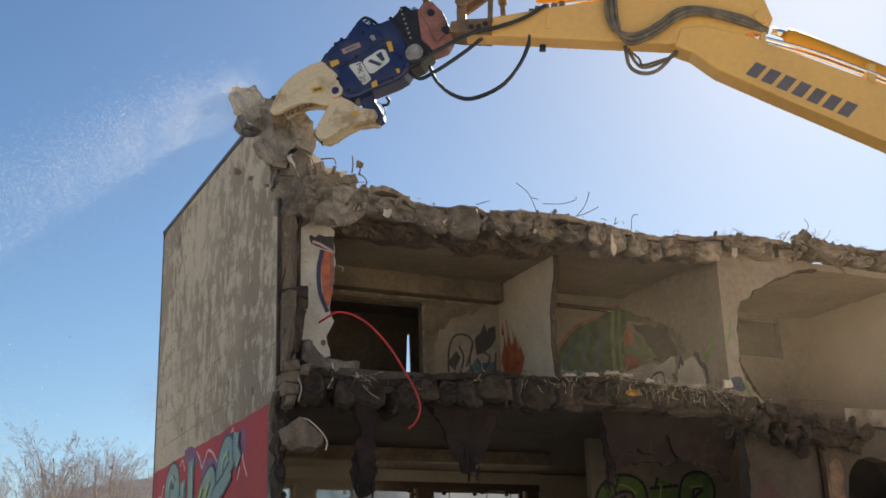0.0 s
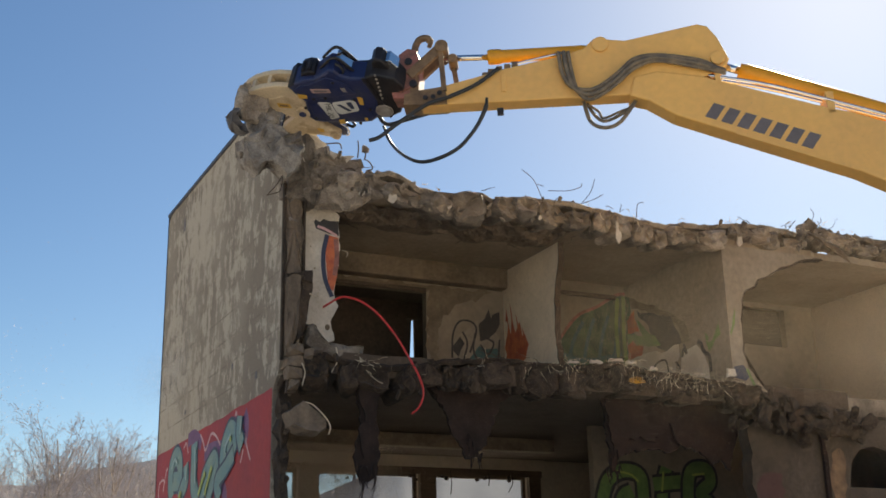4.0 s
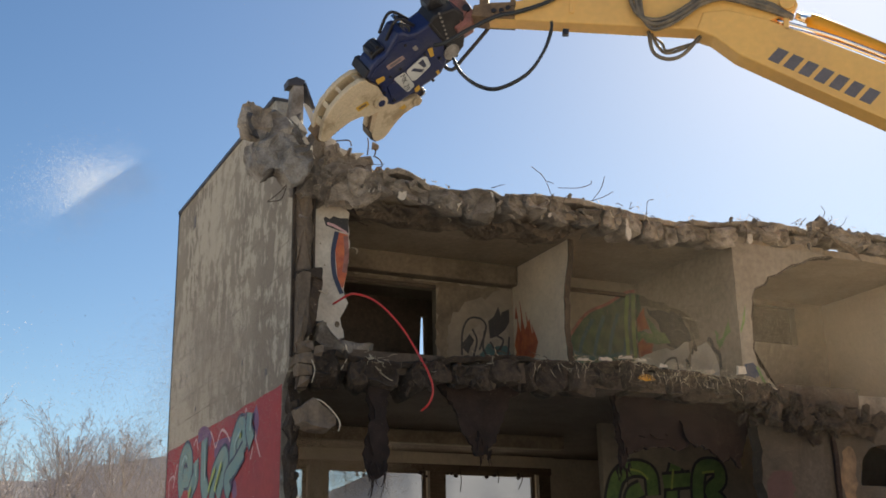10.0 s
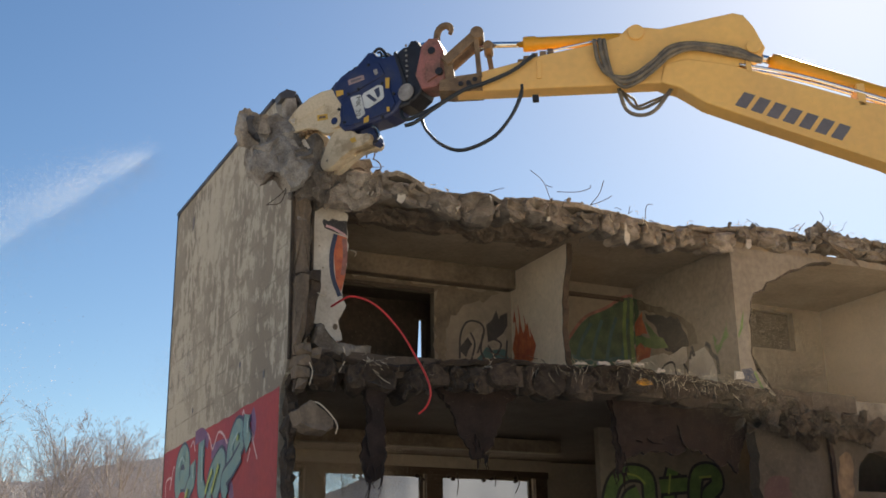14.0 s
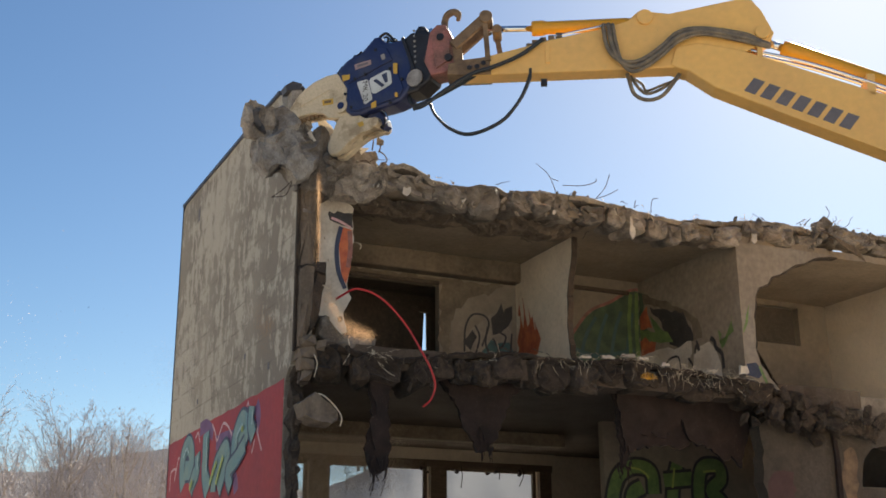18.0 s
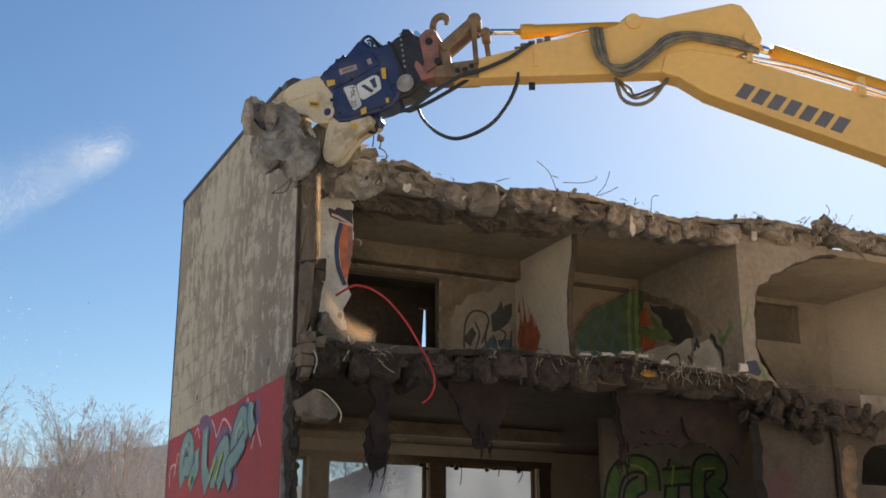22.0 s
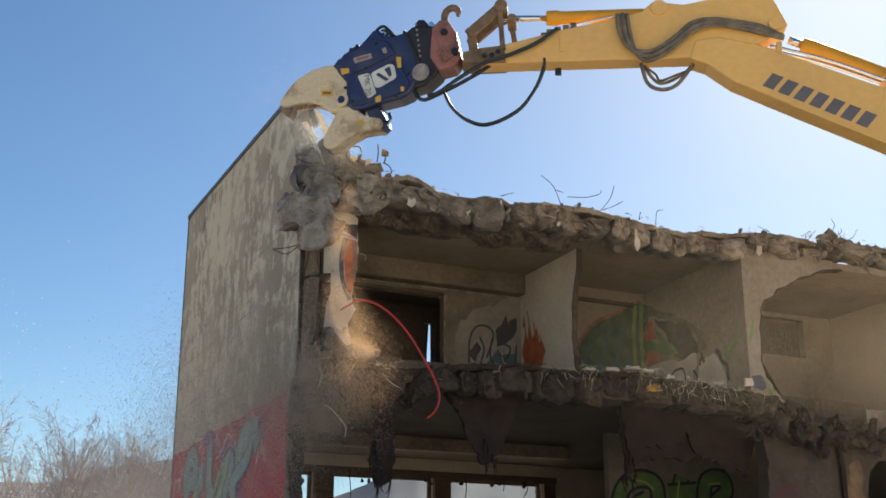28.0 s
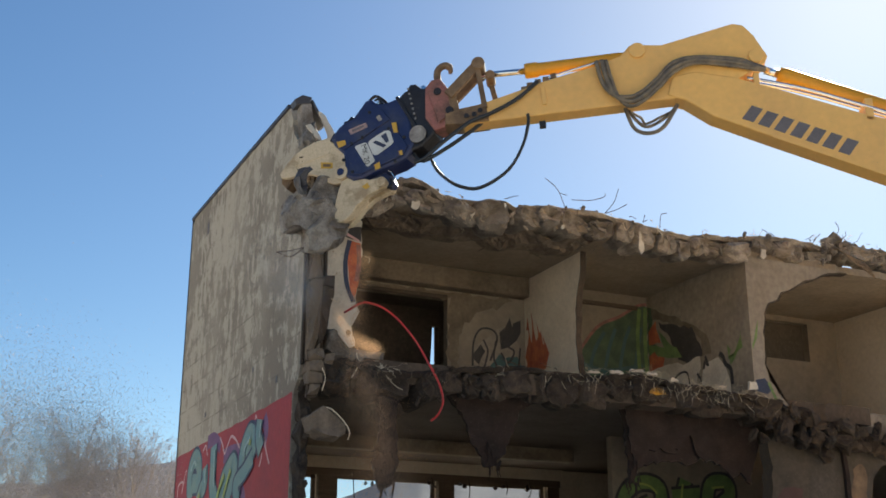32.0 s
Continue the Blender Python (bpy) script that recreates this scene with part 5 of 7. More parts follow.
def rib_mesh(seed, material):
    """The broken end of a hollow floor block: flat on top, trough-shaped below, with a torn face, one metre each way."""
    rnd = random.Random(seed)
    bm = bmesh.new()
    n = 18
    flare, drop = rnd.uniform(0.78, 1.0), rnd.uniform(2.2, 4.0)
    rings = []
    for f, sc in ((0.0, 0.80), (0.06, 0.95), (0.25, 1.0), (0.6, 1.0), (1.0, 0.96)):
        ring = []
        for i in range(n):
            a = 2 * math.pi * i / n
            c, w = math.cos(a), math.sin(a)
            x = math.copysign(abs(c) ** 0.55, c) * 0.5
            z = math.copysign(abs(w) ** (0.35 if w > 0 else 2 / drop), w) * 0.5
            x *= flare + (1 - flare) * (z + 0.5)
            ring.append(bm.verts.new((x * sc, f - 0.5 + 0.05 * rnd.uniform(-1, 1), z * sc)))
        rings.append(ring)
    for r0, r1 in zip(rings, rings[1:]):
        for i in range(n):
            bm.faces.new((r0[i], r1[i], r1[(i + 1) % n], r0[(i + 1) % n]))
    dent = rnd.uniform(-0.06, 0.22)
    for r, d in ((rings[0], dent), (rings[-1][::-1], 0.0)):
        mid = bm.verts.new(sum((v.co for v in r), Vector()) / n + Vector((rnd.uniform(-0.1, 0.1), d, rnd.uniform(-0.1, 0.1))))
        for i in range(n):
            bm.faces.new((r[i], r[(i + 1) % n], mid))
    bmesh.ops.subdivide_edges(bm, edges=[e for e in bm.edges if e.calc_length() > 0.16], cuts=1)
    bmesh.ops.triangulate(bm, faces=bm.faces)
    off = Vector((seed * 2.3, seed * 0.7, seed))
    for v in bm.verts:
        q = v.co * 2.4 + off
        big = Vector((noise.noise(q), noise.noise(q + Vector((9, 0, 0))), noise.noise(q + Vector((0, 9, 0)))))
        q = v.co * 9 + off
        fine = Vector((noise.noise(q), noise.noise(q + Vector((9, 0, 0))), noise.noise(q + Vector((0, 9, 0)))))
        v.co += big * 0.11 + fine * 0.045
    me = bpy.data.meshes.new("rib_end")
    bmesh.ops.recalc_face_normals(bm, faces=bm.faces)
    bm.to_mesh(me)
    bm.free()
    me.materials.append(material)
    return me


def crust(name, x0, x1, y0, tops, thick, seed, material, parent, label):
    """The thin screed over the blocks, torn along its front."""
    verts, faces = [], []
    n = int((x1 - x0) / 0.07)
    for i in range(n + 1):
        x = x0 + (x1 - x0) * i / n
        z = float(np.interp(x, [t[0] for t in tops], [t[1] for t in tops]))
        z += 0.035 * noise.noise(Vector((x * 1.3, seed, 0))) + 0.03 * noise.noise(Vector((x * 5, seed, 3))) + 0.015 * noise.noise(Vector((x * 13, seed, 5)))
        y = y0 + 0.16 * noise.noise(Vector((x * 1.1, seed, 9))) + 0.07 * noise.noise(Vector((x * 5, seed, 9)))
        h = thick * (1 + 0.5 * noise.noise(Vector((x * 3, seed, 12))))
        verts += [(x, y + 0.03, z), (x, y, z - 0.3 * h), (x, y + 0.05, z - h), (x, y0 + 1.1, z - h), (x, y0 + 1.1, z - 0.01)]
    for i in range(n):
        for k in range(5):
            a, b = i * 5 + k, i * 5 + (k + 1) % 5
            faces.append((a, b, b + 5, a + 5))
    faces += [(0, 1, 2, 3, 4), tuple(range(n * 5 + 4, n * 5 - 1, -1))]
    return raw(name, verts, faces, material, parent, label)


def slab(name, x0, x1, y0, y1, z0, z1, label, tops, deep, seed, dark=False):
    """deep: pairs of x and the blocks' height there. dark: shade is put into the colours."""
    s = empty(name)
    front = ragged([(x0, y0), (x1, y0)], 0.25, 0.07, seed)
    part("deck", prism(front + [(x1, y1), (x0, y1)], z0, z1, "z"), M_DEEP if dark else M_CEIL, s, "cracked concrete deck")
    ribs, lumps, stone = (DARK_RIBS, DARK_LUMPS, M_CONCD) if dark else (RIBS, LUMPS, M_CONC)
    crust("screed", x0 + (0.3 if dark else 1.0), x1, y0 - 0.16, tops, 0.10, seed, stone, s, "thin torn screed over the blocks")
    rnd = random.Random(seed)
    x = x0 + 0.2

    def top_at(x):
        return float(np.interp(x, [t[0] for t in tops], [t[1] for t in tops]))
    while x < x1:
        h = float(np.interp(x, [d[0] for d in deep], [d[1] for d in deep])) * rnd.uniform(0.66, 1.2)
        w = rnd.uniform(0.34, 0.76)
        ob = new("rib_end", rnd.choice(ribs))
        ob.parent = s
        ob.matrix_basis = Matrix.LocRotScale((x, y0 + 0.16 - rnd.uniform(-0.10, 0.12), top_at(x) - 0.03 - h * 0.5 - rnd.uniform(-0.02, 0.09)), Euler((rnd.uniform(-0.2, 0.3), rnd.uniform(-0.25, 0.25), rnd.uniform(-0.4, 0.4))), (w * 1.04, rnd.uniform(0.6, 0.8), h))
        x += w * rnd.uniform(0.86, 1.06)
    for _ in range(int((x1 - x0) * 9)):
        x = rnd.uniform(x0 + 0.1, x1)
        zt = top_at(x)
        h = float(np.interp(x, [d[0] for d in deep], [d[1] for d in deep]))
        k = rnd.uniform(0.025, 0.11)
        ob = new("rubble_piece", rnd.choice(lumps))
        ob.parent = s
        z = zt + rnd.uniform(-0.05, 0.0) if rnd.random() < 0.14 else zt - rnd.uniform(0.1, h)
        ob.matrix_basis = Matrix.LocRotScale((x, y0 - rnd.uniform(0.05, 0.30), z), Euler((rnd.uniform(0, 6), rnd.uniform(0, 6), rnd.uniform(0, 6))), (k * 1.7, k, k * 0.6))
    return tagged(s, label, "slab", kind="structure")


def strands(parent, name, x0, x1, y, tops, count, material, seed, up=0.2, reach=0.45, r=0.012, clumps=0):
    rnd = random.Random(seed)
    tufts = [rnd.uniform(x0, x1) for _ in range(clumps)]
    for _ in range(count):
        x = rnd.choice(tufts) + rnd.gauss(0, 0.13) if tufts else rnd.uniform(x0, x1)
        hang = rnd.random() < 0.3
        z = float(np.interp(x, [t[0] for t in tops], [t[1] for t in tops])) - (0.0 if up == 0 else rnd.uniform(0.05, 0.25) if hang else rnd.uniform(-0.05, 0.05))
        p = Vector((x, y - rnd.uniform(0.0, 0.25), z))
        d = Vector((rnd.choice((-1, 1)), rnd.uniform(-0.5, 0.1), rnd.uniform(-0.3, up)))
        if hang:
            d = Vector((rnd.uniform(-0.7, 0.7), rnd.uniform(-0.5, 0), -1))
        d.normalize()
        pts, n, L = [p], 6, rnd.uniform(0.12, reach)
        for i in range(n):
            d = (d + Vector((rnd.gauss(0, 0.35), rnd.gauss(0, 0.25), rnd.gauss(-0.05, 0.38)))).normalized()
            p = p + d * L / n
            pts.append(p)
        tube(name, curve(pts, 2), [r * (1 - 0.04 * i) for i in range(2 * n + 1)], material, parent, segs=4)


ROOF_TOPS = [(0.5, 9.75), (1.04, 9.71), (1.16, 9.47), (1.49, 9.44), (1.94, 9.55), (2.51, 9.32), (3.1, 9.30), (3.7, 9.42), (4.06, 9.30), (4.8, 9.46), (5.84, 9.47), (6.3, 9.42), (6.9, 9.38), (7.87, 9.31), (9.0, 9.38), (9.6, 9.50), (10.1, 9.56), (11.3, 9.62), (11.63, 9.5), (12.0, 9.74), (12.3, 9.70), (14.5, 9.66), (20, 9.66)]
SLAB_TOPS = [(0.5, 6.1), (0.8, 6.0), (1.42, 5.92), (2.06, 5.92), (2.5, 6.0), (3.17, 6.11), (4.1, 6.2), (5.0, 6.17), (6.0, 6.21), (6.7, 6.30), (7.88, 6.19), (9.0, 6.12), (9.68, 6.08), (10.66, 5.82), (11.4, 5.58), (12.2, 5.55), (14, 5.4)]


def build_slabs():
    for k in range(9):
        LUMPS.append(rock_mesh("rubble_piece", 100 + k, (1, 1, 1), M_CONC, 0.16, 4, 3, 0.62))
        DARK_LUMPS.append(rock_mesh("rubble_piece", 100 + k, (1, 1, 1), M_CONCD, 0.16, 4, 3, 0.62))
        RIBS.append(rib_mesh(130 + k, M_CONC))
        DARK_RIBS.append(rib_mesh(150 + k, M_CONCD))
    r = slab("roof_slab", 0.4, 20.0, -0.12, 4.6, CEIL, 9.2, "broken ribbed concrete roof slab with crumbled edge", ROOF_TOPS, [(0, 0.5), (5.5, 0.48), (6.6, 0.40), (20, 0.38)], 51)
    strands(r, "rebar", 0.8, 14, -0.15, ROOF_TOPS, 26, M_REBAR, 52, 0.6, 0.5, 0.009)
    strands(r, "lath_strand", 0.6, 13, -0.25, ROOF_TOPS, 40, M_STRAW, 53, 0.1, 0.22, 0.007, 12)
    flat = [(0.0, CEIL - 0.01), (20.0, CEIL - 0.01)]
    strands(r, "lath_strand", 0.9, 5.8, 0.6, flat, 26, M_STRAW, 54, 0.0, 0.16, 0.008, 5)
    strands(r, "lath_strand", 1.2, 9.0, 1.6, flat, 10, M_REBAR, 55, 0.0, 0.4, 0.009)
    strands(r, "rebar", 1.0, 9.0, 0.5, flat, 10, M_REBAR, 56, 0.0, 0.4, 0.009)
    for pts in ([(4.72, 9.98), (4.98, 9.80), (5.12, 9.50), (5.18, 9.32)], [(5.3, 9.62), (5.75, 9.68), (6.05, 9.80), (6.08, 9.88)], [(6.05, 9.45), (6.28, 9.72), (6.40, 10.02)], [(6.08, 9.46), (6.35, 9.58), (6.58, 9.72)], [(5.05, 9.72), (5.2, 9.70)], [(7.35, 9.35), (7.4, 9.62), (7.55, 9.68)], [(6.95, 9.40), (7.0, 9.56)], [(11.9, 9.72), (12.10, 9.98), (12.02, 10.14)], [(12.12, 9.74), (12.28, 9.86), (12.28, 9.95)], [(11.35, 9.62), (11.55, 9.80)], [(11.3, 9.55), (11.42, 9.66)]):
        tube("rebar", curve([(a, -0.3, b) for a, b in pts], 4), 0.0075, M_REBAR, r, segs=5)
    for k, (x, z, w, h) in enumerate(((1.95, 8.98, 0.09, 0.09), (1.35, 9.0, 0.06, 0.04), (3.10, 8.98, 0.05, 0.05), (6.85, 8.92, 0.07, 0.24), (9.9, 9.1, 0.08, 0.11), (5.05, 9.0, 0.04, 0.05))):
        part("plaster_scrap", prism(ragged([(x - w, z - h * 0.5), (x, z - h), (x + w * 0.8, z - h * 0.3), (x + w, z + h), (x - w * 0.6, z + h), (x - w, z - h * 0.5)], 0.04, 0.012, k)[:-1], -0.36, -0.33), M_WHITEPL, r, "pale scrap of plaster")
    for k in range(9):
        tube("splinter", [(2.72 + 0.045 * k, -0.3, 8.86), (2.70 + 0.055 * k, -0.34, 8.94 + 0.07 * abs(math.sin(k * 2.1)))], 0.013, M_STRAW, r, "pale splinter of lath", segs=4)
    verts, faces = [], []
    nx, ny = 74, 18
    for i in range(nx + 1):
        for j in range(ny + 1):
            x, y = 1.15 + 5.05 * i / nx, 0.12 + (1.5 + 0.4 * noise.noise(Vector((i * 0.11, 4, 0)))) * j / ny
            fade = min(1.0, (ny - j) / 7) * min(1.0, i / 4, (nx - i) / 4)
            d = 0.10 * max(0.0, 0.35 + noise.noise(Vector((x * 1.7, y * 2.2, 2)))) + 0.07 * noise.noise(Vector((x * 5, y * 6, 7))) + 0.03 * noise.noise(Vector((x * 13, y * 14, 1)))
            verts.append((x, y, CEIL + 0.012 - fade * (0.04 + max(-0.02, d))))
    for i in range(nx):
        for j in range(ny):
            a = i * (ny + 1) + j
            faces.append((a, a + ny + 1, a + ny + 2, a + 1))
    raw("torn_soffit", verts, faces, M_PIER, r, "torn dark plaster under the roof edge")
    heap = [(11.72, 9.60, 0.24), (11.95, 9.72, 0.26), (12.2, 9.62, 0.2), (11.85, 9.45, 0.22), (12.35, 9.52, 0.14), (11.6, 9.42, 0.16)]
    for k, (x, z, w) in enumerate(heap):
        ob = new("rubble_piece", LUMPS[k])
        ob.parent = r
        ob.matrix_basis = Matrix.LocRotScale((x, -0.32, z), Euler((k, k * 2, k)), (w, w, w))
    for k in range(12):
        x = 11.7 + 0.06 * k
        tube("lath_strand", curve([(x, -0.42, 9.5 - 0.02 * k), (x + 0.25, -0.5, 9.38 - 0.02 * k), (x + 0.45, -0.5, 9.22 - 0.03 * k)], 3), 0.012, M_TIMBER, r, segs=4)
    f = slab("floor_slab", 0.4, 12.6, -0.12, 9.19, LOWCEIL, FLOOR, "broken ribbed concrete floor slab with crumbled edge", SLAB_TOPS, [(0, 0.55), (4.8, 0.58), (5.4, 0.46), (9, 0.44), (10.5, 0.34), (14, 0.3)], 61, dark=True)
    strands(f, "rebar", 0.6, 12, -0.25, SLAB_TOPS, 30, M_REBAR, 62, 0.1, 0.6, 0.009)
    strands(f, "lath_strand", 0.5, 11, -0.28, SLAB_TOPS, 60, M_STRAW, 63, 0.2, 0.34, 0.0042, 12)
    strands(f, "lath_strand", 4.6, 9.3, -0.30, SLAB_TOPS, 130, M_STRAW, 64, 0.25, 0.34, 0.004, 16)
    for k in range(11):
        a = math.pi * (0.08 + 0.84 * k / 10)
        tube("lath_strand", [(6.98, -0.40, 5.88), (6.98 + 0.20 * math.cos(a), -0.44, 5.88 + 0.13 * math.sin(a))], 0.007, M_ORANGEY, f, "fan of orange fibre", segs=4)
    for k, (x, z, w, h) in enumerate(((5.6, 6.2, 0.12, 0.02), (6.1, 6.24, 0.14, 0.03), (6.55, 6.31, 0.16, 0.03), (6.9, 6.28, 0.12, 0.025), (7.4, 6.2, 0.10, 0.035), (9.3, 6.24, 0.11, 0.09), (8.5, 6.16, 0.13, 0.02))):
        part("plaster_scrap", prism(ragged([(x - w, z - h), (x + w, z - h * 0.6), (x + w * 0.8, z + h), (x - w * 0.7, z + h), (x - w, z - h)], 0.05, 0.012, k)[:-1], -0.42, -0.36), M_WHITEPL, f, "pale scrap of plaster")
    rnd = random.Random(65)
    for k in range(84):
        x = rnd.uniform(9.3, 12.9)
        z = float(np.interp(x, [9.3, 9.8, 10.6, 11.1, 11.7, 12.3, 13.0], [5.80, 5.92, 5.96, 5.68, 5.62, 5.72, 5.5])) - rnd.uniform(0.02, 0.72 if x < 11.4 else 0.4)
        w = rnd.uniform(0.08, 0.32)
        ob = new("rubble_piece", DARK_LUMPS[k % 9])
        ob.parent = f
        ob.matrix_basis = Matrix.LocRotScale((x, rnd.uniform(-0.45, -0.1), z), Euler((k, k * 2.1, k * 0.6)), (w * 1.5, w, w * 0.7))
    fr = part("floor_slab_far", box(12.6, 20.0, 0.36, 9.19, LOWCEIL, FLOOR), M_CONC)
    tagged(fr, "concrete floor slab of the far rooms", "slab", kind="structure")


def build_hanging():
    def rag(points, y, seed, label):
        h = empty("hanging_sheet")
        rnd = random.Random(seed)
        part("sheet", prism(ragged(points + [points[0]], 0.07, 0.035, seed)[:-1], y, y + 0.06), M_SHEET, h)
        part("torn_layer", prism(ragged([(a * 0.7 + points[0][0] * 0.3 + 0.05, b * 0.8 + points[0][1] * 0.2) for a, b in points] + [points[0]], 0.08, 0.05, seed + 1)[:-1], y - 0.07, y - 0.03), M_SHEET, h)
        low = min(points, key=lambda p: p[1])
        for k in range(9):
            x, z = low[0] + rnd.uniform(-0.18, 0.18), low[1] + rnd.uniform(0.0, 0.5)
            tube("shred", curve([(x, y, z), (x + rnd.uniform(-0.06, 0.06), y - 0.03, z - 0.15), (x + rnd.uniform(-0.1, 0.1), y - 0.02, z - rnd.uniform(0.2, 0.45))], 4), [0.02] * 5 + [0.008] * 4, M_SHEET, h, segs=5)
        return tagged(h, label, "sheeting")
    rag([(1.30, 5.8), (1.80, 5.8), (1.72, 5.13), (1.77, 4.37), (1.71, 3.96), (1.51, 3.87), (1.35, 4.02), (1.28, 4.31), (1.43, 4.82)], -0.14, 71, "dark torn sheeting hanging from the broken floor edge")
    rag([(2.75, 5.78), (4.9, 5.78), (4.37, 5.45), (4.03, 4.68), (3.78, 4.42), (3.63, 4.44), (3.48, 4.71), (3.12, 5.35)], 0.25, 72, "dark torn sheeting sagging under the broken floor")
    rag([(6.7, 5.8), (9.98, 5.8), (10.0, 5.22), (9.72, 4.42), (9.5, 4.62), (9.3, 4.5), (9.04, 4.72), (8.83, 5.14), (8.58, 4.89), (8.23, 4.72), (7.7, 4.78), (7.04, 4.60), (6.87, 4.30), (6.80, 4.9)], 0.42, 73, "broad dark sheeting hanging under the broken floor")
    c = empty("hanging_block")
    chunk("concrete", [(0.06, 4.98), (0.30, 5.12), (0.52, 5.02), (0.70, 4.84), (0.74, 4.70), (0.58, 4.60), (0.30, 4.62), (0.10, 4.72)], -0.42, 0.05, M_PIER, c, 77, at=(0.4, 4.85), rough=0.05)
    c.matrix_basis = pose(0.4, 0, 4.85)
    tube("rebar", curve([(-0.12, -0.40, 0.29), (0.02, -0.47, 0.24), (0.22, -0.49, 0.06), (0.33, -0.48, -0.10), (0.32, -0.45, -0.24)]), 0.011, M_STRAW, c)
    tagged(c, "concrete lump hanging on a bent rebar below the floor", "rubble")
    for k, (x, z, s) in enumerate(((0.18, 5.45, 0.2), (0.1, 5.1, 0.16), (0.12, 4.72, 0.14), (0.08, 4.3, 0.15), (0.40, 5.85, 0.3), (0.6, 5.72, 0.36), (0.7, 6.0, 0.3), (0.1, 3.9, 0.15), (0.42, 5.5, 0.2))):
        ob = new("wall_end_lump", DARK_LUMPS[k % 9])
        ob.matrix_basis = Matrix.LocRotScale((x, -0.05, z), Euler((k, k * 2, k * 3)), (s * 0.85, s * 0.8, s * 1.25))
        tagged(ob, "crumbled masonry lump on the broken wall end", "rubble", group="lumps on the wall end")
    hose = empty("red_pipe")
    tube("pipe", curve([(0.80, 0.1, 6.94), (0.95, -0.25, 7.03), (1.09, -0.3, 7.05), (1.37, -0.32, 6.98), (1.66, -0.36, 6.77), (1.95, -0.42, 6.42), (2.18, -0.5, 6.0), (2.36, -0.52, 5.67), (2.44, -0.5, 5.39), (2.39, -0.42, 5.17), (2.30, -0.3, 5.06)]), 0.0195, M_REDHOSE, hose)
    tagged(hose, "thin red plastic pipe hanging in a curve", "pipe")


def build_top_rubble():
    """Broken masonry on the corner where the crusher bites."""
    rnd = random.Random(81)
    for k in range(26):
        x = rnd.uniform(0.25, 1.7)
        z = 9.15 + max(0, 0.9 - x) * 0.35 + rnd.uniform(-0.15, 0.35)
        s = rnd.uniform(0.07, 0.26)
        ob = new("corner_rubble", LUMPS[k % 9])
        ob.matrix_basis = Matrix.LocRotScale((x, rnd.uniform(-0.2, 0.6), z), Euler((k, k * 2.1, k * 0.7)), (s * 1.4, s, s * 0.8))
        tagged(ob, "jagged concrete rubble on the broken wall corner", "rubble", group="rubble on the wall corner")
    heap = empty("broken_masonry")
    for k, (poly, y0, y1, mt) in enumerate((
            ([(0.02, 8.85), (0.0, 9.35), (0.2, 9.75), (0.36, 10.05), (0.5, 10.02), (0.62, 9.62), (0.72, 9.2), (0.5, 8.7)], -0.14, 0.45, M_CONC),
            ([(0.45, 9.1), (0.5, 9.75), (0.72, 9.88), (0.96, 9.74), (1.2, 9.7), (1.42, 9.78), (1.52, 9.5), (1.2, 9.2)], -0.2, 0.4, M_CONC),
            ([(0.03, 9.5), (0.05, 10.3), (0.2, 10.6), (0.34, 10.35), (0.32, 9.7)], 0.3, 0.8, M_CHUNK),
            ([(0.6, 8.75), (0.75, 9.2), (1.3, 9.25), (1.6, 9.0), (1.2, 8.8)], -0.22, 0.2, M_CONC))):
        chunk("masonry", poly, y0, y1, mt, heap, 200 + k, rough=0.09)
    for k, (poly, y) in enumerate((([(0.10, 9.90), (0.15, 9.93), (0.45, 9.42), (0.30, 9.55)], -0.17), ([(0.0, 10.45), (0.08, 10.5), (0.34, 10.2), (0.2, 10.22)], 0.24), ([(0.3, 10.85), (0.36, 10.86), (0.66, 10.42), (1.0, 10.02), (0.86, 10.0), (0.5, 10.35)], 0.42), ([(0.5, 10.15), (0.85, 10.0), (0.6, 9.85)], 0.0), ([(0.72, 9.8), (0.98, 9.75), (0.84, 9.62)], -0.24), ([(1.02, 9.72), (1.25, 9.74), (1.12, 9.6)], -0.22))):
        part("plaster_shard", prism(ragged(poly + [poly[0]], 0.1, 0.02, k)[:-1], y, y + 0.05), M_WHITEPL, heap, "thin pale plaster shard")
    for pts in ([(1.31, 9.72), (1.33, 9.9), (1.32, 10.06)], [(1.44, 9.70), (1.47, 9.8), (1.46, 9.9)], [(0.1, 9.6), (-0.1, 9.62), (-0.25, 9.58)], [(0.2, 9.5), (-0.05, 9.48), (-0.2, 9.52)], [(0.7, 9.9), (0.95, 9.95), (1.0, 9.85)], [(0.9, 9.4), (1.2, 9.5), (1.3, 9.38)], [(1.45, 9.72), (1.56, 9.66), (1.6, 9.55), (1.5, 9.5)]):
        tube("rebar", curve([(a, -0.24, b) for a, b in pts], 4), 0.013, M_REBAR, heap, segs=5)
    ob = new("lump", rock_mesh("lump", 88, (0.12, 0.1, 0.15), M_CONC, 0.25, 3, 4))
    ob.parent = heap
    ob.matrix_basis = pose(1.47, -0.24, 9.93)
    tagged(heap, "jagged brown masonry heap with pale plaster shards on the wall corner", "rubble")
    st = empty("chimney_stub", pose(0.17, 0.85, 10.80, 0, -6, 0))
    part("pipe", prism([(-0.14, -0.8), (0.16, -0.8), (0.11, 0.32), (-0.10, 0.32)], -0.14, 0.14, bevel=0.02), M_CHUNK, st)
    part("cap", prism([(-0.20, 0.26), (0.08, 0.30), (0.13, 0.44), (-0.06, 0.48), (-0.22, 0.38)], -0.15, 0.15, bevel=0.02), M_FLASH, st, "dark tarred cap")
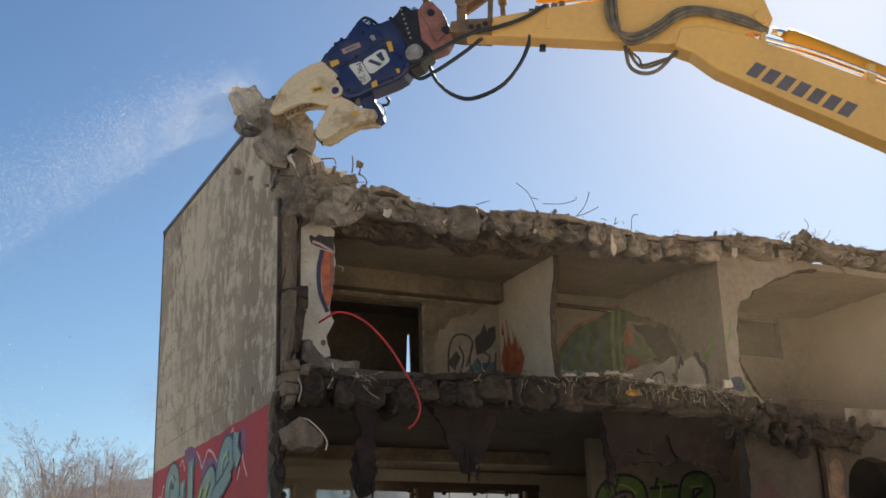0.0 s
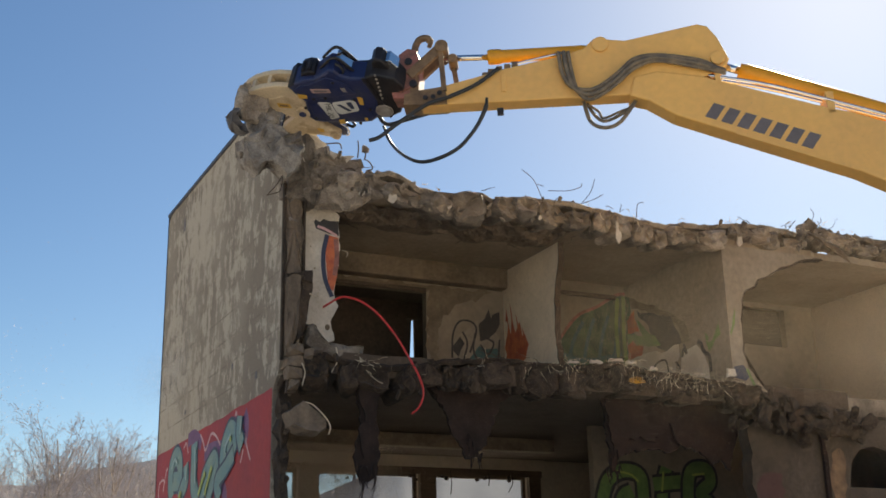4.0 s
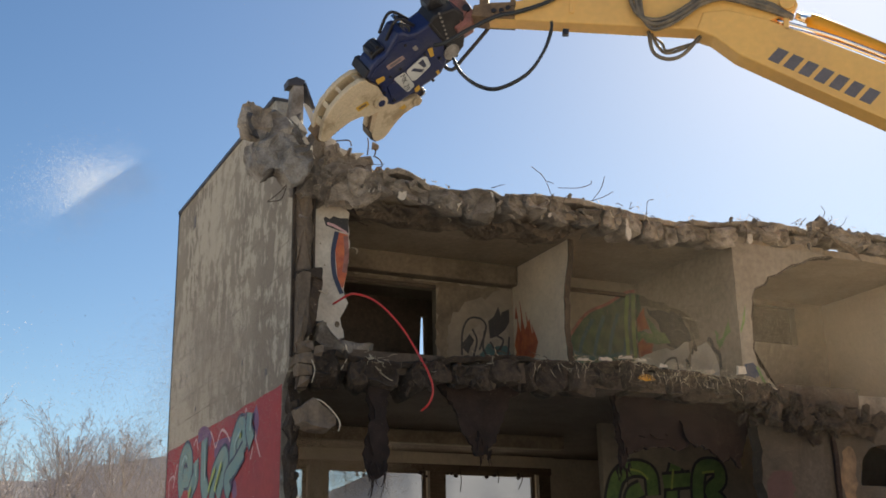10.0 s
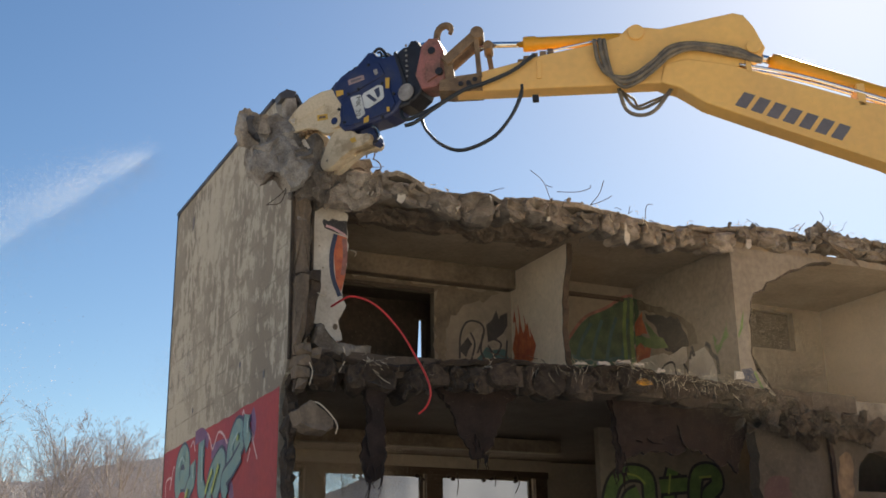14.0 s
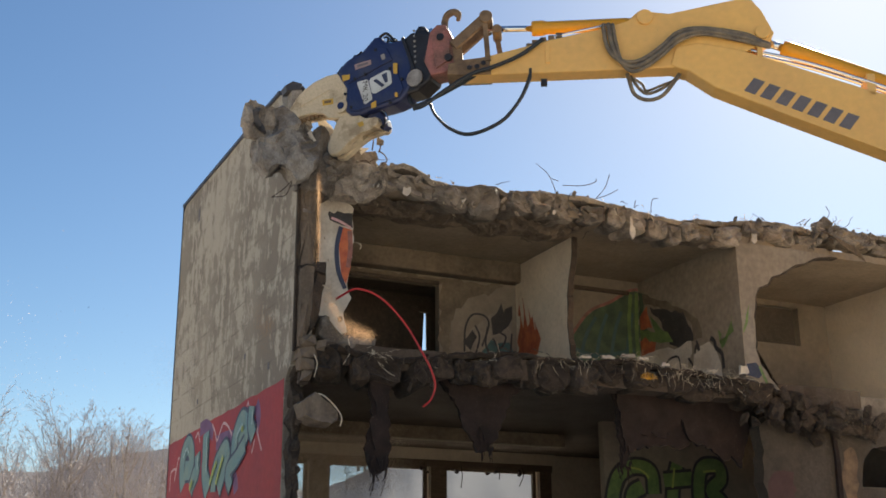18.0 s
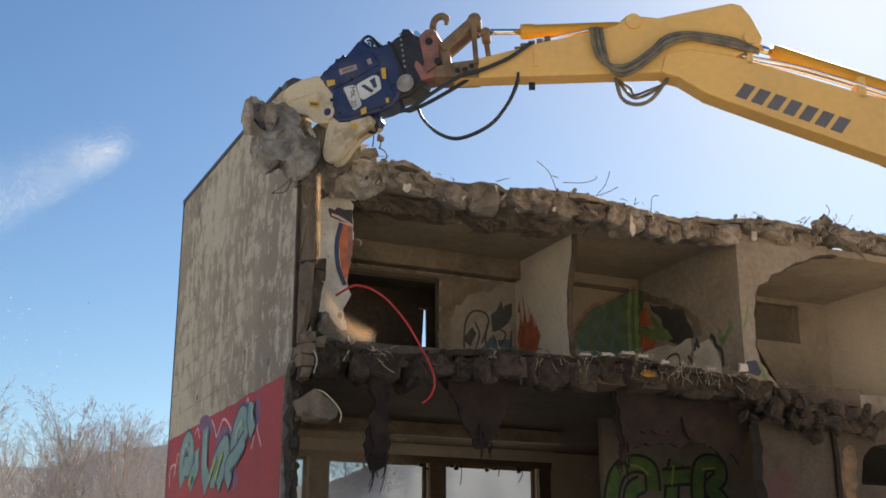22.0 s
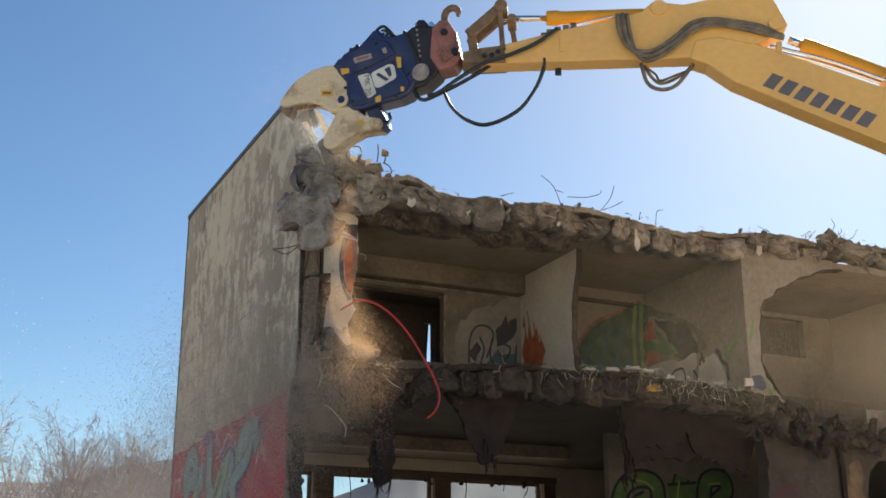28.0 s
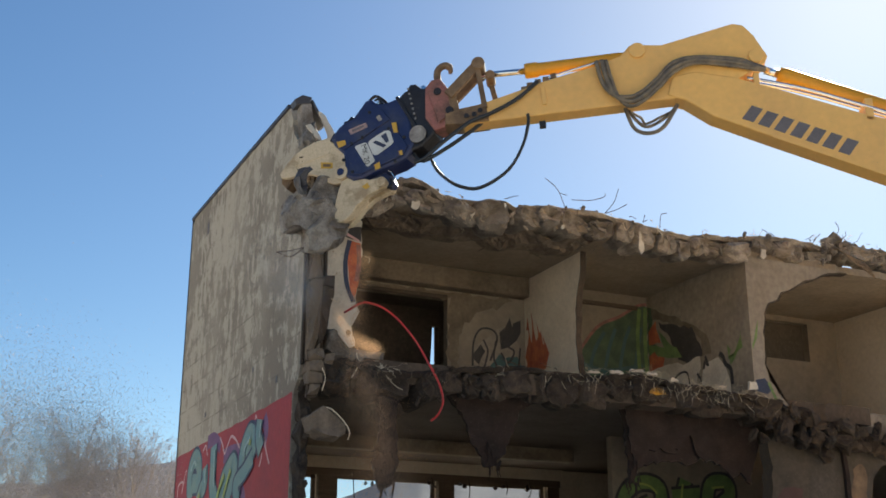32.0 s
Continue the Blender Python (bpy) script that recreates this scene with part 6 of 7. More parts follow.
    part("cover_sheet", prism([(0.10, 0.38), (0.14, 0.40), (0.36, -0.1), (0.30, -0.12)], -0.14, 0.14), M_FLASH, st)
    tagged(st, "short concrete stub with dark cap on the wall top", "stub")
    return st


build_gable()
build_end_pier()
build_rooms()
build_slabs()
build_hanging()
stub = build_top_rubble()

# ---------------------------------------------------------------- the excavator
ARM_AT = pose(0.3, -1.6, 0, 0, 0, -30)


def bar(name, a, b, w, y0, y1, material, parent, label="", bevel=0.01):
    """A flat bar between two pins in the arm's plane."""
    a, b = Vector(a), Vector(b)
    d = (b - a).normalized()
    s = Vector((-d.y, d.x)) * w / 2
    e = d * w * 0.4
    return part(name, prism([tuple(a - e + s), tuple(b + e + s), tuple(b + e - s), tuple(a - e - s)], y0, y1, bevel=bevel), material, parent, label)


def disc(name, x, z, r, y0, y1, material, parent, label="", segs=20):
    poly = [(x + r * math.cos(2 * math.pi * i / segs), z + r * math.sin(2 * math.pi * i / segs)) for i in range(segs)]
    return part(name, prism(poly, y0, y1, bevel=min(0.01, r * 0.2)), material, parent, label)


def build_excavator():
    ex = empty("excavator", ARM_AT)
    tagged(ex, "yellow tracked excavator with a long raised boom", "excavator")
    # boom
    boom = part("boom", prism([(5.29, 10.21), (5.42, 10.15), (5.58, 10.10), (6.00, 9.79), (6.89, 9.39), (8.77, 8.57), (11.42, 7.07), (14.4, 4.6), (15.2, 2.2), (15.9, 2.2), (15.6, 5.0), (12.18, 8.06), (8.88, 9.57), (8.46, 9.70), (6.78, 10.34), (6.42, 10.47), (5.77, 10.61), (5.38, 10.54)], 0.0, 0.44, bevel=0.025), M_YELLOW, ex, "yellow boom paled by glare")
    for k in range(7):
        f = (k + 0.5) / 7
        cx, cz = 6.52 + 1.72 * f, 9.84 - 0.76 * f
        d, u = Vector((0.925, -0.40)), Vector((0.36, 0.93))
        w, h = 0.095, 0.14
        q = [Vector((cx, cz)) + d * (i * w + j * 0.04) + u * j * h for i, j in ((-1, -1), (1, -1), (1, 1), (-1, 1))]
        part("lettering_block", prism([tuple(v) for v in q], -0.006, 0.002), M_LETTER, boom, "dark blue painted block")
    bar("edge_flange", (6.95, 9.37), (8.76, 8.58), 0.05, -0.02, 0.0, M_YELLOW, boom)
    # arm cylinder above the boom
    tube("cylinder", [(7.19, 0.3, 10.62), (7.33, 0.3, 10.56), (9.04, 0.3, 9.83), (10.57, 0.3, 9.16)], [0.13, 0.15, 0.15, 0.15], M_ORANGEY, boom, "yellow hydraulic cylinder", segs=16)
    tube("rod", [(6.97, 0.3, 10.71), (7.20, 0.3, 10.62)], 0.07, M_CHROME, boom, "chrome rod", segs=12)
    # both pipes are chromed to give the white sun highlight along the boom
    tube("pipe", curve([(6.62, 0.05, 10.47), (7.52, 0.02, 10.21), (8.47, 0.02, 9.85), (10.09, 0.02, 9.20)]), 0.03, M_CHROME, boom, "pipe chromed to carry a highlight", segs=6)
    tube("pipe", curve([(6.57, 0.25, 10.52), (7.52, 0.25, 10.25), (8.47, 0.25, 9.90), (10.09, 0.25, 9.26)]), 0.03, M_CHROME, boom, "pipe chromed to carry a highlight", segs=6)
    part("bracket", box(8.46, 8.59, 0.0, 0.4, 9.58, 9.98, 0.01), M_YELLOW, boom)
    part("bracket", box(6.72, 6.81, 0.0, 0.4, 10.27, 10.54, 0.01), M_YELLOW, boom)
    # stick
    stick = part("stick", prism([(1.73, 10.27), (1.82, 10.24), (2.98, 10.23), (5.24, 10.21), (5.71, 10.21), (6.52, 10.43), (6.95, 10.64), (7.01, 10.76), (6.85, 11.17), (6.70, 11.39), (6.53, 11.44), (5.30, 11.22), (5.00, 11.27), (4.88, 11.30), (4.77, 11.29), (4.59, 11.12), (4.20, 11.01), (3.24, 10.84), (2.80, 10.73), (2.28, 10.61), (1.79, 10.52), (1.70, 10.38)], 0.03, 0.40, bevel=0.025), M_YELLOW, ex, "yellow dipper stick paled by glare")
    part("nose", prism([(1.50, 10.27), (1.75, 10.245), (2.25, 10.245), (2.22, 10.57), (1.79, 10.53), (1.52, 10.47)], 0.0, 0.46, bevel=0.02), M_BROWN, stick, "muddy stick nose")
    for x, z in ((1.88, 10.37), (2.01, 10.38), (2.12, 10.44)):
        disc("bolt", x, z, 0.045, -0.03, 0.0, M_STEEL, stick, segs=12)
    disc("pin_boss", 4.88, 11.16, 0.139, -0.02, 0.46, M_YELLOW, stick)
    disc("pin_boss", 6.81, 10.77, 0.123, -0.02, 0.46, M_YELLOW, stick)
    tube("bucket_cylinder", [(2.96, 0.3, 11.20), (3.00, 0.3, 11.20), (3.17, 0.3, 11.20), (3.21, 0.3, 11.20), (4.58, 0.3, 11.19), (4.77, 0.3, 11.18)], [0.12, 0.135, 0.135, 0.115, 0.115, 0.1], M_ORANGEY, stick, "fresh yellow hydraulic cylinder", segs=18)
    tube("rod", [(2.20, 0.3, 11.23), (2.98, 0.3, 11.20)], 0.055, M_CHROME, stick, "chrome piston rod", segs=14)
    bar("link", (2.18, 11.33), (1.66, 10.86), 0.17, 0.0, 0.10, M_BROWN, stick, "muddy link arm")
    bar("link", (2.18, 11.33), (1.66, 10.86), 0.17, 0.36, 0.46, M_BROWN, stick, "muddy link arm")
    bar("link", (2.16, 11.20), (2.20, 10.52), 0.09, -0.02, 0.08, M_BROWN, stick)
    bar("link", (2.35, 11.16), (2.43, 10.55), 0.09, 0.36, 0.46, M_BROWN, stick)
    bar("link", (1.66, 10.90), (1.70, 10.46), 0.16, 0.06, 0.40, M_BROWN, stick)
    disc("link_pin", 2.18, 11.31, 0.115, -0.05, 0.5, M_BROWN, stick)
    disc("link_pin", 2.36, 11.14, 0.082, 0.1, 0.5, M_BROWN, stick)
    # hoses
    sag = []
    for dy, dz, rr in ((-0.06, 0.0, 0.026), (0.10, 0.045, 0.022)):
        ho = tube("hanging_hose", curve([(0.03, dy, 0.15), (0, dy, 0), (-0.19, dy, -0.39 + dz), (-0.53, dy, -0.75 + dz), (-1.04, dy, -0.93 + dz), (-1.38, dy, -0.81 + dz), (-1.62, dy, -0.54 + dz), (-1.72, dy, -0.25)]), rr, M_RUBBER, stick, "hanging black hydraulic hose")
        ho.matrix_basis = pose(2.89, 0, 10.12)
        sag.append(ho)
    tube("hose", curve([(0.92, -0.06, 9.63), (1.11, -0.08, 9.68), (1.44, -0.08, 9.92), (1.93, -0.06, 10.23), (2.27, -0.06, 10.33), (2.75, -0.06, 10.53), (3.14, -0.03, 10.82)]), 0.036, M_RUBBER, stick, "black hydraulic hose along the stick")
    for dy, dz, r in ((-0.07, 0.0, 0.040), (-0.06, 0.085, 0.036), (-0.05, -0.075, 0.034)):
        tube("hose", curve([(4.25 - dz, dy, 11.03), (4.29 - dz, dy - 0.03, 10.63), (4.39 - dz * 0.6, dy - 0.05, 10.33 + dz * 0.4), (4.59, dy - 0.05, 10.19 + dz), (4.82, dy - 0.05, 10.25 + dz), (5.12, dy - 0.05, 10.46 + dz), (5.41, dy - 0.05, 10.70 + dz), (5.81, dy - 0.03, 10.79 + dz * 0.6), (6.48, dy, 10.65 + dz * 0.8), (6.72, dy + 0.02, 10.56 + dz * 0.5), (6.92, dy + 0.10, 10.52 + dz * 0.3)]), r, M_HOSE, stick, "dusty black hydraulic hose loop")
    for k, dz in enumerate((0.0, 0.16, 0.26)):
        tube("hose", curve([(4.54 + 0.06 * k, 0.15 + 0.1 * k, 10.19), (4.64 + 0.08 * k, 0.15 + 0.1 * k, 9.81 + dz), (4.87, 0.15 + 0.1 * k, 9.69 + dz), (5.13, 0.15 + 0.1 * k, 9.78 + dz), (5.41, 0.15 + 0.1 * k, 10.14)]), 0.035 - 0.006 * k, M_HOSE, stick, "slack black hose under the elbow")
    for x, z in ((3.01, 10.86), (3.15, 10.90), (3.29, 10.93), (3.42, 10.97), (2.91, 10.80)):
        part("fitting", box(x - 0.055, x + 0.055, 0.04, 0.2, z - 0.10, z + 0.0, 0.015), M_BROWN, stick)
    # chrome tube added for the highlight on the stick's top
    tube("pipe", curve([(3.32, 0.06, 10.90), (3.7, 0.06, 10.98), (4.22, 0.06, 11.07)]), 0.022, M_CHROME, stick, "pipe chromed to carry a highlight", segs=6)
    part("clamp", box(3.17, 3.25, 0.0, 0.1, 10.40, 10.73, 0.01), M_YELLOW, stick)
    part("grease_fitting", box(3.08, 3.19, 0.1, 0.2, 10.04, 10.15, 0.01), M_STEEL, stick)
    cp = empty("quick_coupler")
    cp.parent = ex
    tagged(cp, "worn red quick coupler")
    part("coupler_body", prism([(0.40, 0.66), (0.25, 0.76), (0.10, 0.72), (0.02, 0.44), (0.06, -0.06), (0.22, -0.18), (0.50, -0.16), (0.58, 0.14)], -0.18, 0.26, bevel=0.03), M_COUPLER, cp, "worn red steel body")
    tube("hook", curve([(0.18, 0.05, 0.66), (0.14, 0.05, 0.90), (0.06, 0.05, 1.01), (-0.06, 0.05, 1.02), (-0.12, 0.05, 0.93), (-0.09, 0.05, 0.84)]), [0.065] * 24 + [0.05, 0.048, 0.045, 0.042, 0.04, 0.038, 0.035], M_BROWN, cp, "muddy lifting hook")
    part("side_plate", prism([(0.38, 0.58), (0.14, 0.60), (0.06, 0.39), (0.12, 0.02), (0.38, -0.08)], 0.26, 0.30, bevel=0.01), M_COUPLER, cp)
    for x, z in ((0.14, 0.06), (0.22, 0.48)):
        disc("coupler_pin", x, z, 0.07, -0.2, 0.32, M_STEEL, cp, segs=14)
    # undercarriage and house, in front of the building
    for y in (-1.25, 1.0):
        poly = [(13.6, 0.15), (14.0, 0.0), (18.2, 0.0), (18.6, 0.3), (18.5, 0.8), (18.1, 1.0), (14.0, 1.0), (13.6, 0.7)]
        part("track", prism(poly, y + 0.3, y + 0.95, bevel=0.06), M_STEEL, ex, "dark steel crawler track")
    part("house", box(14.4, 18.6, -1.0, 1.6, 1.15, 2.9, 0.12), M_YELLOW, ex, "yellow engine house")
    part("turntable", box(15.2, 17.0, -0.6, 1.2, 0.8, 1.2, 0.05), M_STEEL, ex)
    return ex, boom, stick, cp, sag


def text_mesh(name, body, size, material, parent, m):
    cu = bpy.data.curves.new(name, "FONT")
    cu.body, cu.size, cu.align_x, cu.align_y, cu.extrude = body, size, "CENTER", "CENTER", 0.001
    tmp = new(name, cu)
    me = bpy.data.meshes.new_from_object(tmp.evaluated_get(bpy.context.evaluated_depsgraph_get()))
    bpy.data.objects.remove(tmp)
    bpy.data.curves.remove(cu)
    me.materials.append(material)
    ob = new(name, me)
    ob.parent = parent
    ob.matrix_basis = m
    return ob


HINGE = (2.29, 0.0)


def build_crusher():
    cr = empty("demolition_crusher")
    tagged(cr, "dark blue hydraulic demolition crusher with worn cream jaws", "crusher")
    H = 0.31
    ro = part("rotator", prism([(1.05, 0.79), (0.86, 0.78), (0.71, 0.84), (0.60, 0.82), (0.34, 0.70), (0.24, 0.45), (0.36, 0.05), (0.50, -0.20), (0.76, -0.31), (0.98, -0.29), (1.12, 0.0)], -0.14, 0.29, bevel=0.04), M_STEEL, cr, "black rotator housing")
    part("ear", prism([(0.74, 0.80), (0.70, 0.96), (0.62, 1.03), (0.52, 0.99), (0.46, 0.86), (0.44, 0.70)], -0.2, 0.12, bevel=0.04), M_STEEL, ro)
    part("ear_plate", prism([(0.46, 0.92), (0.40, 0.92), (0.30, 0.72), (0.36, 0.68), (0.46, 0.74)], -0.16, 0.06, bevel=0.01), M_CHROME, ro, "bare shiny plate")
    part("flange", prism([(0.90, 0.80), (0.84, 0.81), (0.66, -0.24), (0.72, -0.29)], 0.285, 0.32, bevel=0.01), M_STEEL, ro, "bolted ring flange")
    disc("plate", 0.76, -0.07, 0.16, 0.31, 0.335, M_GREYPLATE, ro, "scuffed round plate")
    for k in range(7):
        disc("bolt", 0.63 + 0.012 * k, 0.84 - 0.10 * k, 0.022, 0.285, 0.31, M_GREYPLATE, ro, segs=8)
    # blue body with rounded cheeks
    outline = [(2.27, 0.71), (2.06, 0.84), (1.92, 0.87), (1.76, 0.86), (1.55, 0.98), (1.42, 1.06), (1.32, 1.03), (1.26, 0.90), (1.12, 0.82), (1.01, 0.80), (0.82, 0.78), (0.78, 0.3), (0.88, -0.18), (0.96, -0.28), (1.10, -0.37), (1.27, -0.38), (1.51, -0.35), (1.70, -0.32), (1.96, -0.31), (2.14, -0.25), (2.25, -0.10), (2.19, 0.09), (2.14, 0.30), (2.25, 0.55)]
    body = part("body", prism(outline, -0.12, H, bevel=0.05), M_BLUE, cr, "dark blue steel body")
    tube("guard", curve([(1.62, 0.12, 0.94), (1.47, 0.12, 1.07), (1.36, 0.12, 1.15), (1.26, 0.12, 1.15), (1.18, 0.12, 1.04), (1.11, 0.12, 0.88), (1.06, 0.12, 0.76)]), 0.028, M_STEEL, body, "bent guard bar")
    tube("guard", curve([(1.62, -0.12, 0.94), (1.47, -0.12, 1.07), (1.36, -0.12, 1.15), (1.26, -0.12, 1.15), (1.18, -0.12, 1.04), (1.11, -0.12, 0.88), (1.06, -0.12, 0.76)]), 0.028, M_STEEL, body, "bent guard bar")
    part("cover", prism([(1.30, 1.07), (1.23, 1.06), (1.10, 0.84), (1.14, 0.78), (1.27, 0.90)], -0.16, 0.10, bevel=0.02), M_CHROME, body, "bare shiny metal cover")
    tube("feed_hose", curve([(1.30, 0.16, 1.06), (1.22, 0.2, 1.02), (1.20, 0.22, 0.92), (1.26, 0.24, 0.84)]), 0.02, M_RUBBER, body, "black hose under the guard")
    part("cheek", prism([(2.20, 0.66), (2.05, 0.76), (1.78, 0.80), (1.50, 0.92), (1.20, 0.72), (1.12, 0.45), (2.08, 0.36)], H, H + 0.025, bevel=0.012), M_BLUE, body)
    part("cheek", prism([(2.06, 0.24), (1.10, 0.34), (1.00, -0.18), (1.12, -0.30), (1.50, -0.28), (1.96, -0.24), (2.12, -0.16)], H, H + 0.022, bevel=0.012), M_BLUE, body)
    part("valve_block", prism([(2.02, 0.84), (1.98, 0.93), (1.84, 0.96), (1.74, 0.93), (1.72, 0.84)], -0.14, 0.20, bevel=0.02), M_STEEL, body, "dark valve block")
    for x, z in ((1.95, 0.95), (1.82, 0.97)):
        disc("valve_cap", x, z, 0.035, -0.05, 0.16, M_STEEL, body, segs=10)
    part("front_guard", prism([(2.31, 0.70), (2.18, 0.80), (2.10, 0.76), (2.25, 0.60)], -0.2, H - 0.02, bevel=0.03), M_STEEL, body)
    s3 = part("sticker", prism([(1.64, 0.23), (1.60, 0.27), (1.30, 0.30), (1.22, 0.27), (1.19, 0.22), (1.20, 0.02), (1.24, -0.01), (1.54, -0.06), (1.60, -0.04), (1.63, 0.0)], H + 0.023, H + 0.027), M_DECAL, body, "white square sticker")
    for q in ([(1.56, 0.20), (1.49, 0.21), (1.34, 0.02), (1.41, 0.01)], [(1.38, 0.24), (1.27, 0.25), (1.27, 0.07), (1.33, 0.06)]):
        part("sticker_mark", prism(q, H + 0.027, H + 0.030), M_INK, s3)
    mk = part("sticker", prism([(1.89, 0.29), (1.86, 0.31), (1.69, 0.28), (1.66, 0.25), (1.63, -0.13), (1.65, -0.15), (1.78, -0.18), (1.81, -0.15)], H + 0.023, H + 0.027), M_DECAL, body, "white sticker with black writing")
    rot = Matrix(((0, -1, 0, 0), (0, 0, 1, 0), (-1, 0, 0, 0), (0, 0, 0, 1)))
    text_mesh("writing", "MK 20", 0.145, M_BLACK, mk, Matrix.Translation((1.752, H + 0.030, 0.065)) @ pose(0, 0, 0, 0, -8, 0) @ rot)
    for q, mt in (([(1.12, 0.37), (1.03, 0.34), (1.07, 0.14), (1.14, 0.17)], M_DECALY), ([(2.17, 0.57), (2.01, 0.52), (2.02, 0.43), (2.17, 0.44)], M_DECALY), ([(1.67, -0.21), (1.56, -0.20), (1.58, -0.32), (1.68, -0.31)], M_DECALY),
                  ([(1.89, 0.67), (1.55, 0.63), (1.54, 0.53), (1.88, 0.56)], M_PINKDECAL), ([(1.34, 0.63), (1.26, 0.63), (1.25, 0.52), (1.32, 0.52)], M_GREYPLATE), ([(1.18, -0.20), (1.12, -0.21), (1.13, -0.30), (1.18, -0.29)], M_DECALY)):
        part("sticker", prism(q, H + 0.026, H + 0.030), mt, body)
    part("sticker_mark", prism([(1.83, 0.635), (1.60, 0.605), (1.60, 0.57), (1.83, 0.59)], H + 0.030, H + 0.032), M_LETTER, body)
    for x, z in ((2.16, 0.18), (1.20, 0.30), (1.42, 0.78), (1.70, 0.40), (2.08, -0.12), (1.92, 0.40), (1.30, -0.34), (1.00, 0.0)):
        disc("bolt", x, z, 0.03, H + 0.01, H + 0.04, M_STEEL, body, segs=10)
    part("side_cover", prism([(2.14, 0.43), (1.43, 0.86), (1.10, 0.62), (1.14, 0.29), (2.09, 0.10)], -0.15, -0.119, bevel=0.01), M_BLUE, body)
    tube("feed_hose", curve([(0.98, 0.2, -0.30), (0.94, 0.24, -0.46), (0.84, 0.24, -0.55), (0.62, 0.2, -0.53), (0.30, 0.16, -0.48), (-0.1, 0.12, -0.40), (-0.4, 0.1, -0.32)]), 0.035, M_RUBBER, body, "black hose loop under the body")

    # jaws turn about the hinge; their shapes are given from it
    def from_hinge(p):
        return [(a - HINGE[0], b - HINGE[1]) for a, b in p]
    up = empty("upper_jaw")
    up.parent = cr
    shape = from_hinge([(2.26, 0.62), (2.36, 0.70), (2.57, 0.73), (2.85, 0.70), (3.08, 0.62), (3.25, 0.52), (3.40, 0.37), (3.53, 0.21), (3.50, 0.13), (3.39, 0.10), (3.17, 0.12), (2.92, 0.09), (2.72, 0.01), (2.60, -0.12), (2.44, -0.18), (2.30, -0.18), (2.20, -0.05), (2.17, 0.12), (2.16, 0.31), (2.24, 0.52)])
    for y0, y1 in ((0.16, 0.27), (-0.12, -0.02)):
        part("jaw_plate", prism(shape, y0, y1, bevel=0.02), M_CREAM, up, "scuffed cream steel plate")
    part("jaw_web", prism(from_hinge([(2.36, 0.36), (2.80, 0.52), (3.08, 0.44), (3.36, 0.26), (3.30, 0.16), (2.80, 0.16), (2.36, 0.10)]), -0.15, 0.15, bevel=0.01), M_CREAM, up)
    for q in ([(2.30, 0.56), (2.40, 0.68), (2.42, 0.42), (2.33, 0.38)], [(2.70, 0.69), (2.76, 0.685), (2.76, 0.48), (2.70, 0.48)], [(3.02, 0.62), (3.10, 0.58), (3.06, 0.46), (2.98, 0.48)], [(3.28, 0.46), (3.38, 0.36), (3.34, 0.26), (3.24, 0.34)]):
        part("cross_rib", prism(from_hinge(q), -0.15, 0.15, bevel=0.008), M_CREAM, up)
    part("tooth", prism(from_hinge([(3.57, 0.24), (3.57, 0.08), (3.46, -0.04), (3.34, 0.08), (3.40, 0.30)]), -0.14, 0.14, bevel=0.02), M_BROWN, up, "worn rusty tooth")
    for k in range(6):
        x = 2.78 + 0.09 * k
        part("cutting_edge", prism(from_hinge([(x, 0.10), (x + 0.07, 0.11), (x + 0.06, 0.04), (x + 0.01, 0.03)]), 0.13, 0.20, bevel=0.006), M_BROWN, up, "worn cutter block")
    part("sticker", prism(from_hinge([(2.70, 0.28), (2.47, 0.23), (2.47, 0.12), (2.70, 0.16)]), 0.27, 0.274), M_DECALY, up, "scratched yellow sticker")
    part("sticker_mark", prism(from_hinge([(2.66, 0.24), (2.51, 0.21), (2.51, 0.16), (2.66, 0.19)]), 0.274, 0.277), M_BROWN, up)
    part("rib", prism(from_hinge([(2.52, 0.46), (3.20, 0.33), (3.22, 0.29), (2.52, 0.41)]), 0.268, 0.285, bevel=0.008), M_CREAM, up)
    disc("hinge_pin", 0.0, 0.0, 0.13, -0.2, 0.325, M_CREAM, up)
    disc("pin_cap", 0.0, 0.0, 0.07, 0.32, 0.34, M_BLUE, up, segs=14)
    def jaw_shape(p):
        return [(0.85 * a, 0.85 * b) for a, b in from_hinge(p)]
    lo = empty("lower_jaw")
    lo.parent = cr
    shape = jaw_shape([(2.62, -0.20), (2.44, -0.12), (2.24, -0.16), (2.12, -0.36), (2.03, -0.60), (1.88, -0.73), (1.79, -0.82), (1.82, -0.95), (1.92, -1.0), (2.08, -0.92), (2.29, -0.82), (2.59, -0.79), (2.80, -0.81), (2.98, -0.79), (3.09, -0.70), (3.10, -0.58), (3.02, -0.46), (2.84, -0.34)])
    for y0, y1 in ((0.12, 0.26), (-0.12, 0.02)):
        part("jaw_plate", prism(shape, y0, y1, bevel=0.02), M_CREAM, lo, "scuffed cream steel plate")
    part("jaw_web", prism(jaw_shape([(2.57, -0.26), (2.40, -0.25), (2.22, -0.57), (2.40, -0.80), (2.90, -0.76), (3.02, -0.58), (2.76, -0.38)]), 0.02, 0.12), M_CREAM, lo)
    part("tooth", prism(jaw_shape([(3.12, -0.70), (3.13, -0.55), (3.00, -0.42), (2.96, -0.60)]), -0.1, 0.24, bevel=0.02), M_STEEL, lo, "worn dark tooth")
    for k in range(4):
        x, z = 2.70 + 0.08 * k, -0.27 - 0.05 * k
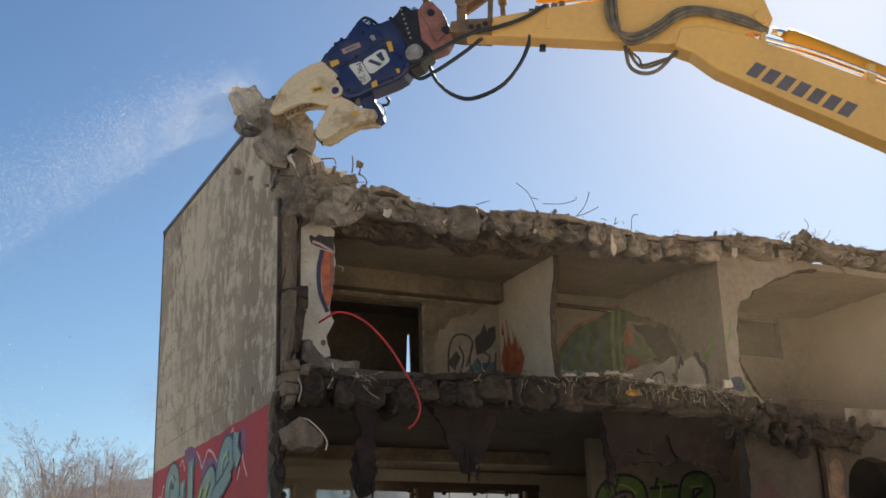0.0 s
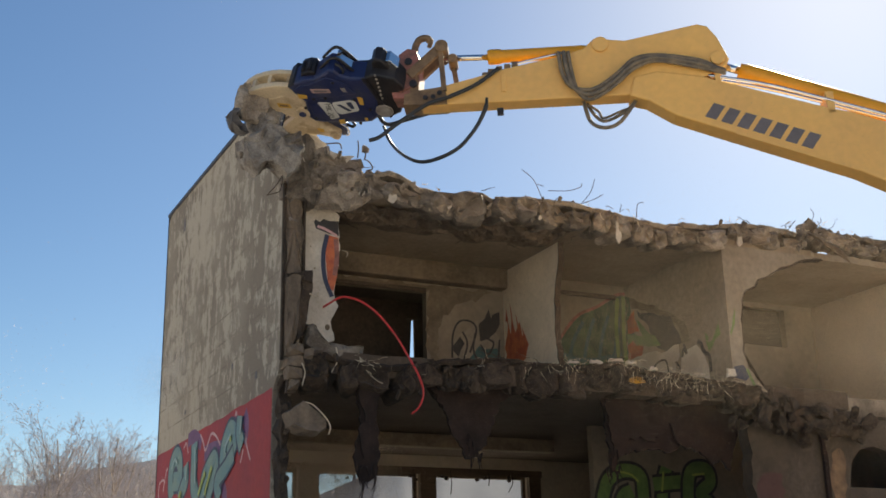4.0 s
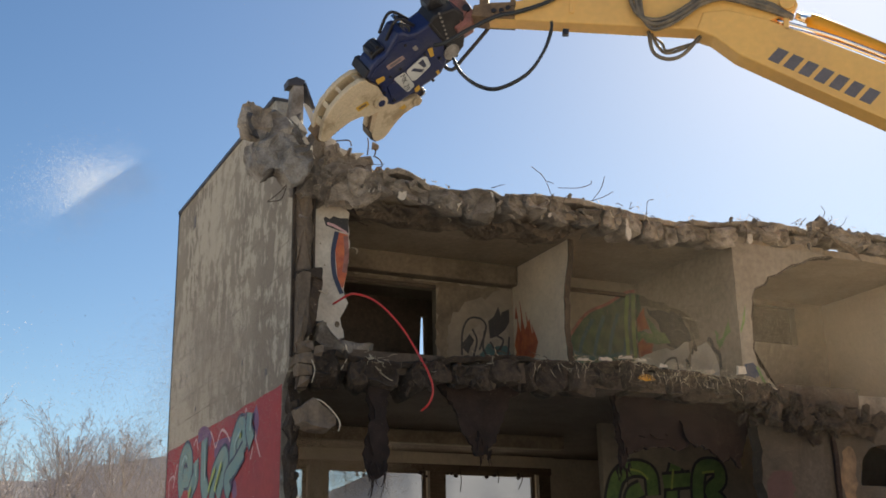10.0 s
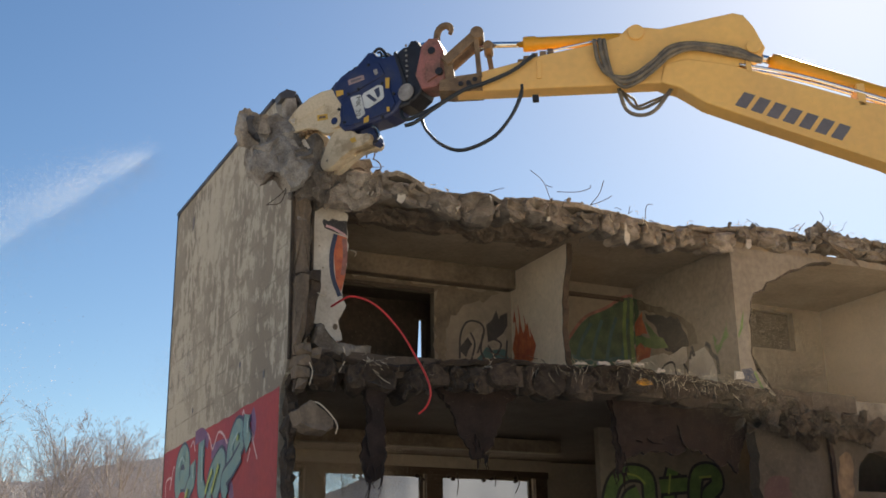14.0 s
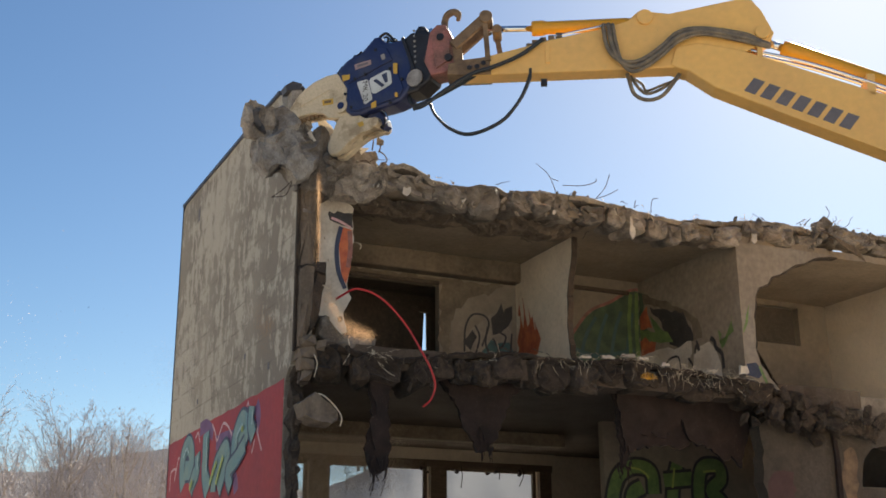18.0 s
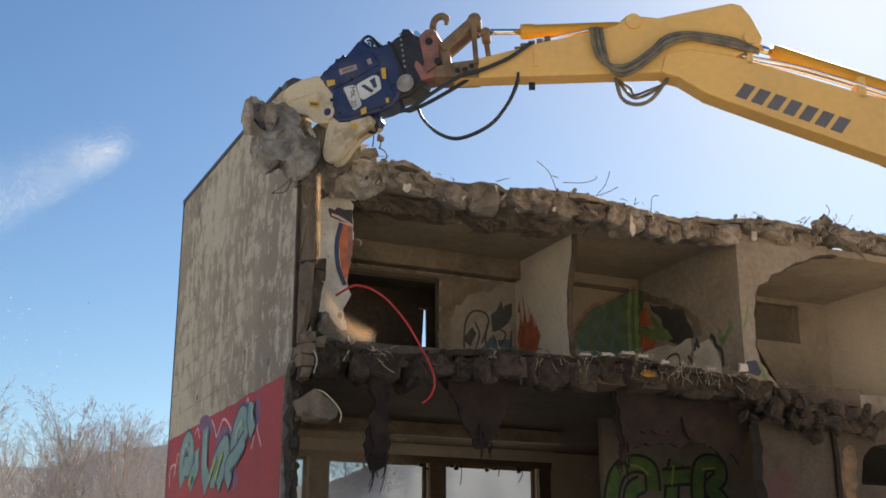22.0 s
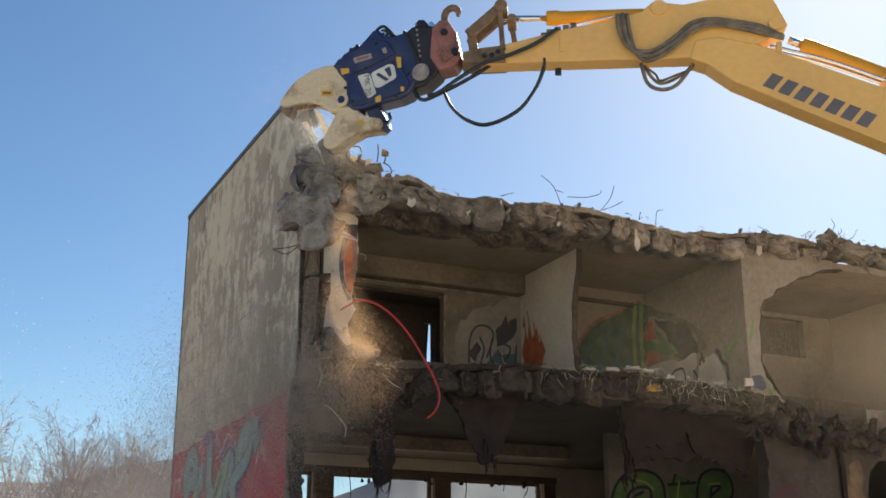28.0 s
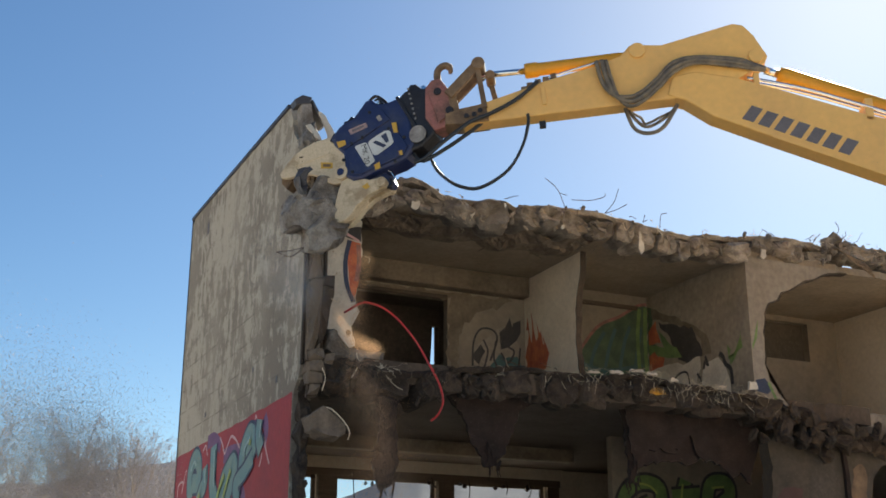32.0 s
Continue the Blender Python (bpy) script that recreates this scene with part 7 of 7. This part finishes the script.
        part("cutting_edge", prism(jaw_shape([(x - 0.03, z - 0.06), (x + 0.05, z - 0.10), (x + 0.06, z - 0.02), (x - 0.01, z + 0.02)]), 0.05, 0.14, bevel=0.006), M_BROWN, lo, "worn cutter block")
    disc("jaw_pin", -0.33, -0.74, 0.09, -0.18, 0.30, M_CREAM, lo)
    part("sticker", prism(jaw_shape([(2.23, -0.58), (2.10, -0.63), (2.12, -0.74), (2.22, -0.70)]), 0.26, 0.264), M_DECALY, lo)
    part("cylinder_yoke", prism(jaw_shape([(1.95, -0.28), (1.66, -0.34), (1.70, -0.58), (1.69, -0.94), (1.74, -1.06), (1.85, -1.07), (1.92, -0.95), (1.86, -0.78), (2.00, -0.60)]), -0.02, 0.16, bevel=0.03), M_BLUE, lo, "dark blue cylinder yoke")
    tube("grease_line", curve([(0.85 * (x - HINGE[0]), 0.18, 0.85 * (z - HINGE[1])) for x, z in ((1.72, -0.62), (1.62, -0.78), (1.66, -0.98), (1.74, -1.02))]), 0.016, M_CHROME, lo, "thin bare grease line")
    tube("hose_hook", curve([(1.69, 0.14, -0.58), (1.60, 0.16, -0.64), (1.54, 0.16, -0.60), (1.54, 0.16, -0.50)]), 0.026, M_STEEL, cr)
    return cr, up, lo


excavator, boom, stick, coupler, hoses = build_excavator()
crusher, upper_jaw, lower_jaw = build_crusher()


# ---------------------------------------------------------------- loose and falling pieces
def build_loose():
    out, haze = [], []
    blk = empty("broken_wall_block")
    at = (-0.4, 9.3)
    for k, (poly, y0, y1, mt) in enumerate((
            ([(-1.07, 9.29), (-1.01, 9.44), (-0.71, 9.68), (-0.39, 9.72), (-0.15, 9.54), (-0.30, 9.30), (-0.55, 9.05), (-0.81, 8.85), (-0.99, 9.03)], -0.28, 0.25, M_CHUNK),
            ([(-0.53, 9.32), (-0.26, 9.51), (0.02, 9.55), (0.09, 9.23), (-0.15, 8.96), (-0.39, 8.76), (-0.56, 9.03)], -0.34, 0.2, M_CHUNK),
            ([(-1.24, 9.94), (-1.16, 10.04), (-1.07, 9.93), (-0.97, 9.79), (-1.03, 9.65), (-1.13, 9.7)], -0.14, 0.05, M_FLASH),
            ([(-0.84, 10.07), (-0.62, 10.16), (-0.34, 10.07), (-0.45, 9.65), (-0.80, 9.60)], -0.05, 0.3, M_CHUNK))):
        chunk("concrete", poly, y0, y1, mt, blk, 300 + k, at=at, rough=0.10)
    for pts in ([(-0.05, -0.30, -0.55), (-0.20, -0.36, -0.75), (-0.40, -0.4, -0.95)], [(-0.05, -0.32, -0.58), (-0.16, -0.4, -0.86), (-0.33, -0.4, -0.93), (-0.40, -0.4, -0.95)]):
        tube("rebar", curve(pts), 0.008, M_REBAR, blk, segs=6)
    tagged(blk, "large grey broken concrete block gripped at the wall corner", "rubble")
    out.append(blk)
    # dust set free by the crusher, and chips that fall
    for name, seed, count, path, spread, size, mt, label in (
            ("dust_cloud", 1, 450000, [(0, 0, 0), (-1.0, 0, -0.6), (-2.4, 0, -1.8), (-4.2, 0, -3.4), (-6.5, 0, -5.2)], [0.24, 0.42, 0.55, 0.65, 0.75], 0.0060, M_DUST, "pale dust drifting off the wall top"),
            ("dust_cloud", 2, 200000, [(0, 0, 0), (-0.7, 0, 0.3), (-1.6, 0, 0.1)], [0.18, 0.32, 0.38], 0.0058, M_DUST, "pale dust puff beside the gripped block"),
            ("falling_dust", 3, 200000, [(0.0, 0.0, 0.0), (-0.1, -0.3, -0.76), (-0.24, -0.8, -1.6), (-0.4, -1.5, -2.37), (-0.47, -2.1, -2.88)], [0.07, 0.09, 0.10, 0.12, 0.16], 0.0021, M_DUSTW, "warm sunlit dust falling before the wall stub"),
            ("falling_dust", 4, 380000, [(0.21, 0.0, -0.04), (0.07, -0.3, -0.84), (-0.15, -0.9, -1.71), (-0.35, -1.6, -2.48), (-0.36, -2.2, -3.02), (-0.37, -2.6, -3.56), (-1.31, -4.1, -4.0)], [0.08, 0.10, 0.11, 0.14, 0.18, 0.22, 0.22], 0.0020, M_DUSTW, "warm sunlit dust falling before the wall stub"),
            ("dust_cloud", 5, 800000, [(0.9, 0, 0.2), (0.2, 0, -0.4), (-0.5, 0, 0.3), (-1.0, 0, -0.8), (-1.7, 0, -1.4)], [0.5, 0.65, 0.75, 0.75, 0.75], 0.0050, M_SMOKE, "grey dust drifting before the red wall band"),
            ("dust_cloud", 6, 180000, [(0, 0, 0), (0.0, 0, 0.5), (-0.6, 0, 0.8)], [0.20, 0.34, 0.42], 0.0064, M_DUST, "pale dust puff over the gripped block"),
            ("dust_cloud", 12, 210000, [(0.9, 0, 0.6), (0, 0, 0), (-1.2, 0, -0.8), (-2.4, 0, -1.6)], [0.15, 0.26, 0.34, 0.40], 0.0054, M_DUST, "pale dust puff blown off the wall corner"),
            ("dust_cloud", 13, 200000, [(0.8, 0, 0.6), (0, 0, 0), (-1.2, 0, -0.8), (-2.4, 0, -1.6)], [0.14, 0.25, 0.34, 0.40], 0.0052, M_DUST, "pale dust puff blown off the wall corner"),
            ("dust_cloud", 14, 300000, [(0.5, 0, 1.2), (0.1, 0, 0.3), (-0.4, 0, -0.4), (-0.9, 0, -1.1)], [0.35, 0.5, 0.6, 0.6], 0.0038, M_SMOKE, "brown dust sinking along the gable wall"),
            # next two: flecks hung forward in the sun to give the glow there
            ("falling_dust", 9, 45000, [(-0.22, -1.75, 8.51), (-0.45, -2.45, 7.88), (-0.68, -3.15, 7.24), (-0.86, -3.7, 6.75), (-1.03, -4.2, 6.26)], [0.022, 0.02, 0.02, 0.022, 0.03], 0.0015, M_DUSTW, "thin sunlit dust flecks added for the glow along the pier"),
            ("falling_dust", 10, 45000, [(-1.08, -4.8, 5.6), (-1.10, -5.2, 5.24), (-1.10, -5.55, 5.0), (-0.95, -5.55, 4.96), (-0.80, -5.6, 4.92)], [0.04, 0.05, 0.06, 0.05, 0.04], 0.0017, M_DUSTW, "warm sunlit dust flecks added for the glow at the stub foot")):
        ob = flecks(name, seed, count, path, spread, size, mt)
        out.append(tagged(ob, label, "dust", kind="stuff"))
    ob = flecks("dust_haze", 7, 950000, [(-3.4, 0, 0.0), (-1.6, 0, -0.3), (0.2, 0, 0.0), (1.6, 0, 0.1), (2.6, 0, 0.0), (3.6, 0, -0.2)], [0.7, 0.8, 0.9, 0.95, 1.0, 1.0], 0.00175, M_HAZE, 5.0)
    haze.append(tagged(ob, "thin brown dust haze drifting before the ruin", "dust", kind="stuff"))
    # flecks added to lift the darks the way sun glare does
    ob = flecks("dust_haze", 8, 300000, [(-5.2, 0, -0.6), (-2.6, 0, 0.2), (0.0, 0, -0.3), (2.6, 0, 0.1), (5.0, 0, -0.3)], [1.3, 1.3, 1.3, 1.3, 1.3], 0.0009, M_HAZE, 5.0)
    haze.append(tagged(ob, "faint veil of flecks standing in for sun glare before the ruin", "dust", kind="stuff"))
    # flecks added as the hazy air between yard and trees
    ob = flecks("dust_haze", 11, 400000, [(-19, 14, 3.0), (-14, 13, 3.6), (-9, 12, 3.2), (-5, 11, 3.6)], [2.0, 2.0, 2.0, 2.0], 0.012, M_VEIL, 6.0)
    tagged(ob, "thin flecks standing in for mauve air haze before the bare trees", "dust", kind="stuff")
    for k, (seed, size) in enumerate(((31, 0.16), (32, 0.09), (33, 0.10), (34, 0.12), (35, 0.07), (36, 0.08))):
        ob = new("falling_chip", rock_mesh("falling_chip", seed, (size, size * 0.8, size * 0.7), M_CONC, 0.3, 2, 5))
        out.append(tagged(ob, "small brown masonry chip falling from the wall", "rubble", group="chips that fall from the wall"))
    shard = empty("wall_shard")
    chunk("concrete", [(-1.04, 9.94), (-1.03, 10.23), (-0.96, 10.53), (-0.84, 10.61), (-0.71, 10.45), (-0.52, 10.39), (-0.55, 10.18), (-0.59, 9.96), (-0.83, 9.83)], -0.1, 0.12, M_CONC, shard, 302, at=at, rough=0.10)
    tagged(shard, "upright brown shard of broken wall beside the gripped block", "rubble")
    out.append(shard)
    return out, haze


loose, hazes = build_loose()


# ---------------------------------------------------------------- what moves
def motions():
    HX, HZ = 6.1, 5.6
    walk(boom, [(t, pose(x, 0, z, 0, -a, 0)) for t, a, x, z, *_ in ARM])
    walk(stick, [(t, pose(x, 0, z, 0, -a, 0)) for t, _, _, _, a, x, z in ARM])
    walk(crusher, [(t, ARM_AT @ pose(x, y, z, roll, dip, 180 - swing)) for t, x, y, z, dip, swing, roll, _, _ in BITE])
    walk(coupler, [(t, pose(x, y, z, 0, dip, 180 - swing)) for t, x, y, z, dip, swing in COUPLE])
    walk(upper_jaw, [(t, pose(HINGE[0], 0, HINGE[1], 0, u, 0)) for t, *_, u, _ in BITE])
    walk(lower_jaw, [(t, pose(HINGE[0], 0, HINGE[1], 0, v, 0)) for t, *_, v in BITE])
    for ho in hoses:
        walk(ho, [(t, pose(2.89, 0, 10.12 - 0.003 * max(0.0, dip - 8), 0, -0.35 * dip, 0)) for t, _, _, _, dip, _ in COUPLE])
    walk(loose[0], [(0.0, pose(0.25, 0.15, 10.45, 0, -35, 0)), (2.0, pose(0.10, 0.0, 10.2, 0, -25, 0)), (3.0, pose(-0.05, -0.2, 9.85, 0, -12, 0)), (4.2, pose(-0.3, -0.4, 9.5, 0, -6, 0)), (5.5, pose(-0.4, -0.5, 9.32, 0, 0, 0)),
                    (9.0, pose(-0.4, -0.5, 9.30, 0, 0, 0)), (10.5, pose(-0.30, -0.5, 9.24, 0, 2, 0)), (25.4, pose(-0.30, -0.5, 9.22, 0, 3, 0)), (25.8, pose(-0.35, -0.5, 9.2, 0, 6, 0)), (26.3, pose(0.0, -0.48, 8.7, 5, 25, 5)), (26.8, pose(0.05, -0.5, 8.26, 8, 30, 5)), (32.0, pose(0.05, -0.5, 8.24, 8, 30, 5))])
    walk(loose[18], [(0.0, pose(0.25, 0.15, 10.45, 0, -35, 0)), (2.0, pose(0.10, 0.0, 10.2, 0, -25, 0)), (3.0, pose(-0.05, -0.2, 9.85, 0, -12, 0)), (4.2, pose(-0.3, -0.4, 9.5, 0, -6, 0)), (5.5, pose(-0.4, -0.5, 9.32, 0, 0, 0)), (9.0, pose(-0.4, -0.5, 9.26, 0, 0, 0)), (10.5, pose(-0.40, -0.5, 9.0, 0, -10, 0)),
                     (25.4, pose(-0.40, -0.5, 8.98, 0, -10, 0)), (25.9, pose(-0.5, -0.7, 7.9, 0, -25, 0)), (26.4, pose(-0.7, -1.0, 4.6, 0, -60, 0)), (26.9, pose(-0.9, -1.4, 0.6, 0, -95, 0)), (32.0, pose(-0.9, -1.4, 0.6, 0, -95, 0))])
    walk(stub, [(0.0, pose(0.27, 0.85, 11.08, 0, 3, 0)), (11.0, pose(0.27, 0.85, 11.02, 0, 3, 0)), (12.0, pose(0.26, 0.85, 10.94, 0, -2, 0)), (13.0, pose(0.17, 0.85, 10.80, 0, -6, 0)), (32.0, pose(0.17, 0.85, 10.80, 0, -6, 0))])
    # dust: set free, drifting or falling, then gone from view
    walk(loose[1], [(0.0, pose(-0.6, -0.3, 10.9)), (1.0, pose(-0.8, -0.3, 10.7)), (2.5, pose(-2.2, -0.3, 10.4)), (3.5, pose(-4.2, -0.3, 10.2)), (5.3, pose(-13, -0.3, 10)), (32.0, pose(-30, -0.3, 10))])
    walk(loose[2], [(0.0, pose(1.4, 6.6, 8.4)), (5.0, pose(1.4, 6.6, 8.4)), (6.0, pose(-1.1, 0.1, 9.9, 0, -38, 0)), (7.0, pose(-1.3, 0.1, 9.7, 0, -38, 0)), (7.8, pose(-0.35, 0.1, 9.75, 0, -30, 0)), (8.6, pose(-0.9, 0.1, 10.0, 0, -25, 0)), (9.5, pose(-2.2, 0, 9.4, 0, -32, 0)), (10.5, pose(-4.0, 0, 8.0, 0, -38, 0)), (11.8, pose(-11, 0, 6.2, 0, -40, 0)), (32.0, pose(-30, 0, 9, 0, -32, 0))])
    walk(loose[3], [(0.0, pose(1.2, 8.9, 9.6)), (17.8, pose(1.2, 8.9, 9.6)), (18.2, pose(-0.42, -2.80, 8.64)), (19.5, pose(-0.42, -2.80, 8.14)), (20.6, pose(-0.42, -2.80, 7.99)), (21.6, pose(-0.42, -3.10, 4.2)), (22.6, pose(-0.42, -3.30, 2.0)), (32.0, pose(-0.42, -3.30, 2.0))])
    walk(loose[4], [(0.0, pose(1.4, 8.9, 9.6)), (23.3, pose(1.4, 8.9, 9.6)), (24.0, pose(-0.42, -2.80, 9.04)), (26.0, pose(-0.42, -2.80, 8.24)), (28.5, pose(-0.42, -2.80, 8.04)), (30.0, pose(-0.42, -2.80, 7.44)), (32.0, pose(-0.27, -3.00, 7.04))])
    walk(loose[5], [(0.0, pose(3.0, 6.5, 4.8)), (25.8, pose(3.0, 6.5, 4.8)), (27.0, pose(-0.2, -0.9, 5.2)), (28.0, pose(-0.8, -0.9, 5.0)), (29.0, pose(-1.3, -0.9, 5.0)), (30.0, pose(-1.9, -0.9, 5.0)), (31.0, pose(-2.8, -0.9, 4.5)), (32.0, pose(-4.4, -0.9, 3.8))])
    walk(loose[6], [(0.0, pose(3.2, 6.3, 7.6)), (23.5, pose(3.2, 6.3, 7.6)), (24.5, pose(-0.25, 0.3, 10.1)), (25.5, pose(-0.4, 0.2, 10.2)), (27.5, pose(0.2, -0.35, 9.7)), (29.0, pose(0.3, -0.4, 9.3)), (30.0, pose(0.1, -0.4, 9.1)), (31.0, pose(0.0, -0.45, 8.2)), (32.0, pose(-0.2, -0.5, 7.0))])
    walk(loose[7], [(0.0, pose(1.6, 6.6, 8.2)), (10.9, pose(1.6, 6.6, 8.2)), (11.5, pose(-0.3, 0.1, 10.1)), (12.0, pose(-1.9, 0.1, 10.1)), (13.0, pose(-2.5, 0, 9.1)), (14.0, pose(-3.4, 0, 8.5)), (15.5, pose(-8, 0, 7.0)), (17.0, pose(-15, 0, 5)), (32.0, pose(-30, 0, 5))])
    walk(loose[8], [(0.0, pose(1.8, 6.6, 8.2)), (19.0, pose(1.8, 6.6, 8.2)), (19.6, pose(-0.7, 0.1, 10.4)), (20.2, pose(-1.7, 0.1, 9.9)), (21.0, pose(-2.6, 0, 9.4)), (22.0, pose(-3.9, 0, 8.5)), (23.5, pose(-7.5, 0, 7.0)), (25.0, pose(-15, 0, 5)), (32.0, pose(-30, 0, 5))])
    walk(loose[9], [(0.0, pose(3.2, 6.5, 4.8)), (8.0, pose(3.2, 6.5, 4.8)), (8.8, pose(-0.7, -0.6, 6.8)), (10.0, pose(-1.7, -0.6, 5.1)), (11.5, pose(-2.3, -0.6, 4.6)), (12.5, pose(-4.2, -0.6, 4.0)), (14.0, pose(-12, -0.6, 3.0)), (16.0, pose(-20, -0.6, 3.0)), (32.0, pose(-30, -0.6, 3.0))])
    walk(loose[10], [(0.0, pose(4.6, 12.0, 2.3)), (16.9, pose(4.6, 12.0, 2.3)), (17.8, pose(0, 0, 0)), (25.6, pose(0, 0, -0.1)), (26.8, pose(0, 0, -5.0)), (32.0, pose(0, 0, -5.0))])
    walk(loose[11], [(0.0, pose(4.6, 12.0, 2.3)), (16.9, pose(4.6, 12.0, 2.3)), (17.8, pose(0, 0, 0)), (25.0, pose(0, -0.01, -0.05)), (32.0, pose(0, 0, 0))])
    walk(hazes[0], [(0.0, pose(HX, -6.0, HZ)), (3.0, pose(HX - 0.2, -6.0, HZ - 0.1)), (8.0, pose(HX, -6.0, HZ)), (13.0, pose(HX + 0.3, -6.0, HZ - 0.2)), (15.5, pose(HX + 3.0, -6.0, HZ - 0.6)), (18.0, pose(HX + 3.8, -6.0, HZ - 0.5)), (20.5, pose(HX + 4.2, -6.0, HZ - 0.4)), (23.5, pose(HX + 1.6, -6.0, HZ)), (25.0, pose(HX + 0.2, -6.0, HZ)), (28.0, pose(HX + 0.3, -6.0, HZ - 0.2)), (30.0, pose(HX + 3.5, -6.0, HZ - 0.6)), (32.0, pose(HX + 9.0, -6.0, HZ - 0.5))])
    walk(hazes[1], [(0.0, pose(3.4, -6.5, 5.4)), (16.0, pose(3.1, -6.4, 5.5)), (32.0, pose(3.5, -6.5, 5.4))])
    # chips drop freely from the gripped block
    for ob, t0, start, push in zip(loose[12:18], (6.4, 6.6, 8.1, 19.2, 29.3, 31.0), ((-0.9, -0.45, 9.35), (-0.4, -0.6, 9.1), (-0.7, -0.6, 9.2), (0.3, -0.4, 8.9), (0.0, -0.7, 8.2), (-0.1, -0.75, 8.2)), (-1.7, -0.4, -1.2, 0.3, -0.8, -1.3)):
        fall = math.sqrt((start[2] - 0.05) / 4.905)
        rows = [(0.0, pose(*start)), (t0, pose(*start))]
        for k in range(1, 15):
            u = fall * k / 14
            rows.append((t0 + u, pose(start[0] + push * u, start[1] - 0.5 * u, start[2] - 4.905 * u * u, 40 * k, 25 * k, 0)))
        if rows[-1][0] < 32.0:
            rows.append((32.0, rows[-1][1]))
        walk(ob, rows)


motions()
